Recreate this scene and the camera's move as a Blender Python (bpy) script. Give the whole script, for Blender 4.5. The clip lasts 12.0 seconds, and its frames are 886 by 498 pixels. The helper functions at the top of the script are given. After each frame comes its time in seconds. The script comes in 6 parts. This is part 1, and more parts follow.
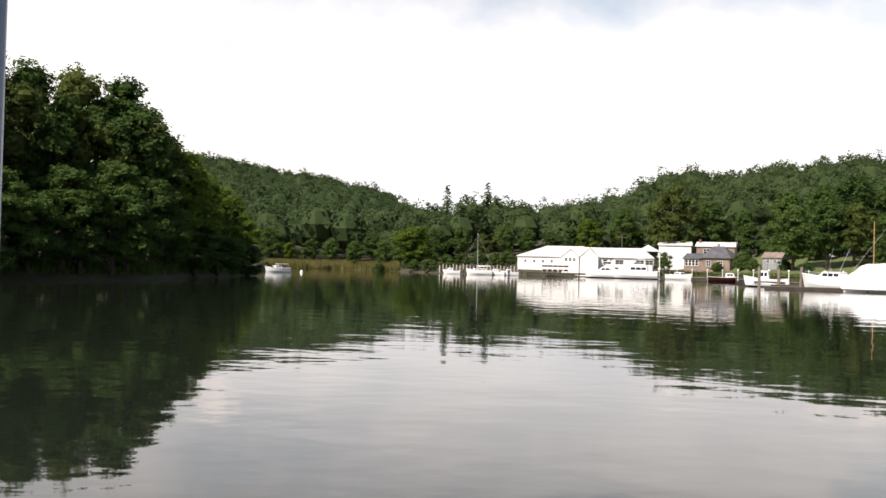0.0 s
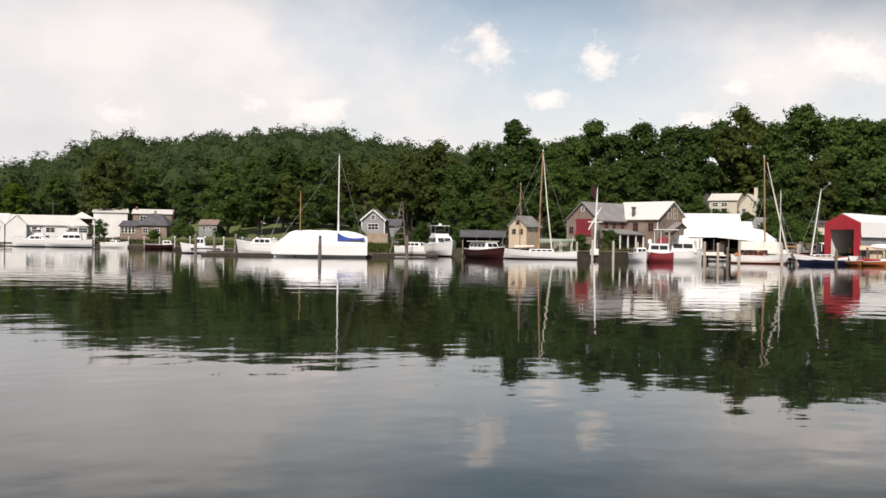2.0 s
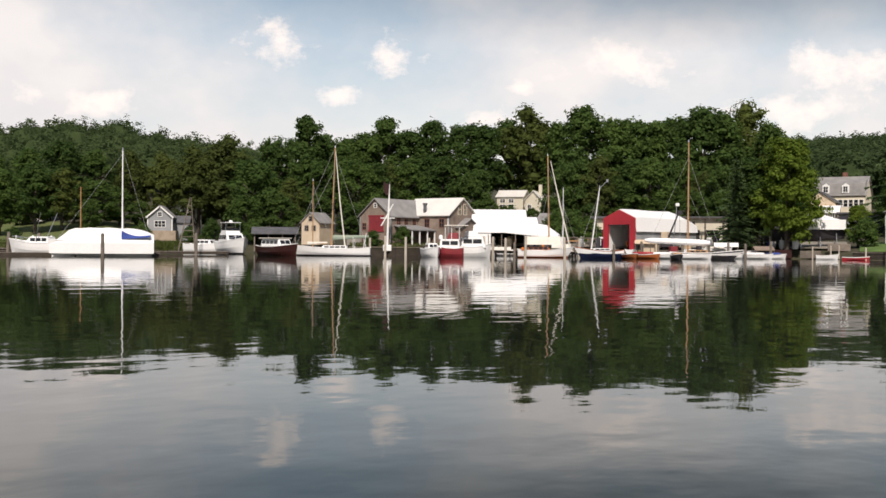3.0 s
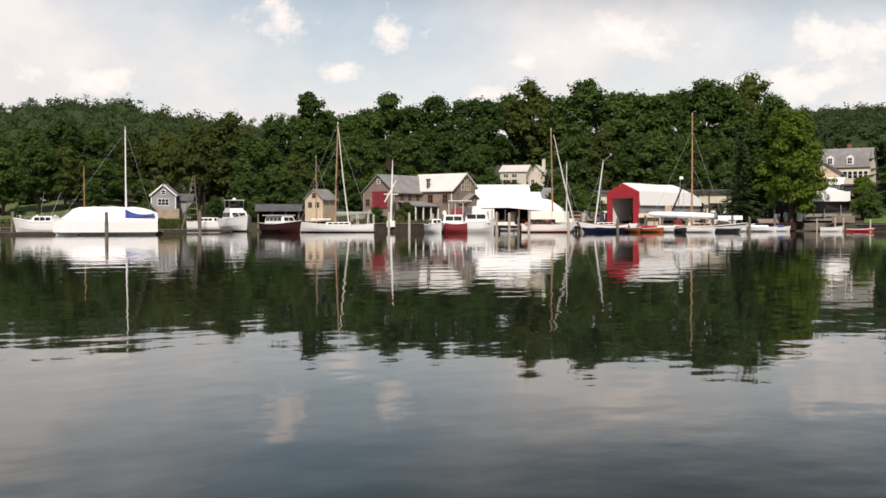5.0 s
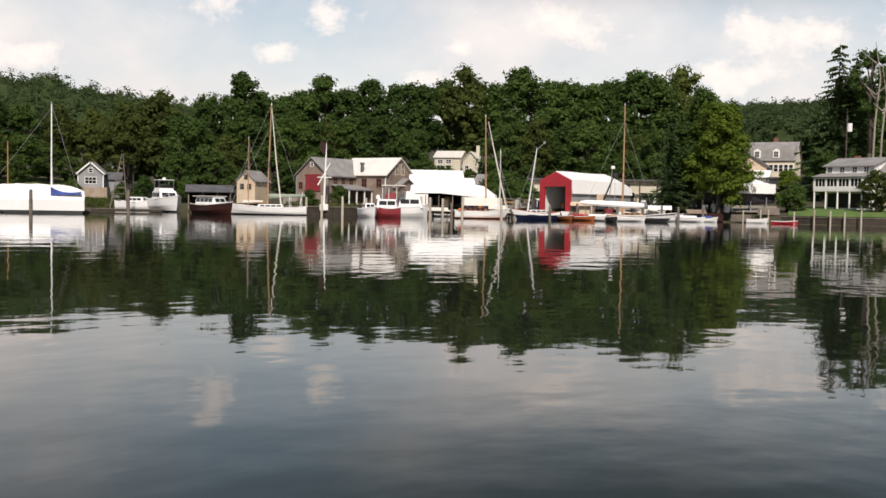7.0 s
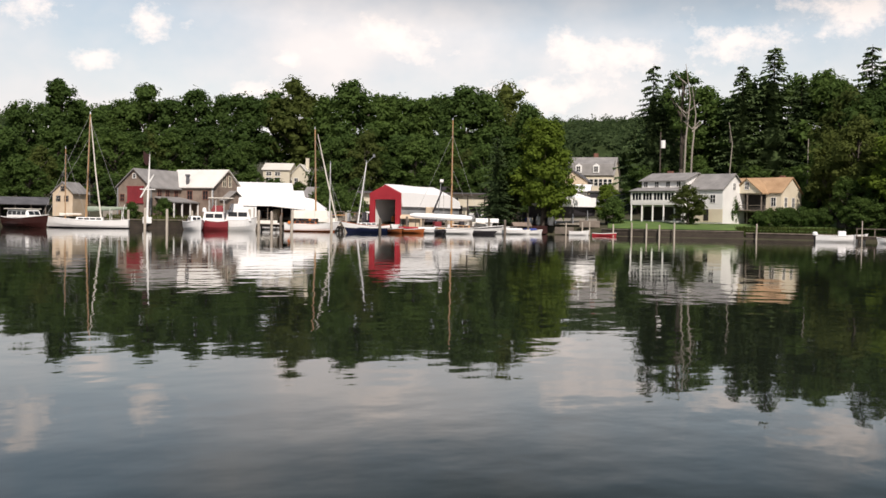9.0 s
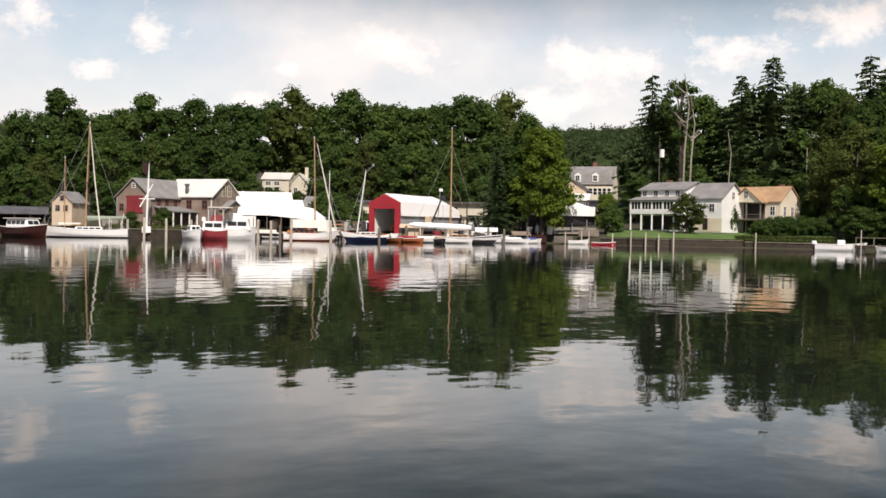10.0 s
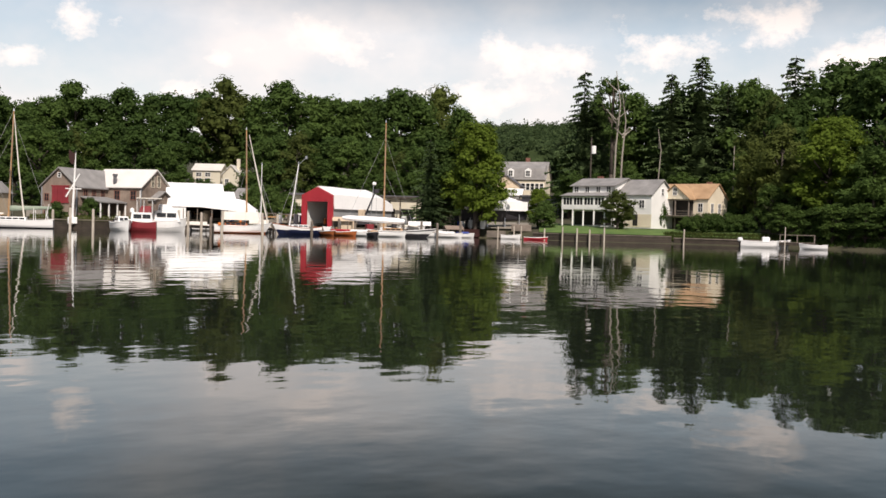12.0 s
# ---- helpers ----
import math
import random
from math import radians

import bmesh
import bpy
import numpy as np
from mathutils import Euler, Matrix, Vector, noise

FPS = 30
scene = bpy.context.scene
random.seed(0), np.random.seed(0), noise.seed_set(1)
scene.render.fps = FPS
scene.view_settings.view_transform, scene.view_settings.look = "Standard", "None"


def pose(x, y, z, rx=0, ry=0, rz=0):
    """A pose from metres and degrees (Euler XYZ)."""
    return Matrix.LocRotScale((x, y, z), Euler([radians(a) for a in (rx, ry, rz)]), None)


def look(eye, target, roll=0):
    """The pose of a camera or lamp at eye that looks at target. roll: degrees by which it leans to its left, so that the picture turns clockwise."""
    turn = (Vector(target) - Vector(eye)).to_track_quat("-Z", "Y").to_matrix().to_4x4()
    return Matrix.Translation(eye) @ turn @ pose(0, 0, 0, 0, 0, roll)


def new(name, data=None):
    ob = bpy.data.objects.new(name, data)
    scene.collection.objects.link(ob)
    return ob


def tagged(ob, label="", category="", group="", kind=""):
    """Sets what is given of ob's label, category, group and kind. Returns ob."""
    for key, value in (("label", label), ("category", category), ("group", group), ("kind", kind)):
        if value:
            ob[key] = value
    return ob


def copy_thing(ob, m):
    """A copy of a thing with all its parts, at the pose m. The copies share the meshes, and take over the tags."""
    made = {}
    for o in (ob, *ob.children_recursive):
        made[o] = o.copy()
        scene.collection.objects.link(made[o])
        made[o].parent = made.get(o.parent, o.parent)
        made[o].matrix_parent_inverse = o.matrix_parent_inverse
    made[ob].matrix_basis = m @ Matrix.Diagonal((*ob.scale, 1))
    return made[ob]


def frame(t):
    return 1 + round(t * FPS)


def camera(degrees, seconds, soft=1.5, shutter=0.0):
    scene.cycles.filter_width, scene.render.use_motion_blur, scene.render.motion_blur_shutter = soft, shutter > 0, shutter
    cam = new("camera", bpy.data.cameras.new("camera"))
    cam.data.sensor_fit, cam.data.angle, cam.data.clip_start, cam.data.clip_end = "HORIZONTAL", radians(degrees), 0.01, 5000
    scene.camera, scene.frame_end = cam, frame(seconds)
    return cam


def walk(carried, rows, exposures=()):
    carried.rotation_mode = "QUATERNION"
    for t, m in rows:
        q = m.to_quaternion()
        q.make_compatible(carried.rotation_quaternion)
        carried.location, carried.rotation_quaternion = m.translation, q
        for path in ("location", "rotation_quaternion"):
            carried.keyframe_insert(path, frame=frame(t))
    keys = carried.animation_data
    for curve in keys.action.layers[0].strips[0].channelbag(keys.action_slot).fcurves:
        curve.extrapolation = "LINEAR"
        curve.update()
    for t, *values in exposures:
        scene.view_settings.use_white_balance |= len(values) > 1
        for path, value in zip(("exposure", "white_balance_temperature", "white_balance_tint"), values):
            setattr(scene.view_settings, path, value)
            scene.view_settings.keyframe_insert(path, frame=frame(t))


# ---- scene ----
EYE = 2.2
cam = camera(46.92, 12.0, soft=1.55)
PATH = [
    (0.0, pose(0, 0, EYE, 90.873, -1.446, 0.019)),
    (0.5, pose(0, 0, EYE, 89.915, -1.108, -9.493)),
    (1.0, pose(0, 0, EYE, 89.872, -1.264, -17.585)),
    (1.5, pose(0, 0, EYE, 89.717, -0.916, -23.465)),
    (2.0, pose(0, 0, EYE, 89.673, -0.874, -30.820)),
    (2.5, pose(0, 0, EYE, 89.832, -0.600, -37.678)),
    (3.0, pose(0, 0, EYE, 89.601, -0.414, -42.393)),
    (3.2, pose(0, 0, EYE, 89.218, -0.364, -43.846)),
    (4.8, pose(0, 0, EYE, 88.489, 0.110, -43.326)),
    (5.0, pose(0, 0, EYE, 88.231, 0.127, -42.190)),
    (5.5, pose(0, 0, EYE, 88.104, -0.144, -41.505)),
    (6.0, pose(0, 0, EYE, 88.016, -0.455, -41.723)),
    (6.5, pose(0, 0, EYE, 87.542, -1.186, -43.050)),
    (7.0, pose(0, 0, EYE, 87.418, -1.022, -45.914)),
    (7.2, pose(0, 0, EYE, 87.598, -0.850, -46.613)),
    (8.8, pose(0, 0, EYE, 87.747, -0.812, -54.574)),
    (9.0, pose(0, 0, EYE, 88.308, -1.008, -55.422)),
    (9.5, pose(0, 0, EYE, 88.823, -0.721, -56.009)),
    (10.0, pose(0, 0, EYE, 88.825, -0.966, -55.464)),
    (10.5, pose(0, 0, EYE, 89.017, -0.754, -55.643)),
    (11.0, pose(0, 0, EYE, 88.810, -0.773, -58.760)),
    (11.5, pose(0, 0, EYE, 89.071, -0.721, -59.667)),
    (12.0, pose(0, 0, EYE, 88.558, -1.506, -59.210)),
]
walk(cam, PATH, ((0.0, 0.42, 6800, 15), (0.3, 0.02, 6800, 15), (0.5, -0.17, 6800, 15), (1.5, -0.10, 6800, 15), (2.5, -0.14, 6800, 15), (5.0, -0.16, 6850, 15), (7.2, -0.15, 6850, 15), (9.0, -0.08, 6850, 16), (12.0, -0.04, 6850, 16)))

# ---- world, sun ----
SUN_BEARING, SUN_HEIGHT = 223.0, 45.0


def sky_world():
    world = bpy.data.worlds.new("sky")
    scene.world = world
    world.use_nodes = True
    nt = world.node_tree
    nt.nodes.clear()

    def node(kind):
        return nt.nodes.new(kind)

    def math_node(op, a, b=None, c=None, clamp=False):
        n = node("ShaderNodeMath")
        n.operation, n.use_clamp = op, clamp
        for i, v in enumerate((a, b, c)):
            if v is None:
                continue
            if isinstance(v, (int, float)):
                n.inputs[i].default_value = v
            else:
                nt.links.new(v, n.inputs[i])
        return n.outputs[0]

    sky = node("ShaderNodeTexSky")
    sky.sky_type, sky.sun_disc = "NISHITA", False
    sky.sun_elevation, sky.sun_rotation = radians(SUN_HEIGHT), radians(SUN_BEARING)
    sky.air_density, sky.dust_density, sky.ozone_density = 1.0, 0.4, 2.0
    coord = node("ShaderNodeTexCoord")
    split = node("ShaderNodeSeparateXYZ")
    nt.links.new(coord.outputs["Generated"], split.inputs[0])
    x, y, z = split.outputs
    bearing = math_node("ARCTAN2", x, y)
    flat = math_node("SQRT", math_node("ADD", math_node("MULTIPLY", x, x), math_node("MULTIPLY", y, y)))
    slope = math_node("DIVIDE", z, math_node("MAXIMUM", flat, 0.05))
    dome = node("ShaderNodeCombineXYZ")
    nt.links.new(bearing, dome.inputs[0])
    nt.links.new(math_node("MULTIPLY", slope, 1.3), dome.inputs[1])

    def cloud_noise(scale, detail, rough, offset):
        shift = node("ShaderNodeVectorMath")
        nt.links.new(dome.outputs[0], shift.inputs[0])
        shift.inputs[1].default_value = (offset, offset * 0.7, 0)
        n = node("ShaderNodeTexNoise")
        n.inputs["Scale"].default_value, n.inputs["Detail"].default_value, n.inputs["Roughness"].default_value = scale, detail, rough
        nt.links.new(shift.outputs[0], n.inputs["Vector"])
        return n.outputs["Fac"]

    fine, broad, veil = cloud_noise(20, 8, 0.66, 3.1), cloud_noise(4.5, 5, 0.55, 7.7), cloud_noise(2.2, 4, 0.5, 1.3)
    # cumulus heaps: bearing in degrees, slope, half width in degrees, half height
    heaps = ((63.6, .160, 3.6, .026), (62.0, .126, 4.0, .020), (52.0, .172, 3.4, .022), (46.6, .150, 0.9, .010), (44.6, .120, 2.6, .012),
             (39.2, .178, 1.8, .024), (33.2, .192, 2.3, .026), (36.5, .141, 1.8, .012), (24.0, .127, 2.2, .014), (20.6, .132, 1.0, .012),
             (71.0, .176, 2.6, .030), (77.0, .192, 3.4, .030), (80.5, .156, 4.4, .026), (13.7, .116, 1.5, .014), (-12.5, .141, 2.4, .020),
             (90.0, .140, 6.0, .040), (110.0, .20, 9.0, .06))
    heap = None
    for b, s, w, h in heaps:
        u = math_node("DIVIDE", math_node("SUBTRACT", bearing, radians(b)), radians(w))
        v = math_node("DIVIDE", math_node("SUBTRACT", slope, s), h)
        r = math_node("SUBTRACT", 1.0, math_node("SQRT", math_node("ADD", math_node("MULTIPLY", u, u), math_node("MULTIPLY", v, v))))
        heap = r if heap is None else math_node("MAXIMUM", heap, r)
    puff = math_node("ADD", heap, math_node("MULTIPLY", math_node("SUBTRACT", fine, 0.5), 4.4))
    puff = math_node("MULTIPLY", math_node("ADD", puff, -0.12), 1.3, clamp=True)
    # the veil thins out towards the east
    thin = math_node("MULTIPLY_ADD", bearing, -0.55, 1.22)
    thin = math_node("SUBTRACT", thin, math_node("MULTIPLY", math_node("SUBTRACT", slope, 0.14), 2.0))
    # cover cut further above the view, added to darken the water's reflection
    thin = math_node("SUBTRACT", thin, math_node("MULTIPLY", math_node("MAXIMUM", math_node("SUBTRACT", slope, 0.21), 0.0), 5.0))
    cover = math_node("ADD", math_node("MULTIPLY_ADD", math_node("SUBTRACT", broad, 0.5), 1.7, thin), math_node("MULTIPLY", math_node("SUBTRACT", veil, 0.5), 1.2))
    cover = math_node("MINIMUM", math_node("MAXIMUM", cover, 0.12), 0.95)

    def blend(fac, a, b):
        m = node("ShaderNodeMix")
        m.data_type = "RGBA"
        for sock, v in ((m.inputs[0], fac), (m.inputs[6], a), (m.inputs[7], b)):
            if isinstance(v, tuple):
                sock.default_value = v
            else:
                nt.links.new(v, sock)
        return m.outputs[2]

    shade = blend(math_node("MULTIPLY_ADD", math_node("SUBTRACT", broad, 0.5), 3.4, 0.58, clamp=True), (7.8, 8.05, 8.45, 1), (10.3, 10.15, 10.0, 1))
    gain = node("ShaderNodeVectorMath")
    gain.operation = "MULTIPLY"
    gain.inputs[1].default_value = (1.5, 1.44, 1.24)
    nt.links.new(sky.outputs[0], gain.inputs[0])
    colour = blend(cover, gain.outputs[0], shade)
    colour = blend(math_node("MULTIPLY", puff, 0.85), colour, (12.2, 11.5, 10.9, 1))
    # sky above the view dimmed so the water mirrors darker, brightened again overhead
    east = math_node("MULTIPLY", math_node("SUBTRACT", bearing, 0.5), 2.0, clamp=True)
    drop = math_node("MULTIPLY", math_node("MAXIMUM", math_node("SUBTRACT", slope, math_node("MULTIPLY_ADD", east, -0.02, 0.2)), 0.0), math_node("MULTIPLY_ADD", east, 4.5, 2.4))
    high = math_node("MAXIMUM", math_node("SUBTRACT", 1.0, drop), math_node("MULTIPLY_ADD", east, -0.25, 0.6))
    high = math_node("MINIMUM", math_node("ADD", high, math_node("MULTIPLY", math_node("MAXIMUM", math_node("SUBTRACT", slope, 0.45), 0.0), 0.7)), 1.05)
    fade = node("ShaderNodeVectorMath")
    fade.operation = "SCALE"
    nt.links.new(colour, fade.inputs[0])
    nt.links.new(high, fade.inputs["Scale"])
    colour = fade.outputs[0]
    back = node("ShaderNodeBackground")
    back.inputs["Strength"].default_value = 0.1
    nt.links.new(colour, back.inputs["Color"])
    nt.links.new(back.outputs[0], node("ShaderNodeOutputWorld").inputs["Surface"])


sky_world()
sun = new("sun", bpy.data.lights.new("sun", "SUN"))
sun.data.energy, sun.data.angle, sun.data.color = 5.0, radians(0.8), (1.0, 0.94, 0.86)
sb, sh = radians(SUN_BEARING), radians(SUN_HEIGHT)
sun.matrix_world = look((math.sin(sb) * math.cos(sh) * 100, math.cos(sb) * math.cos(sh) * 100, math.sin(sh) * 100), (0, 0, 0))


# ---- materials ----
def surface(name, dark, light, scale=2.0, rough=0.75, metal=0.0, bump=0.3, size=0.01, courses=0.0, upright=False, per_object=0.0, coat=0.0):
    """Two colours mixed by grain at two scales; courses: the height of boards or shingle rows in metres, as relief."""
    m = bpy.data.materials.new(name)
    m.use_nodes = True
    nt = m.node_tree
    bsdf = nt.nodes["Principled BSDF"]
    coord = nt.nodes.new("ShaderNodeTexCoord")
    big, small = nt.nodes.new("ShaderNodeTexNoise"), nt.nodes.new("ShaderNodeTexNoise")
    for n, s, d in ((big, scale * 0.3, 3), (small, scale * 5, 5)):
        n.inputs["Scale"].default_value, n.inputs["Detail"].default_value = s, d
        nt.links.new(coord.outputs["Object"], n.inputs["Vector"])
    add = nt.nodes.new("ShaderNodeMath")
    add.operation = "MULTIPLY_ADD"
    nt.links.new(big.outputs["Fac"], add.inputs[0])
    add.inputs[1].default_value = 0.6
    half = nt.nodes.new("ShaderNodeMath")
    half.operation = "MULTIPLY"
    half.inputs[1].default_value = 0.4
    nt.links.new(small.outputs["Fac"], half.inputs[0])
    nt.links.new(half.outputs[0], add.inputs[2])
    ramp = nt.nodes.new("ShaderNodeMapRange")
    ramp.inputs["From Min"].default_value, ramp.inputs["From Max"].default_value = 0.33, 0.67
    nt.links.new(add.outputs[0], ramp.inputs["Value"])
    mix = nt.nodes.new("ShaderNodeMix")
    mix.data_type = "RGBA"
    mix.inputs[6].default_value, mix.inputs[7].default_value = (*dark, 1), (*light, 1)
    fac = ramp.outputs[0]
    if per_object:
        info = nt.nodes.new("ShaderNodeObjectInfo")
        own = nt.nodes.new("ShaderNodeMath")
        own.operation = "MULTIPLY_ADD"
        nt.links.new(info.outputs["Random"], own.inputs[0])
        own.inputs[1].default_value = per_object
        shift = nt.nodes.new("ShaderNodeMath")
        shift.operation = "SUBTRACT"
        nt.links.new(fac, shift.inputs[0])
        shift.inputs[1].default_value = per_object / 2
        nt.links.new(shift.outputs[0], own.inputs[2])
        own.use_clamp = True
        fac = own.outputs[0]
    nt.links.new(fac, mix.inputs[0])
    nt.links.new(mix.outputs[2], bsdf.inputs["Base Color"])
    bsdf.inputs["Roughness"].default_value, bsdf.inputs["Metallic"].default_value = rough, metal
    bsdf.inputs["Coat Weight"].default_value = coat
    height = small.outputs["Fac"]
    if courses:
        wave = nt.nodes.new("ShaderNodeTexWave")
        wave.bands_direction, wave.wave_profile = ("X" if upright else "Z"), "SAW"
        wave.inputs["Scale"].default_value = 0.314 / courses
        nt.links.new(coord.outputs["Object"], wave.inputs["Vector"])
        plus = nt.nodes.new("ShaderNodeMath")
        plus.operation = "MULTIPLY_ADD"
        plus.inputs[1].default_value = 0.3
        nt.links.new(small.outputs["Fac"], plus.inputs[0])
        nt.links.new(wave.outputs["Fac"], plus.inputs[2])
        height = plus.outputs[0]
    relief = nt.nodes.new("ShaderNodeBump")
    relief.inputs["Strength"].default_value, relief.inputs["Distance"].default_value = bump, size
    nt.links.new(height, relief.inputs["Height"])
    nt.links.new(relief.outputs[0], bsdf.inputs["Normal"])
    return m


def leaf_material(name, dark, light, spread=0.7, through_light=0.52):
    """Foliage: colour varies from tree to tree and from clump to clump; some light comes through the leaves."""
    m = bpy.data.materials.new(name)
    m.use_nodes = True
    nt = m.node_tree
    nt.nodes.clear()
    coord, info, geo = nt.nodes.new("ShaderNodeTexCoord"), nt.nodes.new("ShaderNodeObjectInfo"), nt.nodes.new("ShaderNodeNewGeometry")
    big = nt.nodes.new("ShaderNodeTexNoise")
    big.inputs["Scale"].default_value, big.inputs["Detail"].default_value = 0.22, 4
    nt.links.new(coord.outputs["Object"], big.inputs["Vector"])

    def calc(op, a, b, c=None, clamp=False):
        n = nt.nodes.new("ShaderNodeMath")
        n.operation, n.use_clamp = op, clamp
        for i, v in enumerate((a, b, c)):
            if isinstance(v, (int, float)):
                n.inputs[i].default_value = v
            elif v is not None:
                nt.links.new(v, n.inputs[i])
        return n.outputs[0]

    fac = calc("MULTIPLY_ADD", calc("SUBTRACT", big.outputs["Fac"], 0.5), 1.6, calc("MULTIPLY_ADD", info.outputs["Random"], spread, 0.5 - spread / 2))
    fac = calc("MULTIPLY_ADD", calc("SUBTRACT", geo.outputs["Random Per Island"], 0.5), 0.35, fac, True)
    mix = nt.nodes.new("ShaderNodeMix")
    mix.data_type = "RGBA"
    nt.links.new(fac, mix.inputs[0])
    mix.inputs[6].default_value, mix.inputs[7].default_value = (*dark, 1), (*light, 1)
    solid, glow, both = nt.nodes.new("ShaderNodeBsdfPrincipled"), nt.nodes.new("ShaderNodeBsdfTranslucent"), nt.nodes.new("ShaderNodeMixShader")
    solid.inputs["Roughness"].default_value = 0.8
    solid.inputs["Specular IOR Level"].default_value = 0.1
    nt.links.new(mix.outputs[2], solid.inputs["Base Color"])
    nt.links.new(mix.outputs[2], glow.inputs["Color"])
    both.inputs[0].default_value = through_light
    nt.links.new(solid.outputs[0], both.inputs[1])
    nt.links.new(glow.outputs[0], both.inputs[2])
    nt.links.new(both.outputs[0], nt.nodes.new("ShaderNodeOutputMaterial").inputs["Surface"])
    return m


def water_material():
    m = bpy.data.materials.new("river_water")
    m.use_nodes = True
    nt = m.node_tree
    bsdf = nt.nodes["Principled BSDF"]
    bsdf.inputs["Base Color"].default_value = (0.012, 0.016, 0.011, 1)
    bsdf.inputs["Roughness"].default_value, bsdf.inputs["IOR"].default_value = 0.025, 1.333
    coord = nt.nodes.new("ShaderNodeTexCoord")

    def ripple(scale, stretch, turn, detail):
        mp = nt.nodes.new("ShaderNodeMapping")
        mp.inputs["Scale"].default_value = (stretch, 1, 1)
        mp.inputs["Rotation"].default_value = (0, 0, radians(turn))
        nt.links.new(coord.outputs["Object"], mp.inputs["Vector"])
        n = nt.nodes.new("ShaderNodeTexNoise")
        n.inputs["Scale"].default_value, n.inputs["Detail"].default_value, n.inputs["Roughness"].default_value = scale, detail, 0.45
        nt.links.new(mp.outputs[0], n.inputs["Vector"])
        return n.outputs["Fac"]

    swell, chop, patch = ripple(0.5, 0.8, 30, 2), ripple(1.8, 0.8, -40, 2), ripple(0.05, 0.6, 40, 2)
    mul = nt.nodes.new("ShaderNodeMath")
    mul.operation = "MULTIPLY"
    nt.links.new(chop, mul.inputs[0])
    nt.links.new(patch, mul.inputs[1])
    b1, b2 = nt.nodes.new("ShaderNodeBump"), nt.nodes.new("ShaderNodeBump")
    b1.inputs["Distance"].default_value, b2.inputs["Distance"].default_value = 0.016, 0.006
    nt.links.new(swell, b1.inputs["Height"])
    nt.links.new(mul.outputs[0], b2.inputs["Height"])
    nt.links.new(b1.outputs[0], b2.inputs["Normal"])
    nt.links.new(b2.outputs[0], bsdf.inputs["Normal"])
    return m


WATER = water_material()
# Kept dark: shade of the wooded bank is mixed into the earth colour.
EARTH = surface("shaded_bank_earth", (0.026, 0.026, 0.013), (0.065, 0.06, 0.03), 0.6, 0.95, bump=0.6, size=0.08)
LAWN = surface("lawn_grass", (0.05, 0.10, 0.02), (0.11, 0.18, 0.036), 1.5, 0.9, bump=0.6, size=0.05)
# Olive grass, toned below the lawn to hold its shade in the colour.
SHADED_ROUGH_GRASS = surface("shaded_rough_grass", (0.06, 0.085, 0.022), (0.13, 0.15, 0.045), 0.8, 0.95, bump=0.8, size=0.08)
GRAVEL = surface("yard_gravel", (0.16, 0.14, 0.11), (0.32, 0.29, 0.24), 3, 0.95, bump=0.6, size=0.03)
WHITE = surface("white_paint", (0.72, 0.72, 0.70), (0.84, 0.84, 0.82), 1.2, 0.6, courses=0.14, bump=0.25, size=0.012)
TRIM = surface("white_trim", (0.74, 0.74, 0.72), (0.84, 0.84, 0.82), 2, 0.5)
GEL = surface("white_gelcoat", (0.74, 0.75, 0.75), (0.86, 0.86, 0.85), 1.0, 0.22, bump=0.05, coat=0.3)
WRAP = surface("white_shrink_wrap", (0.78, 0.79, 0.79), (0.88, 0.88, 0.87), 0.5, 0.45, bump=0.35, size=0.04)
PALE_ROOF = surface("pale_metal_roof", (0.60, 0.58, 0.54), (0.74, 0.72, 0.67), 1.2, 0.5, courses=0.5, upright=True, bump=0.3, size=0.02)
GREY_ROOF = surface("grey_asphalt_shingle", (0.17, 0.165, 0.16), (0.29, 0.28, 0.27), 2, 0.9, courses=0.2, bump=0.5, size=0.015)
DARK_ROOF = surface("dark_asphalt_shingle", (0.055, 0.055, 0.06), (0.12, 0.12, 0.13), 2, 0.9, courses=0.2, bump=0.5, size=0.015)
TAN_ROOF = surface("tan_asphalt_shingle", (0.30, 0.185, 0.10), (0.47, 0.31, 0.18), 2, 0.9, courses=0.2, bump=0.5, size=0.015)
SHINGLE = surface("weathered_cedar_shingle", (0.15, 0.112, 0.088), (0.30, 0.235, 0.19), 2.5, 0.9, courses=0.15, bump=0.6, size=0.02)
GREY_PAINT = surface("grey_paint", (0.20, 0.21, 0.22), (0.30, 0.31, 0.32), 2, 0.7, courses=0.14, bump=0.3)
CREAM = surface("cream_paint", (0.62, 0.55, 0.42), (0.74, 0.67, 0.53), 1.5, 0.7, courses=0.14, bump=0.3)
TAN_BOARD = surface("new_plywood", (0.50, 0.39, 0.27), (0.63, 0.52, 0.39), 1.5, 0.7)
BEIGE = surface("beige_render", (0.50, 0.46, 0.36), (0.62, 0.58, 0.47), 1.2, 0.8)
BARN_RED = surface("red_paint", (0.17, 0.016, 0.022), (0.27, 0.028, 0.036), 1.5, 0.65, courses=0.2, upright=True)
BRIGHT_RED = surface("bright_red_paint", (0.30, 0.016, 0.026), (0.42, 0.028, 0.04), 1.5, 0.5)
STONE = surface("field_stone", (0.22, 0.17, 0.12), (0.42, 0.34, 0.26), 4, 0.9, bump=0.8, size=0.05)
BRICK = surface("red_brick", (0.14, 0.06, 0.045), (0.24, 0.11, 0.08), 6, 0.9)
TIMBER = surface("weathered_timber", (0.10, 0.085, 0.07), (0.24, 0.20, 0.165), 3, 0.9, courses=0.2, upright=True, bump=0.5, per_object=0.5)
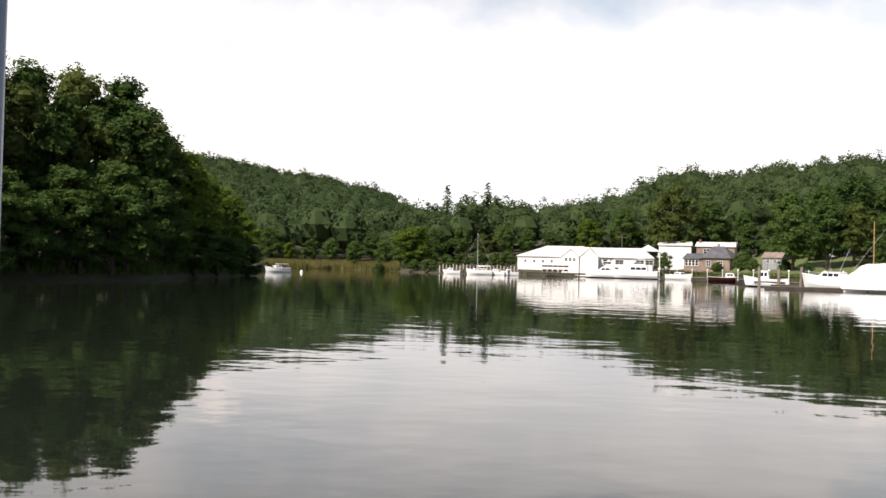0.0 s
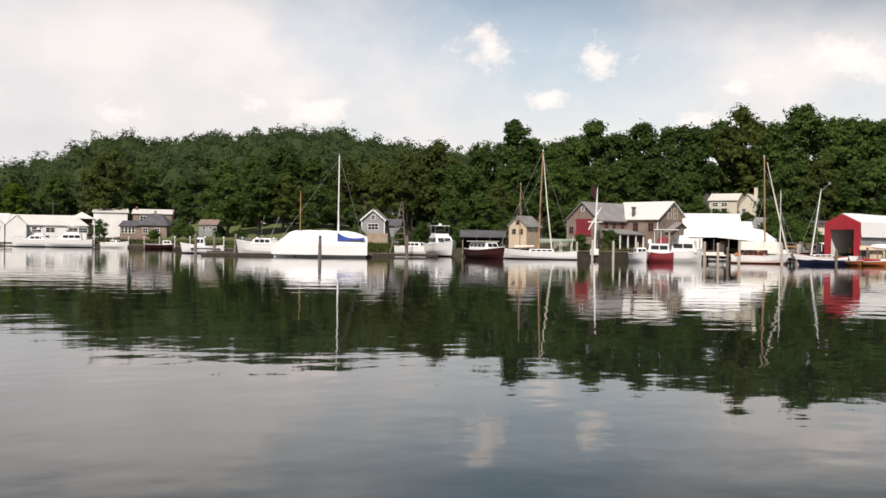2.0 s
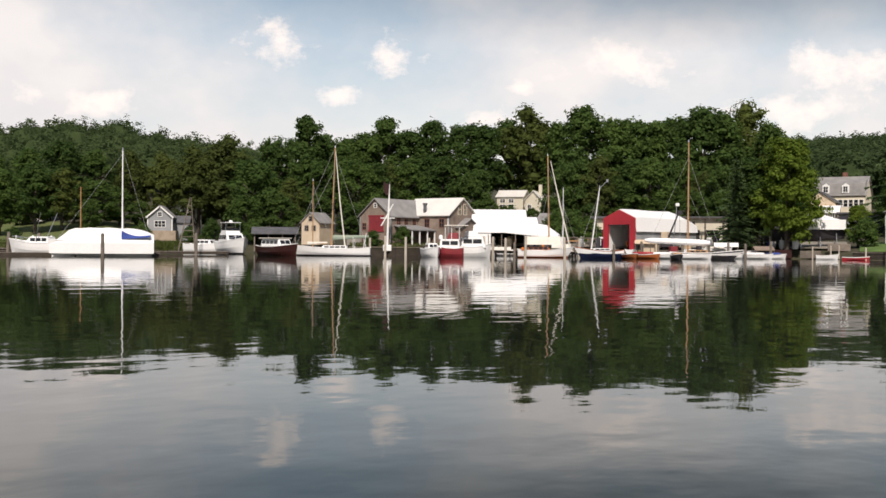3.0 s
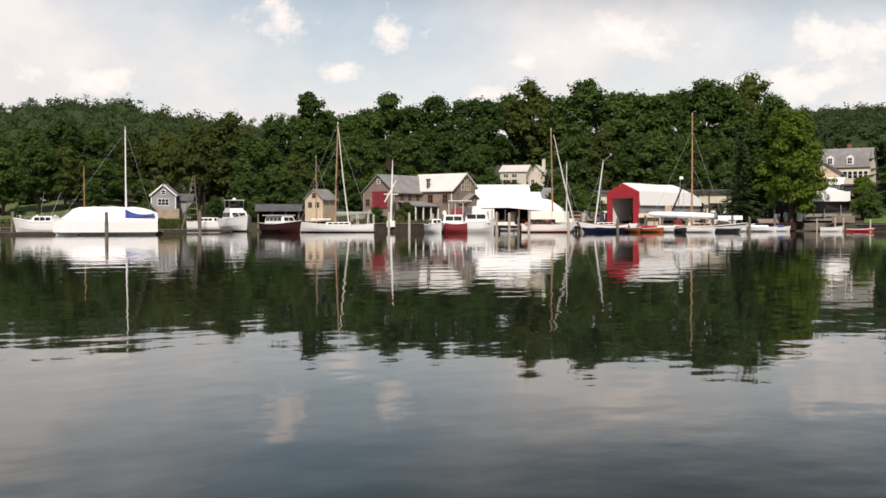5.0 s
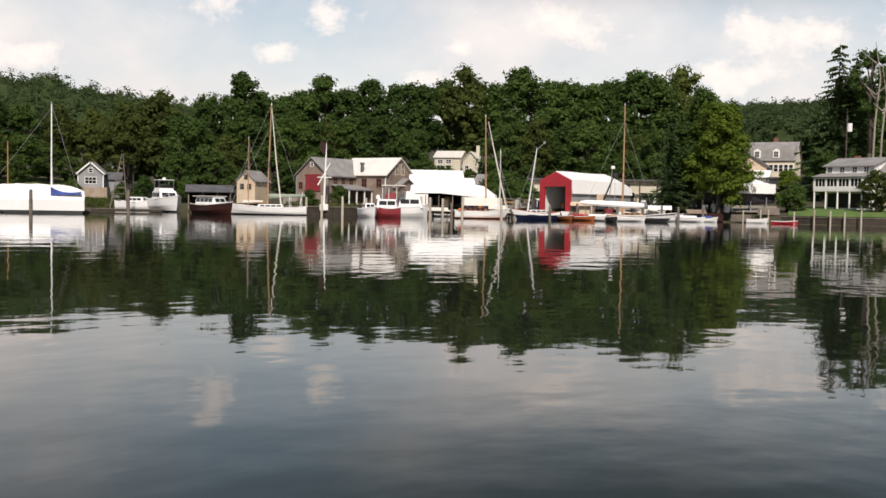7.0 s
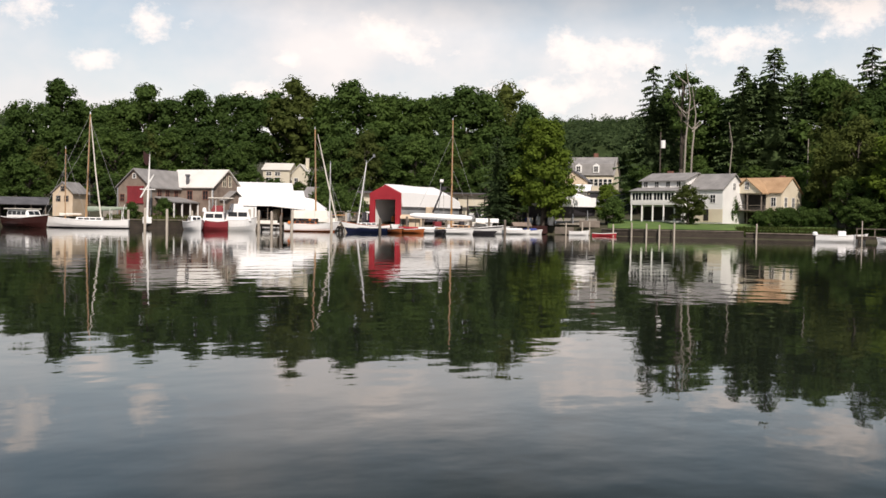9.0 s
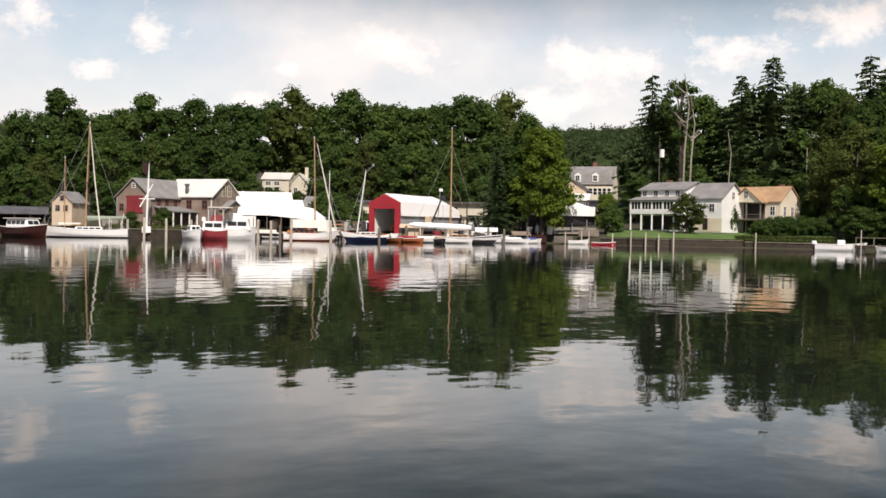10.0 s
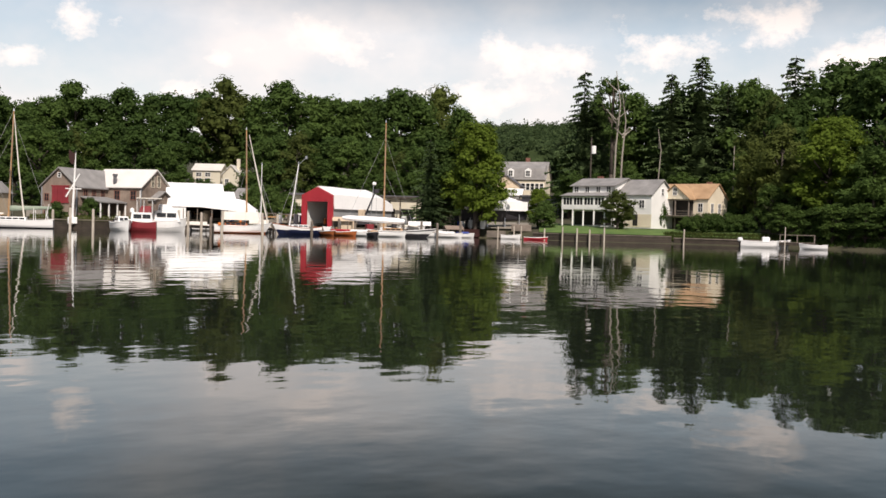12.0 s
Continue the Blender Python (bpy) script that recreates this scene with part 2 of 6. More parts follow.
# Dark brown, partly wet timber; the seawall's shade is darkened into the colour.
DARK_TIMBER = surface("wet_shaded_timber", (0.022, 0.017, 0.012), (0.065, 0.05, 0.037), 3, 0.8, courses=0.3, bump=0.5)
PALE_POST = surface("sun_bleached_post", (0.34, 0.30, 0.25), (0.52, 0.47, 0.40), 4, 0.9, bump=0.4, per_object=0.6)
VARNISH = surface("varnished_spar", (0.32, 0.17, 0.07), (0.46, 0.27, 0.12), 2, 0.35, coat=0.4)
MAHOGANY = surface("varnished_mahogany", (0.26, 0.07, 0.02), (0.42, 0.13, 0.045), 2, 0.25, coat=0.6)
NAVY = surface("navy_hull_paint", (0.008, 0.012, 0.035), (0.015, 0.022, 0.06), 1, 0.2, bump=0.05)
MAROON = surface("dark_maroon_hull", (0.022, 0.007, 0.006), (0.045, 0.014, 0.012), 1, 0.22, bump=0.05)
BOTTOM = surface("dark_bottom_paint", (0.02, 0.02, 0.03), (0.05, 0.045, 0.05), 2, 0.7)
CANVAS = surface("pale_canvas", (0.58, 0.55, 0.48), (0.72, 0.69, 0.62), 2, 0.9, bump=0.6, size=0.04)
BLUE = surface("blue_sail_cover", (0.02, 0.04, 0.20), (0.04, 0.08, 0.32), 2, 0.8, bump=0.5, size=0.03)
GREEN_CANVAS = surface("faded_green_canvas", (0.20, 0.26, 0.20), (0.34, 0.38, 0.31), 2, 0.9)
METAL = surface("galvanised_metal", (0.42, 0.44, 0.47), (0.58, 0.60, 0.63), 3, 0.35, metal=0.8, bump=0.1)
WIRE = surface("stay_wire", (0.30, 0.30, 0.30), (0.45, 0.45, 0.45), 3, 0.5)
PANE = surface("dark_window_pane", (0.010, 0.012, 0.015), (0.02, 0.024, 0.028), 1, 0.08, bump=0.0)
# Near-black standing in for shade inside sheds, doorways and recesses; also a black load.
SHADOW = surface("shade_black", (0.012, 0.011, 0.010), (0.025, 0.023, 0.02), 1, 0.9)
BARK = surface("bark", (0.045, 0.036, 0.028), (0.11, 0.092, 0.075), 6, 0.95, bump=0.8, size=0.05)
DEAD = surface("bleached_dead_wood", (0.20, 0.18, 0.15), (0.36, 0.33, 0.28), 5, 0.95)
ORANGE = surface("orange_plastic", (0.55, 0.14, 0.02), (0.68, 0.20, 0.04), 2, 0.5)
LEAF = leaf_material("broad_leaves", (0.056, 0.100, 0.028), (0.108, 0.172, 0.043))
# Yellow-green maple leaves; at the bank's tip the lighter colour stands in for sunlight.
LEAF_LIT = leaf_material("lit_maple_leaves", (0.072, 0.120, 0.018), (0.15, 0.215, 0.032))
LEAF_OLIVE = leaf_material("oak_leaves", (0.068, 0.092, 0.026), (0.124, 0.154, 0.040))
NEEDLE = leaf_material("spruce_needles", (0.036, 0.060, 0.024), (0.078, 0.115, 0.042), through_light=0.2)
REED = leaf_material("reeds", (0.16, 0.15, 0.05), (0.30, 0.27, 0.10))
FAR_LEAF = leaf_material("wooded_hillside", (0.050, 0.082, 0.034), (0.090, 0.130, 0.050))


# ---- building blocks ----
def part(name, bm, material, parent=None, label="", smooth=False):
    me = bpy.data.meshes.new(name)
    bmesh.ops.recalc_face_normals(bm, faces=bm.faces)
    bm.to_mesh(me)
    bm.free()
    me.materials.append(material)
    if smooth:
        me.shade_smooth()
    ob = new(name, me)
    ob.parent = parent
    if label:
        tagged(ob, label)
    return ob


def spot(az, d, z=0.0, turn=0.0):
    """A pose at bearing az (degrees) and distance d; local x points to the right and y away as seen over the water, before the turn."""
    a = radians(az)
    return pose(math.sin(a) * d, math.cos(a) * d, z, 0, 0, turn - az)


def thing(name, m, label, category, group="", kind=""):
    ob = new(name)
    ob.empty_display_size = 0.2
    ob.matrix_world = m
    return tagged(ob, label, category, group, kind)


def box(bm, x0, x1, y0, y1, z0, z1, m=None):
    vs = [bm.verts.new((x, y, z)) for x in (x0, x1) for y in (y0, y1) for z in (z0, z1)]
    for f in ((0, 1, 3, 2), (4, 6, 7, 5), (0, 4, 5, 1), (2, 3, 7, 6), (0, 2, 6, 4), (1, 5, 7, 3)):
        bm.faces.new([vs[i] for i in f])
    if m is not None:
        bmesh.ops.transform(bm, matrix=m, verts=vs)
    return vs


def boxes(*rows, bevel=0.0):
    bm = bmesh.new()
    for r in rows:
        box(bm, *r)
    if bevel:
        bmesh.ops.bevel(bm, geom=bm.edges[:], offset=bevel, segments=1, affect="EDGES")
    return bm


def rod(bm, p, q, r0, r1, seg=7):
    """A tapered round bar from p to q."""
    p, q = Vector(p), Vector(q)
    turn = (q - p).to_track_quat("Z", "Y").to_matrix().to_4x4()
    rings = []
    for c, r in ((p, r0), (q, r1)):
        rings.append([bm.verts.new(Matrix.Translation(c) @ turn @ Vector((r * math.cos(k * math.tau / seg), r * math.sin(k * math.tau / seg), 0))) for k in range(seg)])
    for k in range(seg):
        bm.faces.new((rings[0][k], rings[0][(k + 1) % seg], rings[1][(k + 1) % seg], rings[1][k]))
    bm.faces.new(rings[0][::-1])
    bm.faces.new(rings[1])
    return bm


def tube(bm, points, radii, seg=9, flat=1.0):
    """One closed skin along a line of points."""
    rings = []
    for p, r in zip(points, radii):
        rings.append([bm.verts.new((p[0], p[1] + r * flat * math.cos(k * math.tau / seg), p[2] + r * math.sin(k * math.tau / seg))) for k in range(seg)])
    for a, b in zip(rings, rings[1:]):
        for k in range(seg):
            bm.faces.new((a[k], a[(k + 1) % seg], b[(k + 1) % seg], b[k]))
    bm.faces.new(rings[0][::-1])
    bm.faces.new(rings[-1])
    return bm


def rods(*rows, seg=7):
    bm = bmesh.new()
    for r in rows:
        rod(bm, *r, seg=seg)
    return bm


def prism(bm, profile, axis, a, b):
    """A profile of (u, z) drawn out along x or y from a to b."""
    def at(u, z, w):
        return (w, u, z) if axis == "x" else (u, w, z)
    ends = [[bm.verts.new(at(u, z, w)) for u, z in profile] for w in (a, b)]
    n = len(profile)
    for k in range(n):
        bm.faces.new((ends[0][k], ends[0][(k + 1) % n], ends[1][(k + 1) % n], ends[1][k]))
    bm.faces.new(ends[0][::-1])
    bm.faces.new(ends[1])


def gable_walls(x0, x1, y0, y1, eave, ridge, axis, base=-1.0):
    bm = bmesh.new()
    lo, hi, a, b = (y0, y1, x0, x1) if axis == "x" else (x0, x1, y0, y1)
    prism(bm, [(lo, base), (hi, base), (hi, eave), ((lo + hi) / 2, ridge), (lo, eave)], axis, a, b)
    return bm


def gable_roof(x0, x1, y0, y1, eave, ridge, axis, over=0.35, thick=0.18):
    bm = bmesh.new()
    lo, hi, a, b = (y0, y1, x0, x1) if axis == "x" else (x0, x1, y0, y1)
    mid, k = (lo + hi) / 2, (ridge - eave) / ((hi - lo) / 2)
    zl = eave - k * over
    prism(bm, [(lo - over, zl + 0.03), (mid, ridge + 0.03), (hi + over, zl + 0.03), (hi + over, zl + thick), (mid, ridge + thick + 0.05), (lo - over, zl + thick)], axis, a - over, b + over)
    return bm


def window(parent, face, u, z, w, h, at, bars=1, material=None):
    """A framed window on a wall. face f, l, r or b: the wall looks to -y, -x, +x or +y; at: where the wall stands; u: along it."""
    t = 0.09
    rows = [(u - w / 2 - t, u + w / 2 + t, z + h, z + h + t), (u - w / 2 - t, u + w / 2 + t, z - t, z), (u - w / 2 - t, u - w / 2, z, z + h), (u + w / 2, u + w / 2 + t, z, z + h)]
    rows += [(u - w / 2 + w * k / (bars + 1) - 0.03, u - w / 2 + w * k / (bars + 1) + 0.03, z, z + h) for k in range(1, bars + 1)]
    rows.append((u - w / 2, u + w / 2, z + h / 2 - 0.03, z + h / 2 + 0.03))

    def slab(a, b, c, d, inner, outer):
        if face in "fb":
            s = -1 if face == "f" else 1
            ys = sorted((at + s * inner, at + s * outer))
            return (a, b, ys[0], ys[1], c, d)
        s = -1 if face == "l" else 1
        xs = sorted((at + s * inner, at + s * outer))
        return (xs[0], xs[1], a, b, c, d)

    fr = part("window_frame", boxes(*[slab(*r, -0.02, 0.07) for r in rows]), material or TRIM, parent)
    part("pane", boxes(slab(u - w / 2, u + w / 2, z, z + h, -0.02, 0.025)), PANE, fr)
    return fr


def block(parent, x0, x1, y0, y1, eave, ridge, axis, wall, roof, base=-1.0, over=0.35):
    part("wall", gable_walls(x0, x1, y0, y1, eave, ridge, axis, base), wall, parent)
    part("roof", gable_roof(x0, x1, y0, y1, eave, ridge, axis, over), roof, parent)


# ---- ground and water ----
SHORE_AZ = (-180, -60, -30, -22, -16, -11.5, -10.6, -9.8, -6, -2.7, 0, 6, 12, 15.5, 17, 20, 24, 27, 30, 36, 40, 45, 50, 55, 60, 67, 72, 77, 82, 100, 140, 180)
SHORE_D = (30, 50, 88, 98, 106, 133, 150, 302, 306, 275, 250, 252, 258, 252, 190, 172, 158, 178, 188, 166, 158, 170, 164, 160, 168, 157, 160, 158, 150, 120, 40, 30)
RIDGE_AZ = (-60, -4, -1.4, 3.6, 6.8, 9.9, 12, 16, 22, 25, 28, 31.5, 40, 60, 70, 90, 140)
RIDGE_Z = (5, 5, 4, 8, 14, 22.5, 30.5, 33, 36, 37.5, 33, 28.5, 22, 20, 22, 24, 12)
FAR_AZ = (-60, -25, -14, -11.5, -9, -6, -4.4, -2.8, -1.6, 2, 20, 40, 60, 66, 90, 140)
FAR_Z = (60, 75, 75, 72, 64, 59, 52, 43, 33, 25, 30, 45, 74, 74, 60, 30)


def shore(az):
    return float(np.interp(az, SHORE_AZ, SHORE_D))


def ground_z(az, d):
    rs = shore(az)
    s = d - rs
    if s < 0:
        return max(-2.5, 0.2 + 0.25 * s)
    low = -12 < az < 1
    ridge, far = float(np.interp(az, RIDGE_AZ, RIDGE_Z)), float(np.interp(az, FAR_AZ, FAR_Z))
    steps = (0, 2.5, 10, 28, 62, 100)
    heights = (0.2, 0.5, 0.9, 1.5, 3.0, 5.0) if low else (0.2, 1.3, 1.8, 2.5, 6.6, 9.5)
    xs = [rs + v for v in steps] + [max(450, rs + 130), 900, 1500, 3200]
    return float(np.interp(d, xs, list(heights) + [ridge, far, far, 40]))


def ground_sheet():
    azs = [-180 + 6 * k for k in range(24)] + [-36 + 0.75 * k for k in range(176)] + [96 + 6 * k for k in range(14)]
    offs = [-60, -20, -6, -1.5, 0, 1.2, 2.5, 5, 8, 12, 18, 28, 40, 55, 75, 100]
    verts, faces, rings = [], [], len(offs) + 8
    for az in azs:
        rs, a = shore(az), radians(az)
        ds = [max(4, rs + o) for o in offs] + [max(x, rs + 110 + 8 * i) for i, x in enumerate((300, 360, 450, 600, 750, 900, 1500, 3200))]
        for d in ds:
            z = ground_z(az, d) + (noise.noise(Vector((math.sin(a) * d, math.cos(a) * d, 0)) * 0.15) * 0.25 if 1 < d - rs else 0)
            verts.append((math.sin(a) * d, math.cos(a) * d, z))
    for i in range(len(azs)):
        j = (i + 1) % len(azs)
        for k in range(rings - 1):
            faces.append((i * rings + k, i * rings + k + 1, j * rings + k + 1, j * rings + k))
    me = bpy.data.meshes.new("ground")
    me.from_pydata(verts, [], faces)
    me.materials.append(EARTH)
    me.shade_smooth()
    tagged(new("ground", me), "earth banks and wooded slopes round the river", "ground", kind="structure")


ground_sheet()
wbm = bmesh.new()
bmesh.ops.create_circle(wbm, cap_ends=True, segments=64, radius=2500)
tagged(part("water", wbm, WATER), "calm dark river water with light ripples", "water", kind="structure")


def strip(name, label, category, material, az0, az1, o0, o1, lift, n=24):
    """A patch of surface laid along the shore between two offsets behind the water's edge."""
    bm = bmesh.new()
    rows = []
    for k in range(n + 1):
        az = az0 + (az1 - az0) * k / n
        row = []
        for q in range(7):
            d = shore(az) + o0 + (o1 - o0) * q / 6
            m = spot(az, d, ground_z(az, d) + lift)
            row.append(bm.verts.new(m.translation))
        rows.append(row)
    for k in range(n):
        for q in range(6):
            bm.faces.new((rows[k][q], rows[k][q + 1], rows[k + 1][q + 1], rows[k + 1][q]))
    return tagged(part(name, bm, material, smooth=True), label, category, kind="structure")


strip("lawn", "bright green mown lawn above the timber seawall", "lawn", LAWN, 64.6, 76.5, 1.6, 24, 0.32)
strip("lawn", "rough olive grass slope behind the docks, shade put into its colour", "lawn", SHADED_ROUGH_GRASS, 14.8, 26.0, 3, 52, 0.3)
strip("yard", "pale gravel boatyard ground beside the sheds", "yard", GRAVEL, 37, 64, 2.5, 26, 0.3, 40)


# ---- trees ----
def leaf_cloud(rng, lobes, count, card, droop=0.0, near=0.66, far=1.04):
    """Leaf tufts gathered in sprigs on and within the lobes (x, y, z, rx, ry, rz), each tuft a small three-cornered blade."""
    lobes = np.array(lobes, float)
    weight = lobes[:, 3] * lobes[:, 5]
    sprigs = max(len(lobes), count // 10)
    pick = rng.choice(len(lobes), sprigs, p=weight / weight.sum())
    n = rng.normal(size=(sprigs, 3))
    n /= np.linalg.norm(n, axis=1)[:, None]
    n[:, 2] = np.where(n[:, 2] < -0.5, -n[:, 2], n[:, 2])
    lump = 1 + 0.15 * np.sin(n[:, 0] * 7 + pick) * np.sin(n[:, 1] * 6 + pick * 2)
    reach = (rng.uniform(near, far, sprigs) * lump)[:, None]
    middle = lobes[pick, :3] + n * lobes[pick, 3:6] * reach
    own = rng.integers(0, sprigs, count)
    c = middle[own] + rng.normal(size=(count, 3)) * np.array([1.0, 1.0, 0.8]) * card * 0.85
    out = n[own] * 0.75 + rng.normal(scale=0.33, size=(count, 3)) + np.array([0, 0, 0.35 - droop])
    out /= np.linalg.norm(out, axis=1)[:, None]
    u = np.cross(out, rng.normal(size=(count, 3)))
    u /= np.linalg.norm(u, axis=1)[:, None]
    v = np.cross(out, u)
    s = (card * rng.uniform(0.6, 1.4, count))[:, None]
    k = rng.uniform(0.6, 1.0, count)[:, None]
    corners = (c + u * s * 0.75 - out * s * 0.1, c - u * s * 0.5 + v * s * 0.55 * k, c - u * s * 0.5 - v * s * 0.55 * k)
    return np.stack(corners, 1).reshape(-1, 3)


def lobe_cores(lobes, shrink=0.6, seg=7, rings=4):
    """Dense hearts of the lobes, so that little light shows through a crown."""
    verts, faces = [], []
    for x, y, z, rx, ry, rz in lobes:
        o = len(verts)
        for i in range(rings + 1):
            t = math.pi * i / rings
            for j in range(seg):
                p = math.tau * j / seg + i
                verts.append((x + rx * shrink * math.sin(t) * math.cos(p), y + ry * shrink * math.sin(t) * math.sin(p), z + rz * shrink * math.cos(t)))
        for i in range(rings):
            for j in range(seg):
                faces.append((o + i * seg + j, o + i * seg + (j + 1) % seg, o + (i + 1) * seg + (j + 1) % seg, o + (i + 1) * seg + j))
    return verts, faces


def leaf_mesh(name, blades, cores, material):
    base = len(blades)
    verts = blades.tolist() + list(cores[0])
    faces = [(i, i + 1, i + 2) for i in range(0, base, 3)] + [tuple(v + base for v in f) for f in cores[1]]
    me = bpy.data.meshes.new(name)
    me.from_pydata(verts, [], faces)
    me.materials.append(material)
    return me


def broadleaf(seed, h, spread, low, material, label, cards=5500, card=0.53, n_lobes=40, category="tree"):
    """A broadleaf tree of height h: tapered trunk, limbs, and a crown of lobes from low * h upwards."""
    rng = np.random.default_rng(seed)
    root = thing("tree", pose(0, 0, 0), label, category)
    lobes, limbs = [], []
    c0, ch = h * low, h * (1 - low)
    for i in range(n_lobes):
        f = (i + 0.5) / n_lobes
        z = c0 + ch * (0.10 + 0.80 * f)
        wide = spread * math.sin(math.pi * (0.20 + 0.68 * f)) ** 0.8
        a = i * 2.4 + rng.uniform(-0.5, 0.5)
        r = wide * rng.uniform(0.25, 0.86) * (1 if f < 0.85 else 0.6)
        q = spread * rng.uniform(0.17, 0.37)
        lobes.append((r * math.cos(a), r * math.sin(a), z + rng.uniform(-0.04, 0.05) * h, q, q, q * rng.uniform(0.62, 0.9)))
        if i % 3 == 0:
            limbs.append(((0, 0, max(0.12 * h, z - 0.16 * h)), (r * 0.85 * math.cos(a), r * 0.85 * math.sin(a), z), 0.011 * h, 0.004 * h))
    lean = rng.uniform(-0.02, 0.02, 2) * h
    trunk = [((0, 0, -0.6), (lean[0] * 0.3, lean[1] * 0.3, h * 0.3), 0.024 * h, 0.017 * h), ((lean[0] * 0.3, lean[1] * 0.3, h * 0.3), (lean[0], lean[1], h * 0.8), 0.017 * h, 0.005 * h)]
    part("trunk", rods(*trunk, *limbs), BARK, root, smooth=True)
    crown = new("crown", leaf_mesh("crown", leaf_cloud(rng, lobes, cards, card), lobe_cores(lobes), material))
    crown.parent = root
    return root


def spruce(seed, h, spread, material, label, low=0.06):
    """A spruce: whorls of drooping boughs, each hung with short needled sprays, with gaps between the tiers."""
    rng = np.random.default_rng(seed)
    root = thing("spruce_tree", pose(0, 0, 0), label, "tree")
    part("trunk", rods(((0, 0, -0.5), (0, 0, h * 0.99), 0.015 * h, 0.02)), BARK, root, smooth=True)
    blades = []
    z = h * low
    while z < h * 0.985:
        f = (z / h - low) / (1 - low)
        r = spread * (1 - f) ** 0.78 * rng.uniform(0.72, 1.1) + 0.25
        n = max(5, int(11 * (1 - f * 0.45)))
        for k in range(n):
            a = math.tau * (k + rng.uniform(-0.4, 0.4)) / n
            rr = r * rng.uniform(0.55, 1.15)
            zb = z + rng.uniform(-0.016, 0.016) * h
            ahead, side = np.array([math.cos(a), math.sin(a), 0]), np.array([-math.sin(a), math.cos(a), 0])
            steps = max(3, int(rr / 0.42))
            for q in range(steps):
                t = (q + 0.6) / steps
                c = ahead * rr * t + np.array([0, 0, zb + rr * (0.10 * t - 0.55 * t * t + 0.30 * t ** 3)])
                w = (0.34 + 0.5 * (1 - t) * min(1, rr / 3)) * rng.uniform(0.7, 1.3)
                for sgn in (-1, 1):
                    blades += [c - ahead * 0.28, c + ahead * 0.32, c + side * sgn * w + ahead * 0.3 + np.array([0, 0, -rng.uniform(0.1, 0.6)])]
        z += h * rng.uniform(0.024, 0.036)
    cores = [(0, 0, h * (low + 0.12 + 0.13 * k), spread * (0.5 - 0.09 * k), spread * (0.5 - 0.09 * k), h * 0.10) for k in range(5)]
    crown = new("crown", leaf_mesh("crown", np.array(blades), lobe_cores(cores, 0.8), material))
    crown.parent = root
    return root


def set_tree(template, used, az, d, height, own_h, turn, wide=1.0, z=None):
    m = spot(az, d, ground_z(az, d) if z is None else z, turn) @ Matrix.Diagonal((wide * height / own_h, wide * height / own_h, height / own_h, 1))
    if used:
        return copy_thing(template, m @ Matrix.Diagonal((1 / template.scale.x, 1 / template.scale.y, 1 / template.scale.z, 1)))
    template.matrix_world = m
    return template


rng = np.random.default_rng(5)
KINDS = [[broadleaf(11, 20, 6.2, 0.20, LEAF, "tall dense dark green broadleaf tree on the wooded bank"), 20, False],
         [broadleaf(12, 20, 5.2, 0.25, LEAF, "upright dark green broadleaf tree in the shoreline wood", n_lobes=46), 20, False],
         [broadleaf(13, 20, 7.2, 0.16, LEAF_OLIVE, "broad olive-green oak with an uneven crown"), 20, False],
         [broadleaf(14, 20, 6.4, 0.05, LEAF, "bushy green tree with foliage down to the ground", n_lobes=42), 20, False],
         [broadleaf(15, 20, 6.0, 0.12, LEAF_LIT, "sunlit yellow-green maple with a full crown", n_lobes=48, cards=10000, card=0.42), 20, False],
         [broadleaf(16, 20, 4.6, 0.42, LEAF, "tall thin-crowned tree above the wood", n_lobes=20, cards=4500), 20, False]]
SPRUCE = [spruce(21, 24, 6.4, NEEDLE, "dark pointed spruce rising above the wood"), 24, False]
ROUND_BUSH = [broadleaf(23, 5, 3.0, 0.0, LEAF, "rounded green bush on the bank", cards=3200, card=0.26, n_lobes=20, category="bush"), 5, False]


def plant(kind, az, d, height, wide=1.0, z=None):
    tree = set_tree(kind[0], kind[2], az, d, height, kind[1], float(rng.uniform(0, 360)), wide, z)
    kind[2] = True
    return tree


def top_at(az, d, z_top):
    return z_top - ground_z(az, d)


# the bank with overhanging trees, close by
BANK = {k: [broadleaf(seed, 20, spread, low, mat, label, cards=12000, card=0.34, n_lobes=lobes), 20, False] for k, seed, spread, low, mat, lobes, label in (
    (0, 41, 6.2, 0.15, LEAF, 46, "tall dense green tree on the shaded river bank"), (1, 42, 5.4, 0.2, LEAF, 46, "upright green tree on the shaded river bank"), (2, 43, 7.0, 0.14, LEAF_OLIVE, 44, "broad olive-green oak on the shaded river bank"),
    (3, 44, 6.4, 0.03, LEAF, 44, "bushy green tree leaning over the water"), (4, 45, 6.0, 0.05, LEAF_LIT, 46, "yellow-green tree at the tip of the bank, sunlight put into its leaf colour"), (5, 46, 4.8, 0.35, LEAF_OLIVE, 26, "thin-crowned tree at the end of the bank"))}
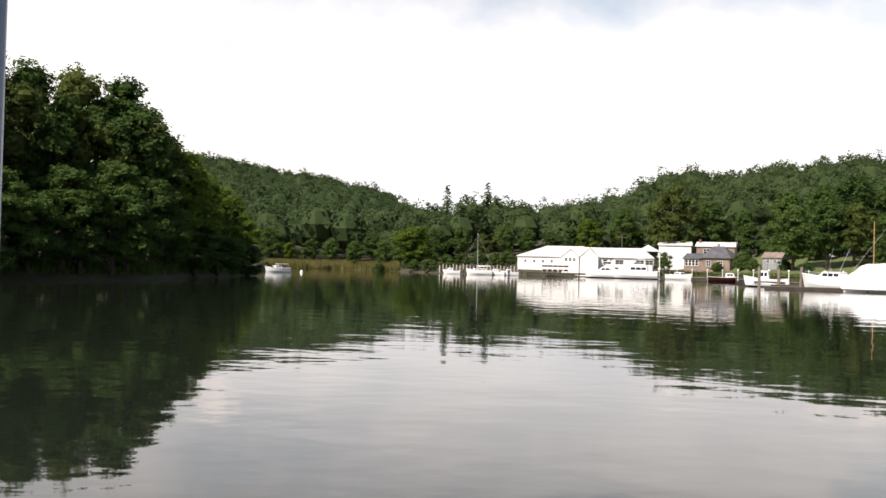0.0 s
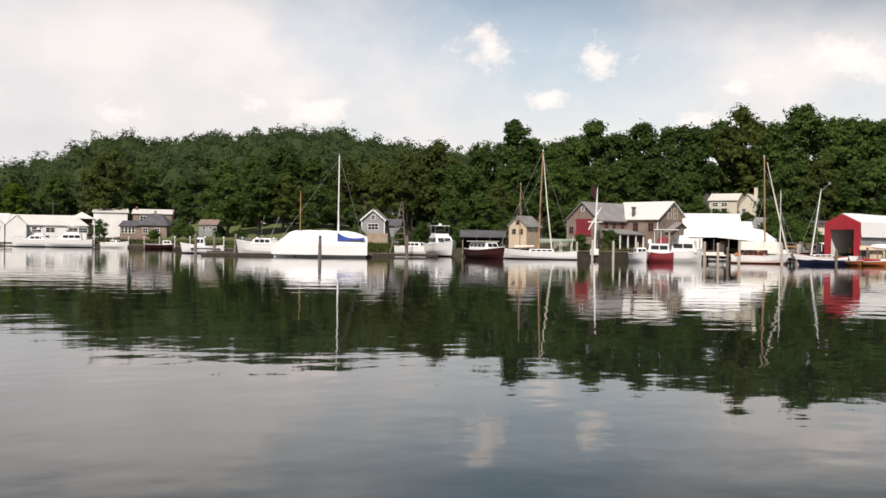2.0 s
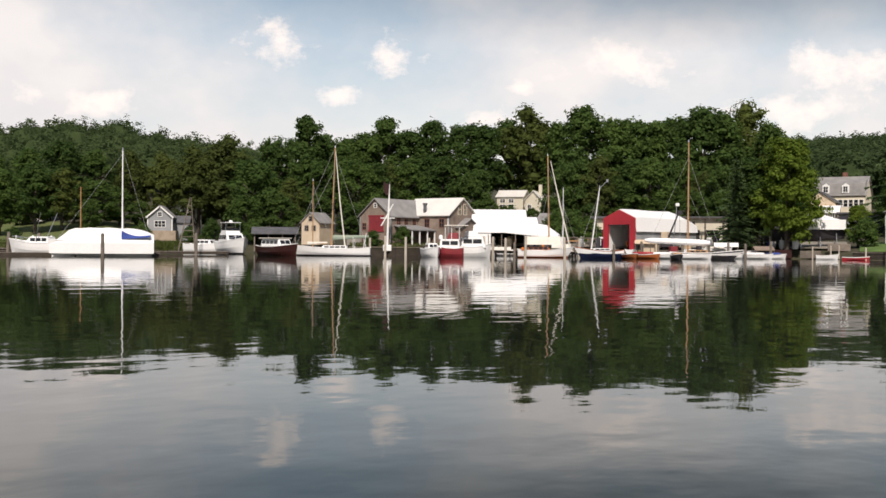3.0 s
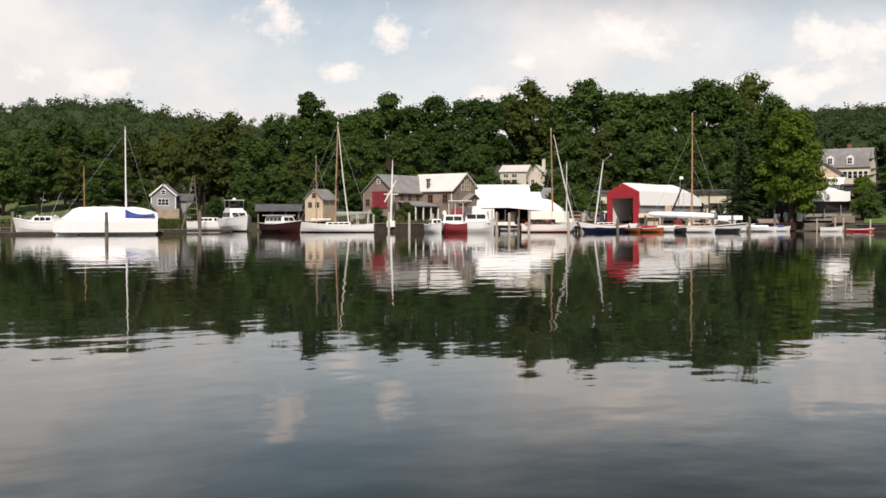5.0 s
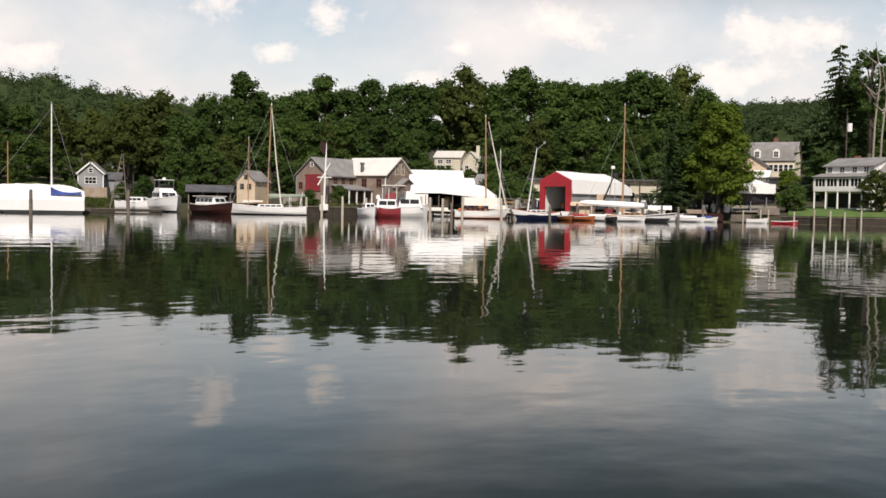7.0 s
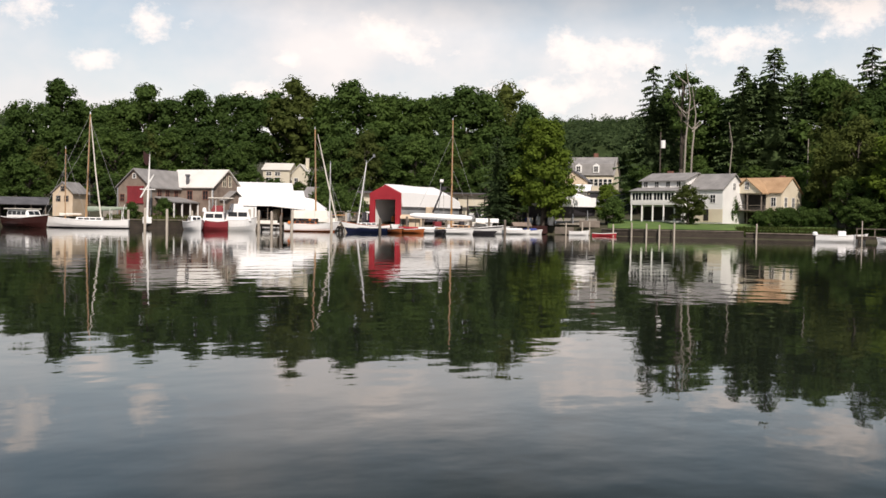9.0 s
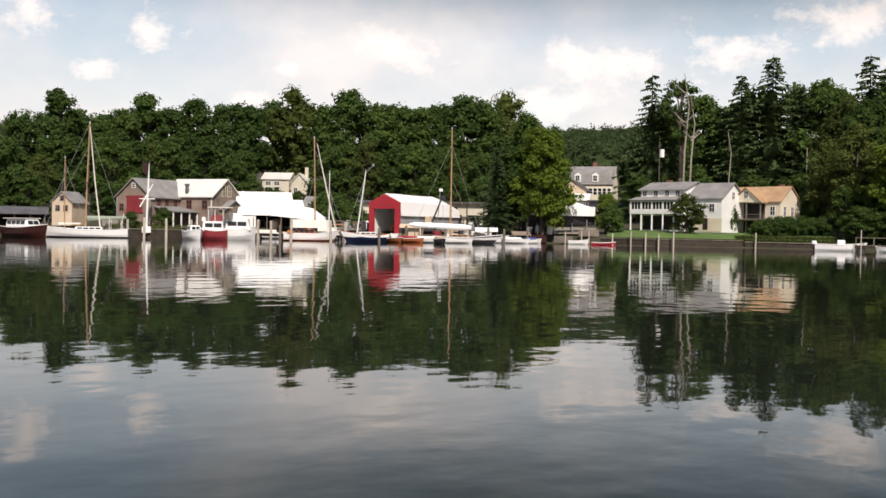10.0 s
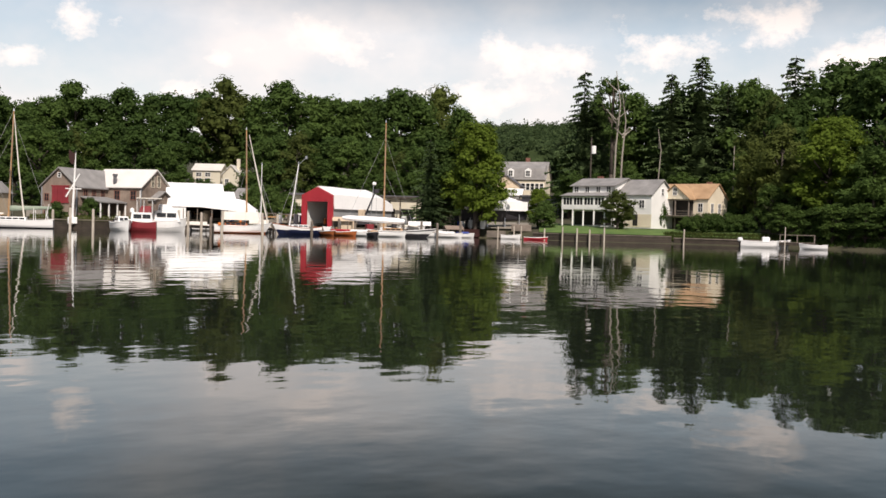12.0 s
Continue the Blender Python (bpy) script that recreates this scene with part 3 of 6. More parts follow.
for az, d, zt, k, w in ((-29, 100, 23, 0, 1.1), (-25, 104, 22.5, 2, 1.0), (-22.4, 108, 21.0, 0, 1.0), (-20.0, 113, 21.8, 2, 0.9), (-17.7, 113, 20.9, 1, 1.15), (-15.9, 119, 17.5, 5, 1.1),
                        (-23.5, 96, 10, 3, 1.3), (-20.5, 101, 11, 3, 1.2), (-18.0, 104, 12, 3, 1.2), (-15.9, 111, 13.5, 3, 1.0), (-14.5, 121, 14.6, 4, 1.15), (-13.1, 129, 12.4, 4, 1.25),
                        (-12.0, 137, 10.6, 4, 1.3), (-11.1, 143, 8.0, 4, 1.4), (-26.5, 94, 12, 3, 1.3), (-24.8, 92, 8, 3, 1.5), (-22.2, 98.5, 8, 3, 1.5), (-19.6, 102, 8, 3, 1.5), (-17.2, 105.5, 8, 3, 1.5),
                        (-15.2, 112, 8, 3, 1.6), (-13.7, 119, 7, 3, 1.7), (-12.5, 127, 6.4, 3, 1.7), (-11.6, 134, 5.2, 3, 1.8), (-10.9, 141, 4.6, 3, 1.6), (-18.9, 120, 19, 0, 1.2), (-16.6, 121, 18, 0, 1.1), (-14.6, 132, 14, 0, 1.2), (-13.2, 140, 12, 3, 1.2)):
    plant(BANK[k], az, d, top_at(az, d, zt), w)
# skyline of the wood behind the boatyard
for az, zt, k in ((32.9, 24.5, 3), (34.9, 28.3, 5), (36.4, 24.5, 3), (37.9, 25.5, 0), (39.3, 28.6, 5), (40.6, 26.2, 1), (41.8, 28.4, 1), (43.2, 27.4, 0), (44.4, 27.8, 1), (46.0, 28.6, 0), (47.3, 30.6, 2),
                  (48.8, 28.0, 1), (50.2, 31.4, 0), (51.8, 28.6, 0), (52.9, 28.6, 1), (54.0, 27.6, 5), (55.2, 28.8, 1), (56.5, 30.8, 0), (57.7, 29.6, 0), (59.0, 31.0, 2), (60.1, 27.0, 1)):
    d = float(rng.uniform(222, 236))
    plant(KINDS[k], az, d, top_at(az, d, 2.2 + (zt - 2.2) * d / 220), rng.uniform(0.85, 1.05))
# lower rows in front of it
for i, az in enumerate(np.arange(31.0, 62, 0.95)):
    if 44.6 < az < 48.4:
        continue
    d = float(rng.uniform(196, 214))
    plant(KINDS[(0, 3, 1, 2, 3, 0)[i % 6]], az, d, float(rng.uniform(11.5, 16.5)), rng.uniform(0.9, 1.2))
    if i % 2 == 0:
        d = float(rng.uniform(190, 198))
        plant(KINDS[3], az + 0.5, d, float(rng.uniform(6, 9.5)), rng.uniform(1.2, 1.6))
for az in np.arange(15.6, 31.5, 1.15):
    d = shore(az) + float(rng.uniform(44, 58))
    plant(KINDS[3], az, d, float(rng.uniform(5.5, 9)), rng.uniform(1.2, 1.6))
for az in np.arange(66.2, 84, 1.2):
    plant(KINDS[3], az, float(rng.uniform(192, 200)) if az < 76 else float(rng.uniform(164, 172)), float(rng.uniform(7, 11)), rng.uniform(1.1, 1.4))
# trees by the docks and cottages
for az, d, zt, k, w in ((12.6, 292, 26, 2, 1.0), (10.0, 300, 20, 0, 1.0), (8.0, 300, 17, 4, 1.1), (14.6, 300, 22, 1, 1.1), (16.4, 285, 19, 0, 1.0), (18.6, 235, 20, 0, 1.1), (20.3, 228, 21, 0, 1.0), (22.0, 222, 22.2, 0, 1.15),
                        (23.6, 224, 21, 3, 1.0), (25.4, 222, 20.2, 2, 0.9), (27.2, 222, 20, 2, 1.0), (28.9, 214, 21, 2, 1.0), (30.3, 216, 23.4, 2, 1.1), (23.2, 196, 9.6, 3, 1.1), (31.6, 212, 17, 3, 1.0),
                        (18.9, 204, 15, 0, 1.2), (20.6, 200, 16, 0, 1.2), (21.9, 202, 15, 2, 1.1), (24.8, 230, 16, 3, 1.0), (19.2, 226, 13, 3, 1.2), (21.2, 224, 14, 3, 1.2)):
    plant(KINDS[k], az, d, top_at(az, d, zt), w)
# the point across the creek
for az, d, zt, k, w in ((-1.6, 278, 12.6, 4, 1.75), (-3.4, 290, 9, 3, 1.2), (-5.0, 300, 8.5, 0, 1.2), (-6.3, 322, 9.5, 0, 1.3), (-7.4, 326, 9.5, 3, 1.3), (-8.6, 330, 8.2, 4, 1.2), (-9.6, 332, 13, 3, 1.2), (1.0, 285, 13, 0, 1.1), (2.2, 288, 11, 2, 1.1),
                        (3.4, 290, 14, 0, 1.1), (4.7, 292, 13, 0, 1.1), (5.9, 296, 12, 3, 1.1), (-0.4, 292, 13, 3, 1.1), (7.0, 300, 14, 1, 1.1), (-2.4, 300, 12, 3, 1.2), (-4.0, 310, 11, 0, 1.3)):
    plant(KINDS[k], az, d, top_at(az, d, zt), w)
for az, d, zt in ((0.15, 330, 25.2), (2.4, 330, 26.2)):
    plant(SPRUCE, az, d, top_at(az, d, zt + 3.5), 0.8)
# the great maple and the wood round the white and the tan house
for az, d, zt, k, w in ((61.0, 166, 19.0, 4, 1.02), (59.3, 170, 16, 1, 1.0), (58.9, 171, 13.5, 2, 0.8), (64.5, 172, 8.6, 4, 1.15), (68.9, 166, 8.2, 2, 1.35),
                        (67.6, 206, 27, 0, 0.9), (69.6, 210, 29.5, 1, 1.0), (70.9, 208, 27, 0, 1.0), (72.4, 206, 31, 3, 0.8), (74.3, 208, 31.5, 3, 0.8), (75.8, 204, 31, 0, 0.9), (76.6, 200, 29, 1, 0.9), (77.0, 190, 25, 2, 0.9),
                        (66.4, 204, 18, 3, 1.0), (71.6, 200, 16, 3, 1.0), (73.4, 200, 15, 3, 1.1), (69.4, 198, 15, 3, 1.0), (75.6, 186, 16, 3, 1.0), (77.4, 172, 19, 2, 0.9), (76.2, 176, 17, 2, 0.9), (78.2, 178, 24, 0, 0.9),
                        (79.9, 162, 20, 4, 1.1), (80.4, 180, 30.5, 0, 1.0), (82.4, 176, 30, 0, 1.0), (82.0, 158, 15, 3, 1.2), (77.6, 160, 6.5, 3, 1.5), (78.4, 157, 5.5, 3, 1.7), (79.3, 156, 6.0, 3, 1.6), (80.1, 154, 6.5, 3, 1.6), (80.9, 154, 6, 3, 1.7), (81.7, 152, 6.5, 3, 1.6), (82.5, 151.5, 6, 3, 1.7), (83.4, 150, 7, 3, 1.6), (84.4, 148, 7, 3, 1.6), (46.0, 206, 9.8, 3, 1.5), (47.4, 205, 9.2, 3, 1.5), (44.9, 204, 11.5, 3, 1.2), (48.4, 203, 11, 3, 1.2), (84.4, 160, 24, 0, 1.2), (86.5, 160, 24, 0, 1.2), (78.6, 163, 9, 3, 1.2), (80.6, 158, 7, 3, 1.2)):
    plant(KINDS[k], az, d, top_at(az, d, zt), w)
for az, zt, w in ((66.9, 33.0, 1.05), (71.6, 32.6, 1.15), (73.2, 36.0, 1.25), (74.6, 30.0, 1.1), (78.0, 35.4, 1.2), (78.7, 33.0, 1.1), (67.7, 30.5, 0.9)):
    plant(SPRUCE, az, 201, top_at(az, 201, zt), w)
for az in np.arange(72.6, 76.4, 0.55).tolist():
    plant(ROUND_BUSH, az, float(rng.uniform(165, 168)), float(rng.uniform(2.4, 3.2)), 1.1)
plant(SPRUCE, 58.4, 168, top_at(58.4, 168, 16.0), 1.15)
for az, d, h, w in ((16.9, 212, 2.6, 1.2), (18.5, 208, 2.2, 1.4), (19.6, 192, 2.0, 1.4), (15.0, 264, 2.4, 1.3), (26.0, 178, 3.2, 1), (28.4, 186, 3.0, 1), (29.6, 190, 4.4, 1), (31.9, 186, 4.2, 1), (38.45, 163, 2.7, 1.0), (40.1, 163, 3.0, 1.0), (49.6, 176, 5.5, 1), (50.6, 172, 4.2, 1), (72.6, 169, 2.4, 1), (74.0, 172, 2.8, 1.3),
                    (75.3, 172, 2.6, 1.3), (71.2, 172, 5.0, 0.5), (12.2, 272, 4.5, 1), (16.4, 240, 4, 1.2), (18.0, 226, 4, 1.2), (20.0, 218, 4, 1.2), (-2.0, 277, 2.6, 1.6), (-3.6, 280, 2.6, 1.6), (-0.6, 268, 2.2, 1.6), (69.0, 167, 2.4, 1.0),
                    (64.9, 168, 4.4, 1.1), (48.9, 184, 6, 1.1), (-0.8, 258, 3.0, 1.4), (0.2, 259, 3.6, 1.3), (1.1, 260, 3.2, 1.4), (2.0, 261, 3.8, 1.3), (2.9, 262, 3.4, 1.4), (3.6, 264, 4.0, 1.2), (-1.6, 266, 2.8, 1.5)):
    plant(ROUND_BUSH, az, d, h, w)
for az, d, zt, k, w in ((35.7, 238, 27.0, 0, 1.0), (34.2, 240, 26.0, 1, 1.1), (38.8, 240, 28.0, 0, 1.0), (37.0, 242, 26.5, 1, 1.1)):
    plant(KINDS[k], az, d, top_at(az, d, zt), w)


def woods(name, label, az0, az1, d0, d1, spacing, radius, per, card, keep=None):
    """Wooded hillside: many small crowns of leaf clumps, one object."""
    g = np.random.default_rng(len(name) * 7 + int(d0))
    cards, verts, faces = [], [], []
    d = d0
    while d < d1:
        az = az0 + g.uniform(0, 1)
        while az < az1:
            a, dd = az + g.normal(0, 0.2) * spacing / d * 57, d + g.normal(0, 0.3) * spacing
            az += spacing / d * 57.3 * g.uniform(0.8, 1.2)
            if dd < shore(a) + 32 or (keep and not keep(a, dd)):
                continue
            m, r = spot(a, dd, ground_z(a, dd)).translation, radius * g.uniform(0.65, 1.35)
            h = r * g.uniform(1.9, 2.7)
            lobes = [(m.x, m.y, m.z + h * 0.55, r * 0.92, r * 0.92, h * 0.36)]
            for q in (0.45, 0.6, 0.74, 0.84):
                w = math.sin(math.pi * q) * r * 0.75
                lobes.append((m.x + g.normal(0, 0.7) * w, m.y + g.normal(0, 0.7) * w, m.z + h * q, r * g.uniform(0.36, 0.55), r * g.uniform(0.36, 0.55), r * g.uniform(0.34, 0.5)))
            cards.append(leaf_cloud(g, lobes, per, card, 0.0, 0.84, 1.0))
            v, f = lobe_cores(lobes[:1], 0.78, 7, 4)
            o = len(verts)
            verts += v
            faces += [tuple(i + o for i in q) for q in f]
        d += spacing * 0.85
    ob = new(name, leaf_mesh(name, np.concatenate(cards), (verts, faces), FAR_LEAF))
    tagged(ob, label, "woods", kind="stuff")


woods("hillside_woods", "dense green wood over the low hill behind the marina", -2.5, 33, 305, 470, 8.6, 5.3, 480, 0.72)
woods("far_woods", "hazy green wood over the distant hill", -17.5, 0, 345, 930, 12, 6.8, 300, 1.15, lambda a, d: d > 620 or a > -17)
woods("far_woods", "wood on the distant slope between the houses", 60, 68.5, 300, 900, 12, 6.8, 300, 1.15)


POLE_PAINT = surface("blue_grey_pole_paint", (0.16, 0.19, 0.24), (0.24, 0.27, 0.33), 4, 0.4, bump=0.1)


# ---- shoreline structures ----
def seawall(label, az0, az1, off, top, n=10, material=DARK_TIMBER):
    """A timber bulkhead along the shore: boards between posts with a cap."""
    wall = thing("seawall", pose(0, 0, 0), label, "seawall", kind="structure")
    pts = [spot(az0 + (az1 - az0) * k / n, shore(az0 + (az1 - az0) * k / n) + off).translation for k in range(n + 1)]
    bm, cap = bmesh.new(), bmesh.new()
    for a, b in zip(pts, pts[1:]):
        mid, L = (a + b) / 2, (b - a).length
        m = Matrix.Translation(mid) @ pose(0, 0, 0, 0, 0, math.degrees(math.atan2(b.y - a.y, b.x - a.x)))
        for z in np.arange(-0.6, top - 0.05, 0.3):
            box(bm, -L / 2 - 0.1, L / 2 + 0.1, -0.10, 0.12, z, min(z + 0.28, top), m)
        box(cap, -L / 2 - 0.1, L / 2 + 0.1, -0.22, 0.35, top, top + 0.14, m)
    part("boards", bm, material, wall)
    part("cap", cap, TIMBER, wall)
    return wall


seawall("dark timber bulkhead below the mown lawn", 64.3, 71.8, -0.4, 1.0)
seawall("low dark bank wall of logs below the hedge", 72.0, 77.3, -0.2, 0.8)
seawall("dark timber quay wall in front of the shingled barn", 37.2, 43.6, -1.2, 1.25)
seawall("old timber quay along the boatyard", 43.8, 58.5, -0.5, 1.0, 18)
seawall("low timber edging of the grassy dock bank", 12.6, 25.2, -0.4, 0.6, 16)


def dock(label, az, d, turn, L, W, z=0.75):
    """A plank dock: joists, deck boards laid across, and fender boards."""
    root = thing("dock", spot(az, d, 0, turn), label, "dock", "docks")
    plank = None
    for k in range(int(L / 0.5)):
        if plank is None:
            plank = board = part("plank", boxes((0, 0.46, -W / 2, W / 2, 0, 0.07)), TIMBER, root)
        else:
            board = new("plank", plank.data)
            board.parent = root
        board.location = (-L / 2 + k * 0.5, 0.02 * math.sin(k * 2.3), z + 0.006 * math.sin(k * 1.7))
    for y in (-W / 2 + 0.15, W / 2 - 0.15):
        part("joist", boxes((-L / 2, L / 2, y - 0.1, y + 0.1, z - 0.35, z)), DARK_TIMBER, root)
    post_mesh = None
    for k in range(max(2, int(L / 4))):
        x = -L / 2 + 0.4 + k * (L - 0.8) / max(1, int(L / 4) - 1)
        for y in (-W / 2 + 0.15, W / 2 - 0.15):
            if post_mesh is None:
                leg = part("leg", rods(((0, 0, -2.0), (0, 0, z), 0.13, 0.13), seg=6), DARK_TIMBER, root)
                post_mesh = leg.data
            else:
                leg = new("leg", post_mesh)
                leg.parent = root
            leg.location = (x, y, 0)
    return root


dock("weathered floating dock beside the wrapped sloop", 22.2, 146, 0, 24, 1.6, 0.35)
dock("grey plank finger pier between the cabin boats", 19.6, 158, 20, 10, 1.4, 0.45)
dock("plank dock with planted edge by the small house", 28.0, 158, 0, 14, 2.4, 0.45)
dock("plank dock beneath the cottages", 15.0, 246, 0, 30, 2.0, 0.6)
dock("brown timber landing before the white boathouse", 6.6, 249, 0, 17, 2.6, 0.9)
dock("plank pier between the white motor yacht and the sloop", 45.6, 156, -70, 10, 2.2, 0.9)
dock("plank pier beside the navy sloop", 49.7, 156, -75, 9, 2.0, 0.8)
dock("plank pier among the boatyard dinghies", 57.0, 162, 0, 22, 2.0, 0.7)
dock("small plank landing with a rail by the open boat", 78.4, 146, -6, 4.6, 2.0, 0.8)
dock("long pier on pale piles across the cove", 2.2, 254, 0, 22, 1.6, 0.9)


def piling_mesh(r, h):
    bm = bmesh.new()
    rod(bm, (0, 0, -2.5), (0, 0, h), r * 1.05, r * 0.9, 9)
    rod(bm, (0, 0, h), (0.02, 0, h + 0.08), r * 0.8, r * 0.35, 9)
    return bm


def piling_row(label, rows, r, h, material, group):
    first = tagged(part("piling", piling_mesh(r, h), material, smooth=False), label, "piling", group)
    for i, (az, d, lean) in enumerate(rows):
        m = spot(az, d, (i * 37 % 10) * 0.05 - 0.25) @ pose(0, 0, 0, 0, lean, i * 50)
        if i == 0:
            first.matrix_world = m
        else:
            copy_thing(first, m)


piling_row("pale sun-bleached timber piling standing in the water", [(38.3, 156, 0), (39.15, 155, 1), (40.3, 154, 0), (41.6, 154, -1), (44.7, 150, 0), (45.2, 148, 1), (45.9, 150, 0), (47.0, 148, 2), (49.2, 146, -2), (50.0, 150, 0)], 0.2, 2.9, PALE_POST, "pilings by the barn quay")
piling_row("weathered grey timber piling beside the wrapped boat", [(18.2, 158, 0), (19.3, 152, 4), (20.8, 150, 0), (22.6, 142, 5), (23.0, 142, -3), (25.3, 142, 0), (25.9, 150, 0), (28.8, 154, 0), (17.2, 160, 0), (23.95, 137.6, 0)], 0.24, 3.0, TIMBER, "pilings by the docks")
piling_row("slim pale mooring post before the mown lawn", [(64.9, 158, 0), (65.9, 157.5, 0), (66.7, 156.5, 0), (67.4, 156, 0), (68.2, 156, 0), (63.2, 162, 0), (62.3, 163, 0), (72.5, 159, 1), (63.6, 162, 0)], 0.13, 2.0, PALE_POST, "mooring posts by the lawn")
piling_row("white-topped pier piling across the cove", [(-0.2 + 0.19 * k, 252 + (k % 2) * 1.5, 0) for k in range(24)], 0.15, 2.2, PALE_POST, "pier pilings across the cove")
piling_row("short timber piling along the boatyard piers", [(51.9, 148, 0), (53.4, 150, 0), (54.3, 152, 2), (55.6, 152, 0), (57.0, 154, 0), (58.0, 155, -2), (58.9, 156, 0), (60.2, 158, 0), (48.4, 150, 0), (46.4, 150, 0)], 0.2, 2.3, TIMBER, "pilings in the boatyard")

lamp = thing("dock_lamp", spot(12.9, 250, 0.7), "white globe lamp on a short dock post", "lamp", "dock lamps")
part("post", rods(((0, 0, -0.4), (0, 0, 1.5), 0.07, 0.07)), TRIM, lamp)
part("globe", rods(((0, 0, 1.5), (0, 0, 1.64), 0.12, 0.17), ((0, 0, 1.64), (0, 0, 1.8), 0.17, 0.08), seg=9), TRIM, lamp)
for az, d in ((13.7, 250), (14.5, 249), (15.3, 248), (16.1, 200), (16.9, 178), (17.7, 168), (18.7, 164), (19.7, 161), (20.5, 158), (21.4, 156)):
    copy_thing(lamp, spot(az, d, 0.9))

post = tagged(part("dock_pole", rods(((0, 0, -2.2), (0, 0, 5.0), 0.09, 0.085), seg=18), POLE_PAINT, smooth=True), "blue-grey painted steel pole standing in the water", "pole")
post.matrix_world = spot(-25.55, 2.42, 0)


# ---- buildings ----
def barn():
    b = thing("barn", spot(37.75, 168.5, 1.75, -40), "weathered cedar-shingled boat barn with a grey and a white roof", "barn")
    block(b, 0, 6.4, 0, 14.5, 4.6, 7.3, "y", SHINGLE, GREY_ROOF)
    block(b, 3.2, 12.6, 7.4, 15.2, 4.9, 7.6, "x", SHINGLE, PALE_ROOF)
    block(b, 12.6, 13.6, 9.5, 14.6, 2.9, 4.2, "x", SHINGLE, GREY_ROOF)
    door = part("loft_door", boxes((1.9, 4.9, -0.09, 0.02, 2.2, 4.55), (1.75, 5.05, -0.12, 0.02, 4.55, 4.72), (1.75, 5.05, -0.16, 0.02, 2.02, 2.2)), BARN_RED, b, "faded red plank loft door")
    part("batten", boxes((2.9, 2.98, -0.13, -0.09, 2.2, 4.55), (3.85, 3.93, -0.13, -0.09, 2.2, 4.55)), BARN_RED, door)
    window(b, "f", 0.9, 2.4, 0.7, 1.0, 0, 1, BRICK)
    window(b, "f", 0.9, 0.3, 0.7, 1.0, 0, 1, BRICK)
    window(b, "f", 3.2, 6.0, 0.5, 0.6, 0, 0)
    window(b, "f", 5.6, 0.3, 0.6, 1.2, 0, 1, BRICK)
    window(b, "r", 2.0, 2.9, 0.8, 1.2, 6.4, 1, BRICK)
    window(b, "r", 4.0, 2.9, 0.8, 1.2, 6.4, 1, BRICK)
    window(b, "r", 6.2, 2.9, 0.8, 1.2, 6.4, 1, BRICK)
    window(b, "f", 11.2, 2.9, 0.9, 1.3, 7.4, 1, BRICK)
    window(b, "f", 8.2, 2.9, 0.9, 1.3, 7.4, 1, BRICK)
    window(b, "r", 10.5, 5.0, 0.8, 1.7, 12.6, 1, CREAM)
    window(b, "r", 12.1, 5.0, 0.8, 1.7, 12.6, 1, CREAM)
    for row in ((12.5, 12.68, 7.32, 7.5, -0.6, 5.0), (6.3, 6.48, -0.08, 0.1, -0.6, 4.6), (-0.08, 0.1, -0.08, 0.1, -0.6, 4.6)):
        part("corner_board", boxes(row), GREY_PAINT, b)
    roof = bmesh.new()
    prism(roof, [(6.4, 3.0), (10.2, 2.2), (10.2, 2.38), (6.4, 3.2)], "y", 0.8, 7.3)
    part("porch_roof", roof, GREY_ROOF, b)
    for y in (1.0, 3.0, 5.1, 7.1):
        part("porch_post", boxes((9.9, 10.08, y - 0.09, y + 0.09, -0.6, 2.25)), TRIM, b)
    part("door", boxes((6.38, 6.46, 4.4, 5.5, -0.3, 1.9)), SHADOW, b)
    part("chimney_pipe", rods(((7.4, 7.9, 4.6), (7.4, 7.9, 6.6), 0.28, 0.28), ((7.4, 7.9, 6.6), (7.4, 7.9, 6.9), 0.4, 0.4), seg=10), DARK_ROOF, b)


barn()


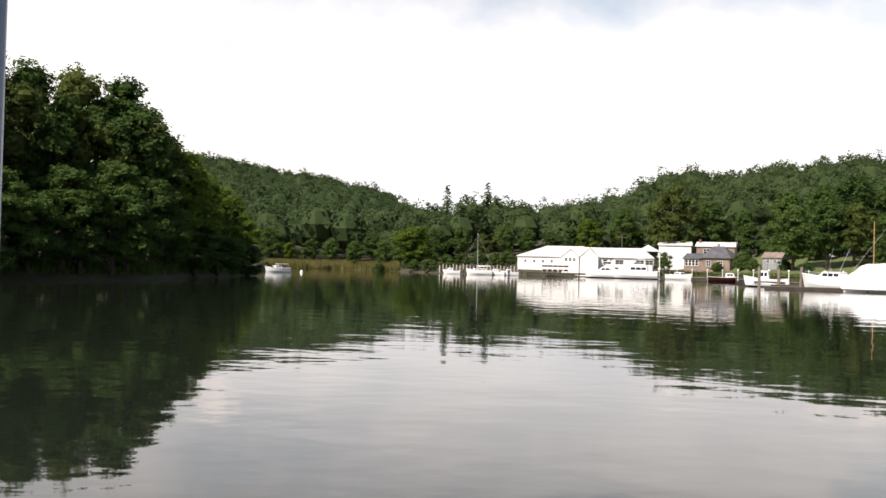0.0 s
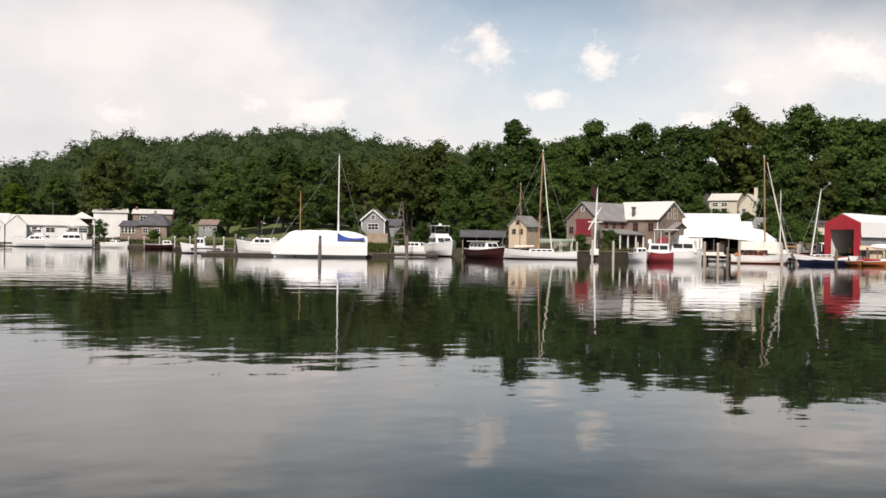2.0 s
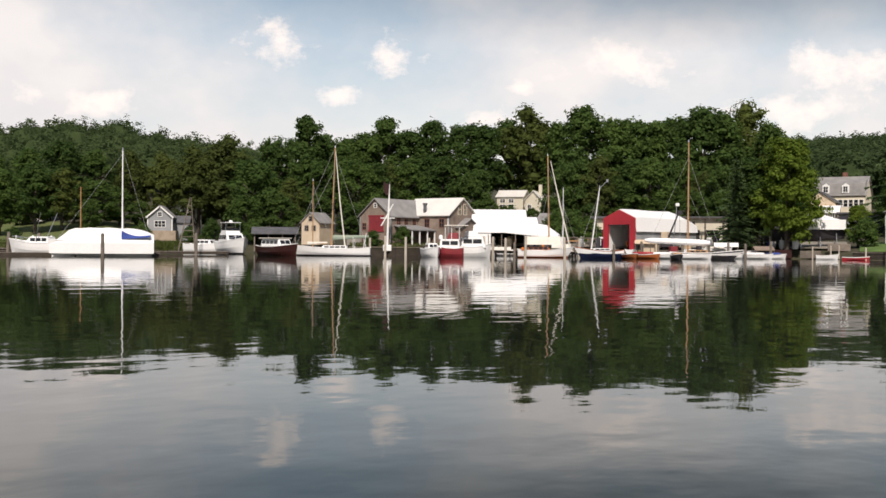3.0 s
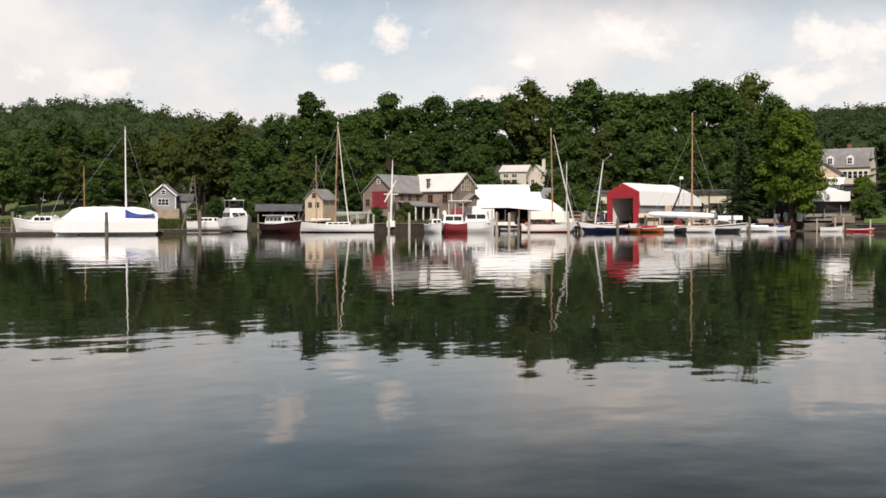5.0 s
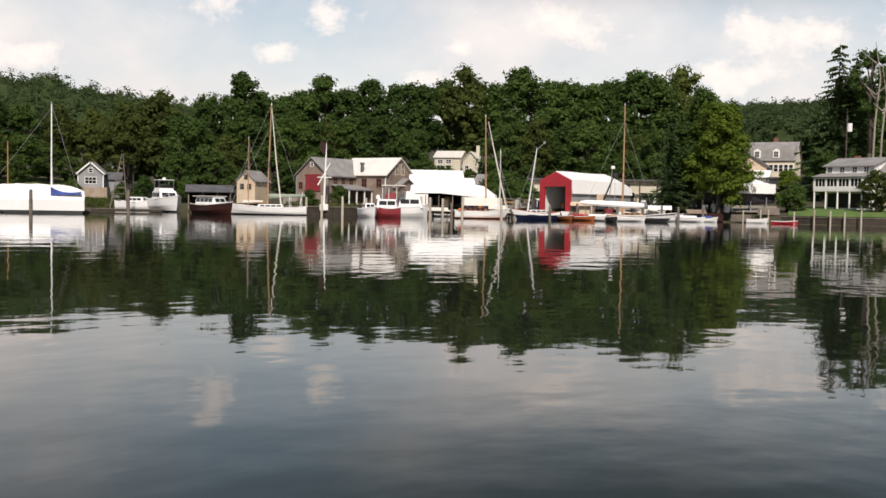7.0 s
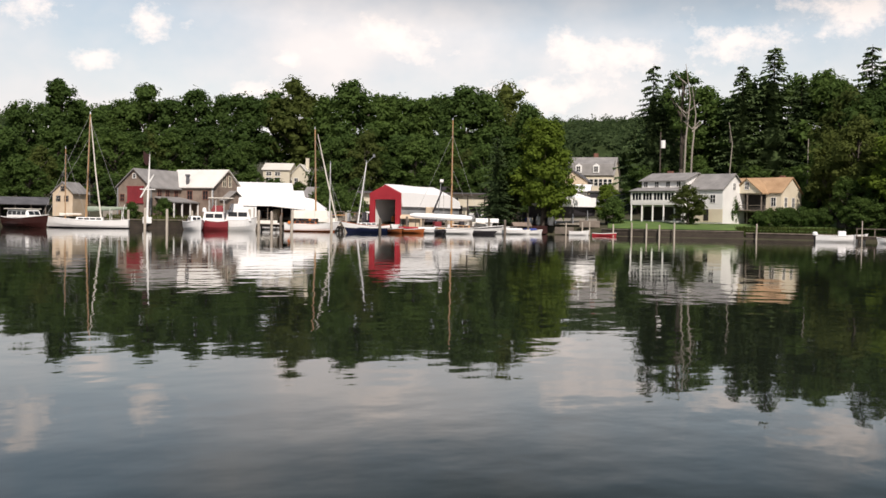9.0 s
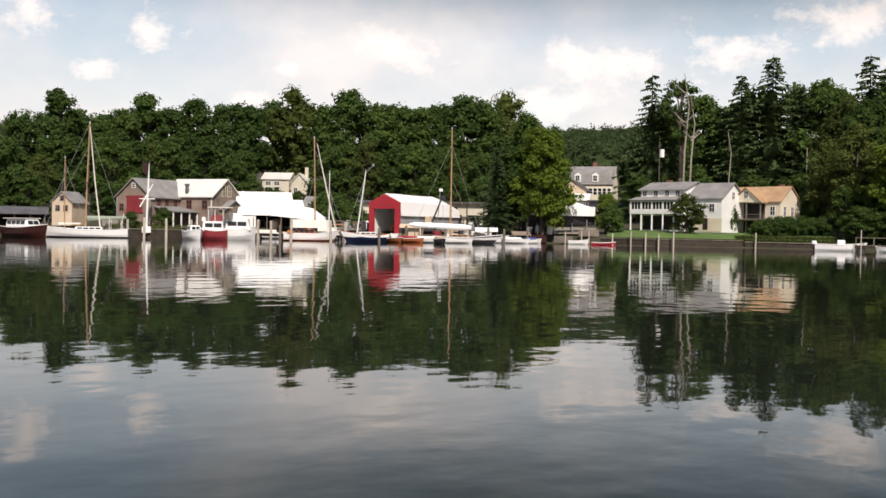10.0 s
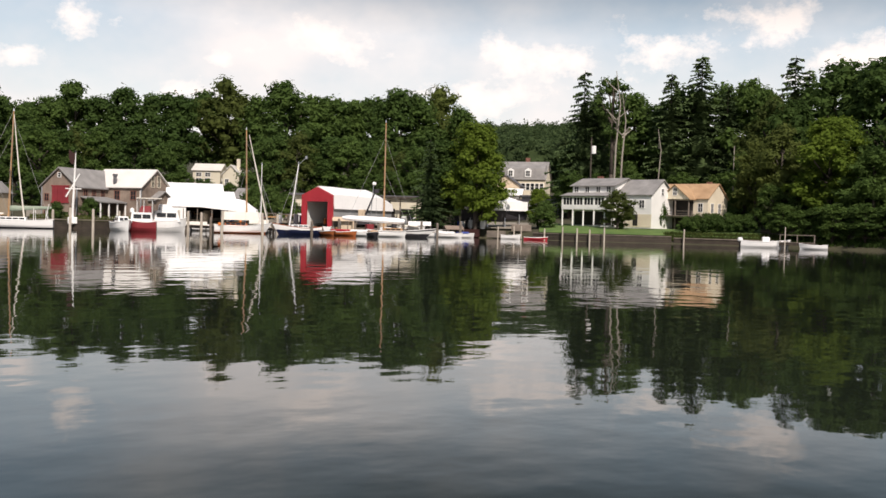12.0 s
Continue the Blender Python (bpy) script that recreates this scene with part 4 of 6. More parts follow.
def wrapped_shed():
    b = thing("wrapped_boat_shed", spot(44.2, 171, 1.9), "long shed under taut white shrink-wrap beside the barn", "shed")
    bm = bmesh.new()
    prism(bm, [(-0.3, 1.9), (0.15, 1.95), (1.2, 3.2), (4.2, 4.6), (8.0, 1.9), (8.2, 1.9), (8.0, 4.2), (6.6, 5.4), (4.2, 5.9), (1.2, 4.9), (0, 3.4)], "x", -0.6, 8.6)
    part("cover", bm, WRAP, b)
    # Near-black walls put the shade under the cover into their colour.
    part("shade_back_wall", boxes((-0.5, 8.5, 7.2, 7.5, -1, 3.0)), SHADOW, b)
    part("shade_end_wall", boxes((-0.6, -0.45, 0.3, 7.2, -1, 3.0)), SHADOW, b)
    part("side_sheet", boxes((-0.3, 2.6, -0.12, 0.0, -0.8, 1.95)), WRAP, b)
    bm = bmesh.new()
    prism(bm, [(-0.5, 1.3), (9.0, 1.3), (9.0, 3.2), (6.0, 4.7), (2.0, 3.6), (-0.5, 2.0)], "x", 8.6, 10.6)
    part("lean_to_cover", bm, WRAP, b)
    bm = bmesh.new()
    vs = [bm.verts.new(p) for p in ((4.5, -3.2, 2.3), (13.8, -3.2, 1.35), (14.2, 1, 1.7), (12.0, 0.5, 3.2), (5.0, 0.5, 4.5), (4.5, -3.2, 1.9), (13.8, -3.2, 1.0), (14.2, 1, 1.0))]
    for f in ((0, 1, 3, 4), (1, 2, 3), (0, 5, 6, 1), (1, 6, 7, 2)):
        bm.faces.new([vs[i] for i in f])
    part("front_sheet", bm, WRAP, b)
    for x in (0.2, 2.2, 4.4, 6.6, 9, 11.5, 13.7):
        part("frame_post", boxes((x - 0.07, x + 0.07, -3.1 if x > 4.4 else -0.6, -2.96 if x > 4.4 else -0.46, -1, 1.6)), TIMBER, b)
    for x in np.arange(0.4, 8.4, 1.15):
        bm = bmesh.new()
        prism(bm, [(-0.03, 3.42), (1.18, 4.95), (4.2, 5.97), (6.63, 5.46), (8.04, 4.2), (6.6, 5.40), (4.2, 5.9), (1.2, 4.9)], "x", float(x), float(x) + 0.09)
        part("rib", bm, WRAP, b)
    shed = thing("shed_building", spot(47.6, 186, 2.4, -20), "brown board shed behind the wrapped boats", "shed")
    block(shed, 0, 6, 0, 6, 3.4, 5.0, "x", SHINGLE, GREY_ROOF)


wrapped_shed()


def red_shed():
    b = thing("red_boat_shed", spot(51.3, 163, 2.0, -36), "red-fronted boat shed with a white tarpaulin roof and open door", "shed")
    front = bmesh.new()
    prism(front, [(0, -1), (0.95, -1), (0.95, 3.1), (4.95, 3.1), (4.95, -1), (5.9, -1), (5.9, 4.1), (2.95, 5.4), (0, 4.1)], "y", 0, 0.3)
    part("front", front, BRIGHT_RED, b, "bright red painted front frame")
    part("inner_wall", boxes((0.3, 0.5, 0.3, 18, -1, 3.9)), TRIM, b)
    part("side_wall", boxes((5.6, 5.8, 0.3, 18, -1, 2.0)), GREY_PAINT, b)
    # Back wall and hull carry the shed's inner shade in their near-black colour.
    part("shade_back_wall", boxes((0.5, 5.6, 17.8, 18, -1, 3.9)), SHADOW, b)
    part("shadowed_hull", boxes((1.8, 4.2, 7, 15, -0.5, 3.2), bevel=0.5), SHADOW, b, "boat inside, coloured near-black for the shed's shade")
    roof = bmesh.new()
    prism(roof, [(-0.15, 4.0), (0.0, 4.2), (2.95, 5.55), (5.9, 4.2), (6.15, 2.0), (6.02, 2.0), (5.75, 4.05), (2.95, 5.35), (0.1, 4.0)], "y", 0.31, 18)
    bmesh.ops.subdivide_edges(roof, edges=[e for e in roof.edges if abs(e.verts[0].co.y - e.verts[1].co.y) > 5], cuts=8)
    for v in roof.verts:
        v.co.z -= 0.12 * math.sin(v.co.y * 1.4) ** 2 if v.co.z > 3 else 0
        if v.co.y > 15:
            v.co.z -= (v.co.y - 15) * 0.35 * (v.co.z > 2.2)
    part("tarpaulin", roof, WRAP, b, "white tarpaulin roof")
    long = thing("workshop", spot(54.2, 184, 2.2, 0), "long low beige block workshop with a flat dark roof", "workshop")
    part("wall", boxes((-11, 14, 0, 7, -1.5, 4.4)), BEIGE, long)
    part("roof", boxes((-11.5, 14.5, -0.8, 7.5, 4.4, 4.75)), DARK_ROOF, long)
    for x in (-9.5, 6.3, 9.5, 12.5):
        part("door", boxes((x - 1.1, x + 1.1, -0.06, 0.02, -1.0, 2.4)), SHADOW, long)
    for x in (5.0, 8.2, 11.2, 14.0):
        part("canopy_post", boxes((x - 0.12, x + 0.12, -2.6, -2.36, -1.5, 4.2)), DARK_TIMBER, long)
    part("canopy_beam", boxes((4.6, 14.2, -2.7, -2.3, 4.2, 4.5)), DARK_TIMBER, long)


red_shed()


def white_house():
    b = thing("white_house", spot(66.4, 176, 3.1, -35) @ Matrix.Scale(0.88, 4), "white clapboard house with a two-storey glazed porch", "house")
    block(b, 0, 9.6, 0, 8, 6.9, 8.3, "x", WHITE, GREY_ROOF, over=0.45)
    block(b, 9.6, 17.0, 0.8, 8.6, 5.3, 8.0, "x", WHITE, GREY_ROOF)
    porch = bmesh.new()
    prism(porch, [(-2.9, 4.75), (0.0, 5.45), (0.0, 5.6), (-3.0, 4.9)], "x", -1.0, 9.4)
    part("porch_roof", porch, GREY_ROOF, b)
    part("porch_floor", boxes((-0.7, 9.2, -2.6, 0, 2.3, 2.55)), TRIM, b)
    part("porch_rail", boxes((-0.7, 9.2, -2.62, -2.5, 2.55, 3.2)), TRIM, b)
    part("porch_head", boxes((-0.7, 9.2, -2.62, -2.45, 4.55, 4.85)), TRIM, b)
    for k in range(5):
        x = -0.55 + 2.4 * k
        part("column", rods(((x, -2.45, -0.8), (x, -2.45, 2.3), 0.17, 0.15), seg=8), TRIM, b)
        part("upper_post", boxes((x - 0.14, x + 0.14, -2.64, -2.40, 3.2, 4.55)), TRIM, b)
    for k in range(4):
        for q in range(3):
            x = -0.35 + 2.4 * k + 0.70 * q
            fr = part("porch_window", boxes((x, x + 0.07, -2.56, -2.48, 3.2, 4.55), (x + 0.63, x + 0.70, -2.56, -2.48, 3.2, 4.55)), TRIM, b)
            part("pane", boxes((x + 0.07, x + 0.63, -2.54, -2.50, 3.2, 4.55)), PANE, fr)
    # Flat dark panel on the wall, painted for the shade under the porch.
    part("lower_opening_shade", boxes((0.6, 8.9, -0.06, 0.02, -0.6, 2.0)), SHADOW, b)
    for x in (0.9, 3.4, 5.9, 8.2):
        window(b, "f", x, 5.75, 0.85, 0.95, 0)
    window(b, "r", 4.7, 5.2, 0.8, 1.2, 17.0)
    window(b, "f", 12.4, 2.8, 1.0, 1.4, 0.8)
    window(b, "f", 15.0, 2.8, 1.0, 1.4, 0.8)
    part("stone_base", boxes((9.7, 17.06, 0.74, 0.8, -0.8, 1.6)), CREAM, b)
    part("door", boxes((13.2, 14.2, 0.68, 0.76, -0.5, 1.6)), SHADOW, b)
    part("chimney", boxes((2.0, 3.0, 5.4, 6.2, 7, 9.0)), BRICK, b)


white_house()


def tan_house():
    b = thing("tan_house", spot(71.1, 176, 3.5, -32) @ Matrix.Scale(0.84, 4), "cream cottage with a tan shingle roof and a raised porch", "house")
    block(b, 0, 11.0, 0, 7.5, 4.6, 7.4, "x", CREAM, TAN_ROOF, base=0.8, over=0.3)
    # Solid dark block stands in for shade beneath the open raised floor.
    part("undercroft_shade", boxes((0.5, 10.5, 0.5, 7.0, -1.8, 0.8)), DARK_TIMBER, b, "dark block painted as the shaded open space under the raised floor")
    block(b, 1.8, 8.2, -2.2, 1.5, 4.5, 7.1, "y", CREAM, TAN_ROOF, base=4.4, over=0.35)
    part("porch_deck", boxes((0.2, 9.6, -3.4, 0, 1.0, 1.25)), TIMBER, b)
    # Thin dark panel painted as the shade at the back of the porch.
    part("porch_recess_shade", boxes((2.4, 7.8, -0.08, 0.02, 1.3, 4.2)), SHADOW, b)
    for x in (0.4, 2.1, 5.0, 8.0, 9.4):
        part("porch_post", boxes((x - 0.1, x + 0.1, -3.2 if x in (0.4, 9.4) else -2.1, -3.0 if x in (0.4, 9.4) else -1.9, -1.5, 4.5 if x not in (0.4, 9.4) else 2.1)), TIMBER, b)
    part("railing", boxes((0.2, 9.6, -3.36, -3.28, 2.0, 2.1), (0.2, 9.6, -3.36, -3.28, 1.5, 1.56)), TIMBER, b)
    window(b, "f", 5.0, 5.2, 0.8, 1.3, -2.2)
    window(b, "f", 1.0, 2.0, 0.8, 1.6, 0)
    window(b, "f", 9.4, 2.0, 0.9, 1.6, 0)
    for y in (1.6, 4.4):
        window(b, "r", y, 1.9, 0.9, 1.7, 11.0)
    part("chimney", boxes((8.0, 8.9, 4.5, 5.3, 6.4, 8.0)), BRICK, b)


tan_house()


def hill_houses():
    b = thing("beige_house", spot(45.4, 222, 8.3, -14) @ Matrix.Scale(0.9, 4), "beige villa with tall windows half hidden by trees", "house")
    block(b, 0, 6.4, 0, 7, 4.2, 5.7, "x", BEIGE, PALE_ROOF, base=-6)
    block(b, 7.2, 11.0, -1.0, 7, 3.4, 5.4, "y", BEIGE, PALE_ROOF, base=-6)
    for x in (1.4, 3.5):
        window(b, "f", x, 0.3, 1.2, 2.0, 0)
        window(b, "f", x, 2.8, 1.2, 0.8, 0)
    window(b, "f", 8.2, 0.6, 0.8, 1.6, -1.0)
    window(b, "r", 2, 1.0, 0.8, 1.4, 6.4)
    part("chimney", boxes((9.6, 10.4, 3, 3.8, 4, 7.2)), BEIGE, b)

    b = thing("grey_house", spot(62.2, 246, 9.8, -12), "cream house with a steep shingled roof and white dormers", "house")
    block(b, 0, 11.5, 0, 8, 3.6, 7.6, "x", CREAM, GREY_ROOF, base=-4)
    mansard = bmesh.new()
    prism(mansard, [(-0.25, 3.3), (0.55, 6.1), (3.2, 7.3), (3.2, 3.3)], "x", 0.05, 11.45)
    part("mansard_roof", mansard, GREY_ROOF, b, "steep grey shingled roof face")
    for x in (3.2, 7.4):
        part("dormer", gable_walls(x - 0.75, x + 0.75, -0.25, 1.6, 5.6, 6.1, "y", base=3.9), TRIM, b)
        window(b, "f", x, 4.2, 0.9, 1.2, -0.25)
    for x in np.arange(5.2, 11.0, 1.1):
        window(b, "f", float(x), 0.9, 0.8, 1.5, 0.0, 0)
    part("chimney", boxes((6.0, 7.0, 4, 4.8, 6.8, 8.8)), BRICK, b)
    b = thing("ochre_cottage", spot(61.8, 224, 6.8, -10), "ochre boarded cottage with a white railed deck", "house")
    block(b, 0, 6.5, 0, 6, 4.0, 6.2, "y", TAN_BOARD, DARK_ROOF, base=-4)
    part("deck", boxes((-1.5, 7, -3, 0, 0.6, 0.9)), DARK_TIMBER, b)
    part("rail", boxes((-1.5, 7, -3, -2.9, 1.7, 1.8), *[(x, x + 0.1, -3, -2.9, 0.9, 1.7) for x in np.arange(-1.5, 7, 0.45).tolist()]), TRIM, b)
    bm = bmesh.new()
    prism(bm, [(-3.2, 1.9), (-2.4, 2.8), (-1.2, 3.3), (0, 3.4), (0, 3.25), (-1.2, 3.15), (-2.4, 2.65), (-3.2, 1.75)], "x", 1.5, 7.6)
    part("awning", bm, WRAP, b, "white canvas awning")
    for x in (-1.2, 2, 5, 6.8):
        part("deck_post", boxes((x - 0.1, x + 0.1, -2.9, -2.7, -6, 0.6)), DARK_TIMBER, b)
    b = thing("garage", spot(64.4, 206, 4.4, 0), "low grey garage with a flat roof behind the hedge", "garage")
    part("wall", boxes((-3, 7.5, 0, 6, -2, 3.6)), GREY_PAINT, b)
    part("roof", boxes((-3.4, 8, -0.5, 6.4, 3.6, 3.9)), DARK_ROOF, b)

    b = thing("small_grey_house", spot(26.25, 196, 3.9, -8), "small grey gabled cottage with white trim on a stone base", "house")
    block(b, 0, 4.4, 0, 7, 2.6, 4.5, "y", GREY_PAINT, GREY_ROOF, base=-0.2)
    part("stone_base", boxes((-0.3, 5.2, -1.4, 7, -2.8, 0.0)), STONE, b)
    part("corner_board", boxes((-0.06, 0.1, -0.06, 0.1, 0, 2.5)), TRIM, b)
    part("corner_board", boxes((4.3, 4.46, -0.06, 0.1, 0, 2.5)), TRIM, b)
    window(b, "f", 2.2, 0.7, 1.9, 1.1, 0, 2)
    window(b, "f", 2.2, 2.7, 0.7, 0.7, 0, 0)
    bm = bmesh.new()
    for s in (-1, 1):
        box(bm, -0.1, 3.0, -0.42, -0.30, -0.12, 0.12, Matrix.Translation((2.2 + s * 2.4, 0, 2.45)) @ pose(0, 0, 0, 0, 0, 0) @ Matrix.Rotation(radians(-40.8 if s < 0 else -139.2), 4, "Y"))
    part("gable_trim", bm, TRIM, b)
    block(b, 4.4, 7.0, 3, 7.5, 1.6, 2.7, "x", GREY_PAINT, DARK_ROOF, base=-3)

    b = thing("tan_gabled_shed", spot(34.5, 171, 2.4, -30) @ Matrix.Scale(0.8, 4), "unpainted plywood gabled shed behind the ketch", "shed")
    block(b, 0, 4.2, 0, 6, 3.6, 5.5, "y", TAN_BOARD, GREY_ROOF)
    window(b, "f", 1.2, 1.9, 0.8, 1.0, 0, 0, SHINGLE)
    window(b, "f", 2.9, 1.9, 0.8, 1.0, 0, 0, SHINGLE)
    window(b, "f", 2.1, 3.9, 0.7, 0.9, 0, 0, SHINGLE)
    b = thing("open_boat_shelter", spot(33.2, 180, 1.3, 0), "dark low open-fronted boat shelter", "shelter")
    part("roof", gable_roof(-4.2, 3.2, 0, 6, 2.1, 3.1, "x"), DARK_ROOF, b)
    # Wall coloured near-black in place of shade under the shelter roof.
    part("shade_back_wall", boxes((-4, 3, 5.6, 5.8, -1, 2.2)), SHADOW, b)
    for x in (-4, -1.6, 0.8, 3):
        part("shelter_post", boxes((x - 0.1, x + 0.1, 0.1, 0.3, -1, 2.2)), TIMBER, b)


hill_houses()


def marina_buildings():
    b = thing("white_boathouse", spot(4.15, 257, 1.2, -9), "long white marina boathouse with a pale roof", "boathouse")
    part("wall", boxes((0, 16, 0, 14, -1, 3.7)), WHITE, b)
    bm = bmesh.new()
    vs = [bm.verts.new(p) for p in ((-0.3, -0.3, 3.6), (16, -0.3, 3.6), (16, 14.3, 3.6), (-0.3, 14.3, 3.6), (6.5, 7, 6.5), (16, 7, 6.5), (-0.3, -0.3, 3.78), (16, -0.3, 3.78))]
    for f in ((0, 1, 7, 6), (6, 7, 5, 4), (3, 0, 6, 4), (2, 3, 4, 5), (3, 2, 1, 0), (1, 2, 5, 7)):
        bm.faces.new([vs[i] for i in f])
    part("hip_roof", bm, PALE_ROOF, b)
    part("wall", boxes((16, 33.2, 0.6, 13, -1, 3.8)), WHITE, b)
    bm = bmesh.new()
    vs = [bm.verts.new(p) for p in ((15.9, 0.2, 3.7), (33.6, 0.2, 3.7), (33.6, 13.4, 3.7), (15.9, 13.4, 3.7), (15.9, 7, 6.3), (30.4, 7, 6.3), (15.9, 0.2, 3.9), (33.6, 0.2, 3.9))]
    for f in ((0, 1, 7, 6), (6, 7, 5, 4), (1, 2, 5, 7), (2, 3, 4, 5), (3, 0, 6, 4), (3, 2, 1, 0)):
        bm.faces.new([vs[i] for i in f])
    part("hip_roof", bm, PALE_ROOF, b)
    block(b, 11.2, 15.4, -1.2, 7, 3.8, 5.5, "y", WHITE, PALE_ROOF, over=0.15)
    block(b, 15.8, 20.2, -1.8, 7, 3.8, 5.8, "y", WHITE, PALE_ROOF, over=0.15)
    for x in (12.3, 13.3, 14.3):
        window(b, "f", x, 2.7, 0.55, 0.7, -1.2, 0)
    for x in (22.2, 25.2, 30.2, 32.4):
        window(b, "f", x, 2.2, 1.9, 1.0, 0.6)
    for x in (2, 4.2, 6.4, 8.6):
        window(b, "f", x, 2.2, 0.5, 0.6, 0, 0)
    for x in (21.4, 24.0, 28.5):
        part("door", boxes((x - 1.0, x + 1.0, 0.52, 0.62, -0.8, 1.4)), SHADOW, b)
    part("sign_board", boxes((20.8, 23.6, 0.46, 0.56, 3.25, 3.7)), GREY_PAINT, b, "grey sign board with no lettering")
    for i, x in enumerate((7.6, 8.9, 10.2, 11.5, 12.8)):
        c = thing("patio_set", b.matrix_world @ pose(x, -5.6, 0.0), "dark red folded canopy chairs on the timber landing", "chairs", "dock chairs")
        part("seat", boxes((-0.5, 0.5, -0.3, 0.3, 0.1, 0.5), bevel=0.06), MAROON, c)
        part("canopy", boxes((-0.6, 0.6, -0.4, 0.4, 1.1, 1.5), bevel=0.1), MAROON, c)
        for sx in (-0.5, 0.5):
            part("leg", boxes((sx - 0.04, sx + 0.04, -0.05, 0.05, -0.3, 1.2)), METAL, c)

    b = thing("grey_cottage", spot(13.25, 268, 3.3, -20), "grey shingled waterside cottage with a dark hipped roof", "house")
    block(b, 0, 5, 0, 6, 2.0, 3.2, "x", SHINGLE, DARK_ROOF, base=-2.5)
    part("wall", boxes((5, 12, -0.5, 7, -2.5, 2.3)), SHINGLE, b)
    bm = bmesh.new()
    vs = [bm.verts.new(p) for p in ((4.5, -1.0, 2.2), (12.5, -1.0, 2.2), (12.5, 7.5, 2.2), (4.5, 7.5, 2.2), (6.6, 3.2, 5.3), (9.4, 3.2, 5.3))]
    for f in ((0, 1, 5, 4), (1, 2, 5), (2, 3, 4, 5), (3, 0, 4), (3, 2, 1, 0)):
        bm.faces.new([vs[i] for i in f])
    part("hip_roof", bm, DARK_ROOF, b)
    window(b, "f", 6.6, 0.3, 1.1, 1.2, -0.5)
    window(b, "r", 3.0, 0.3, 1.1, 1.2, 12.0)
    for x in (0.7, 1.6, 2.5, 3.4):
        window(b, "f", x, 0.3, 0.7, 1.3, 0, 0)
    window(b, "f", 9.6, 0.3, 1.1, 1.2, -0.5)
    part("chimney", boxes((7.6, 8.1, 3, 3.5, 4.6, 6.0)), GREY_PAINT, b)
    b = thing("white_barn", spot(11.9, 285, 6.0, 0), "plain white sunlit barn up the slope", "barn")
    block(b, 0, 8.6, 0, 9, 3.0, 4.0, "x", WHITE, PALE_ROOF, base=-4)
    b = thing("pavilion", spot(11.0, 284, 5.0, 0), "open pavilion under a pale pyramid roof", "pavilion")
    bm = bmesh.new()
    vs = [bm.verts.new(p) for p in ((-1.5, -2, 2.2), (4.8, -2, 2.2), (4.8, 4, 2.2), (-1.5, 4, 2.2), (1.6, 1, 4.0))]
    for f in ((0, 1, 4), (1, 2, 4), (2, 3, 4), (3, 0, 4), (3, 2, 1, 0)):
        bm.faces.new([vs[i] for i in f])
    part("roof", bm, PALE_ROOF, b)
    for x, y in ((-1, -1.6), (4.4, -1.6), (-1, 3.6), (4.4, 3.6)):
        part("column", boxes((x - 0.15, x + 0.15, y - 0.15, y + 0.15, -4, 2.2)), TRIM, b)
    b = thing("long_house", spot(13.9, 282, 6.4, -6), "long brown house with a pale flat roof on the slope", "house")
    block(b, 0, 10, 0, 8, 2.4, 3.5, "x", SHINGLE, PALE_ROOF, base=-5)
    window(b, "f", 3.0, 0.5, 2.2, 1.2, 0, 2)
    window(b, "f", 7.0, 0.5, 1.6, 1.2, 0)
    part("chimney", boxes((0.4, 0.9, 3, 3.5, 2, 4.4)), BRICK, b)
    b = thing("white_shed", spot(17.35, 214, 3.9, -24) @ Matrix.Scale(0.72, 4), "little grey shed with a brown roof on the grass", "shed")
    block(b, 0, 5.4, 0, 4.2, 1.9, 3.2, "x", GREY_PAINT, SHINGLE, base=-3)
    window(b, "f", 1.6, 0.4, 0.9, 1.0, 0)
    window(b, "f", 3.6, 0.4, 0.9, 1.0, 0)
    for az, d, z, w in ((28.1, 216, 6.4, 4), (20.7, 226, 5.6, 3)):
        b = thing("hillside_cottage", spot(az, d, z, 20), "pale cottage glimpsed among the trees", "house")
        block(b, 0, w, 0, 5, 2.6, 4.0, "x", WHITE, GREY_ROOF, base=-4)
        window(b, "f", w / 2, 0.8, 0.9, 1.1, 0)


marina_buildings()


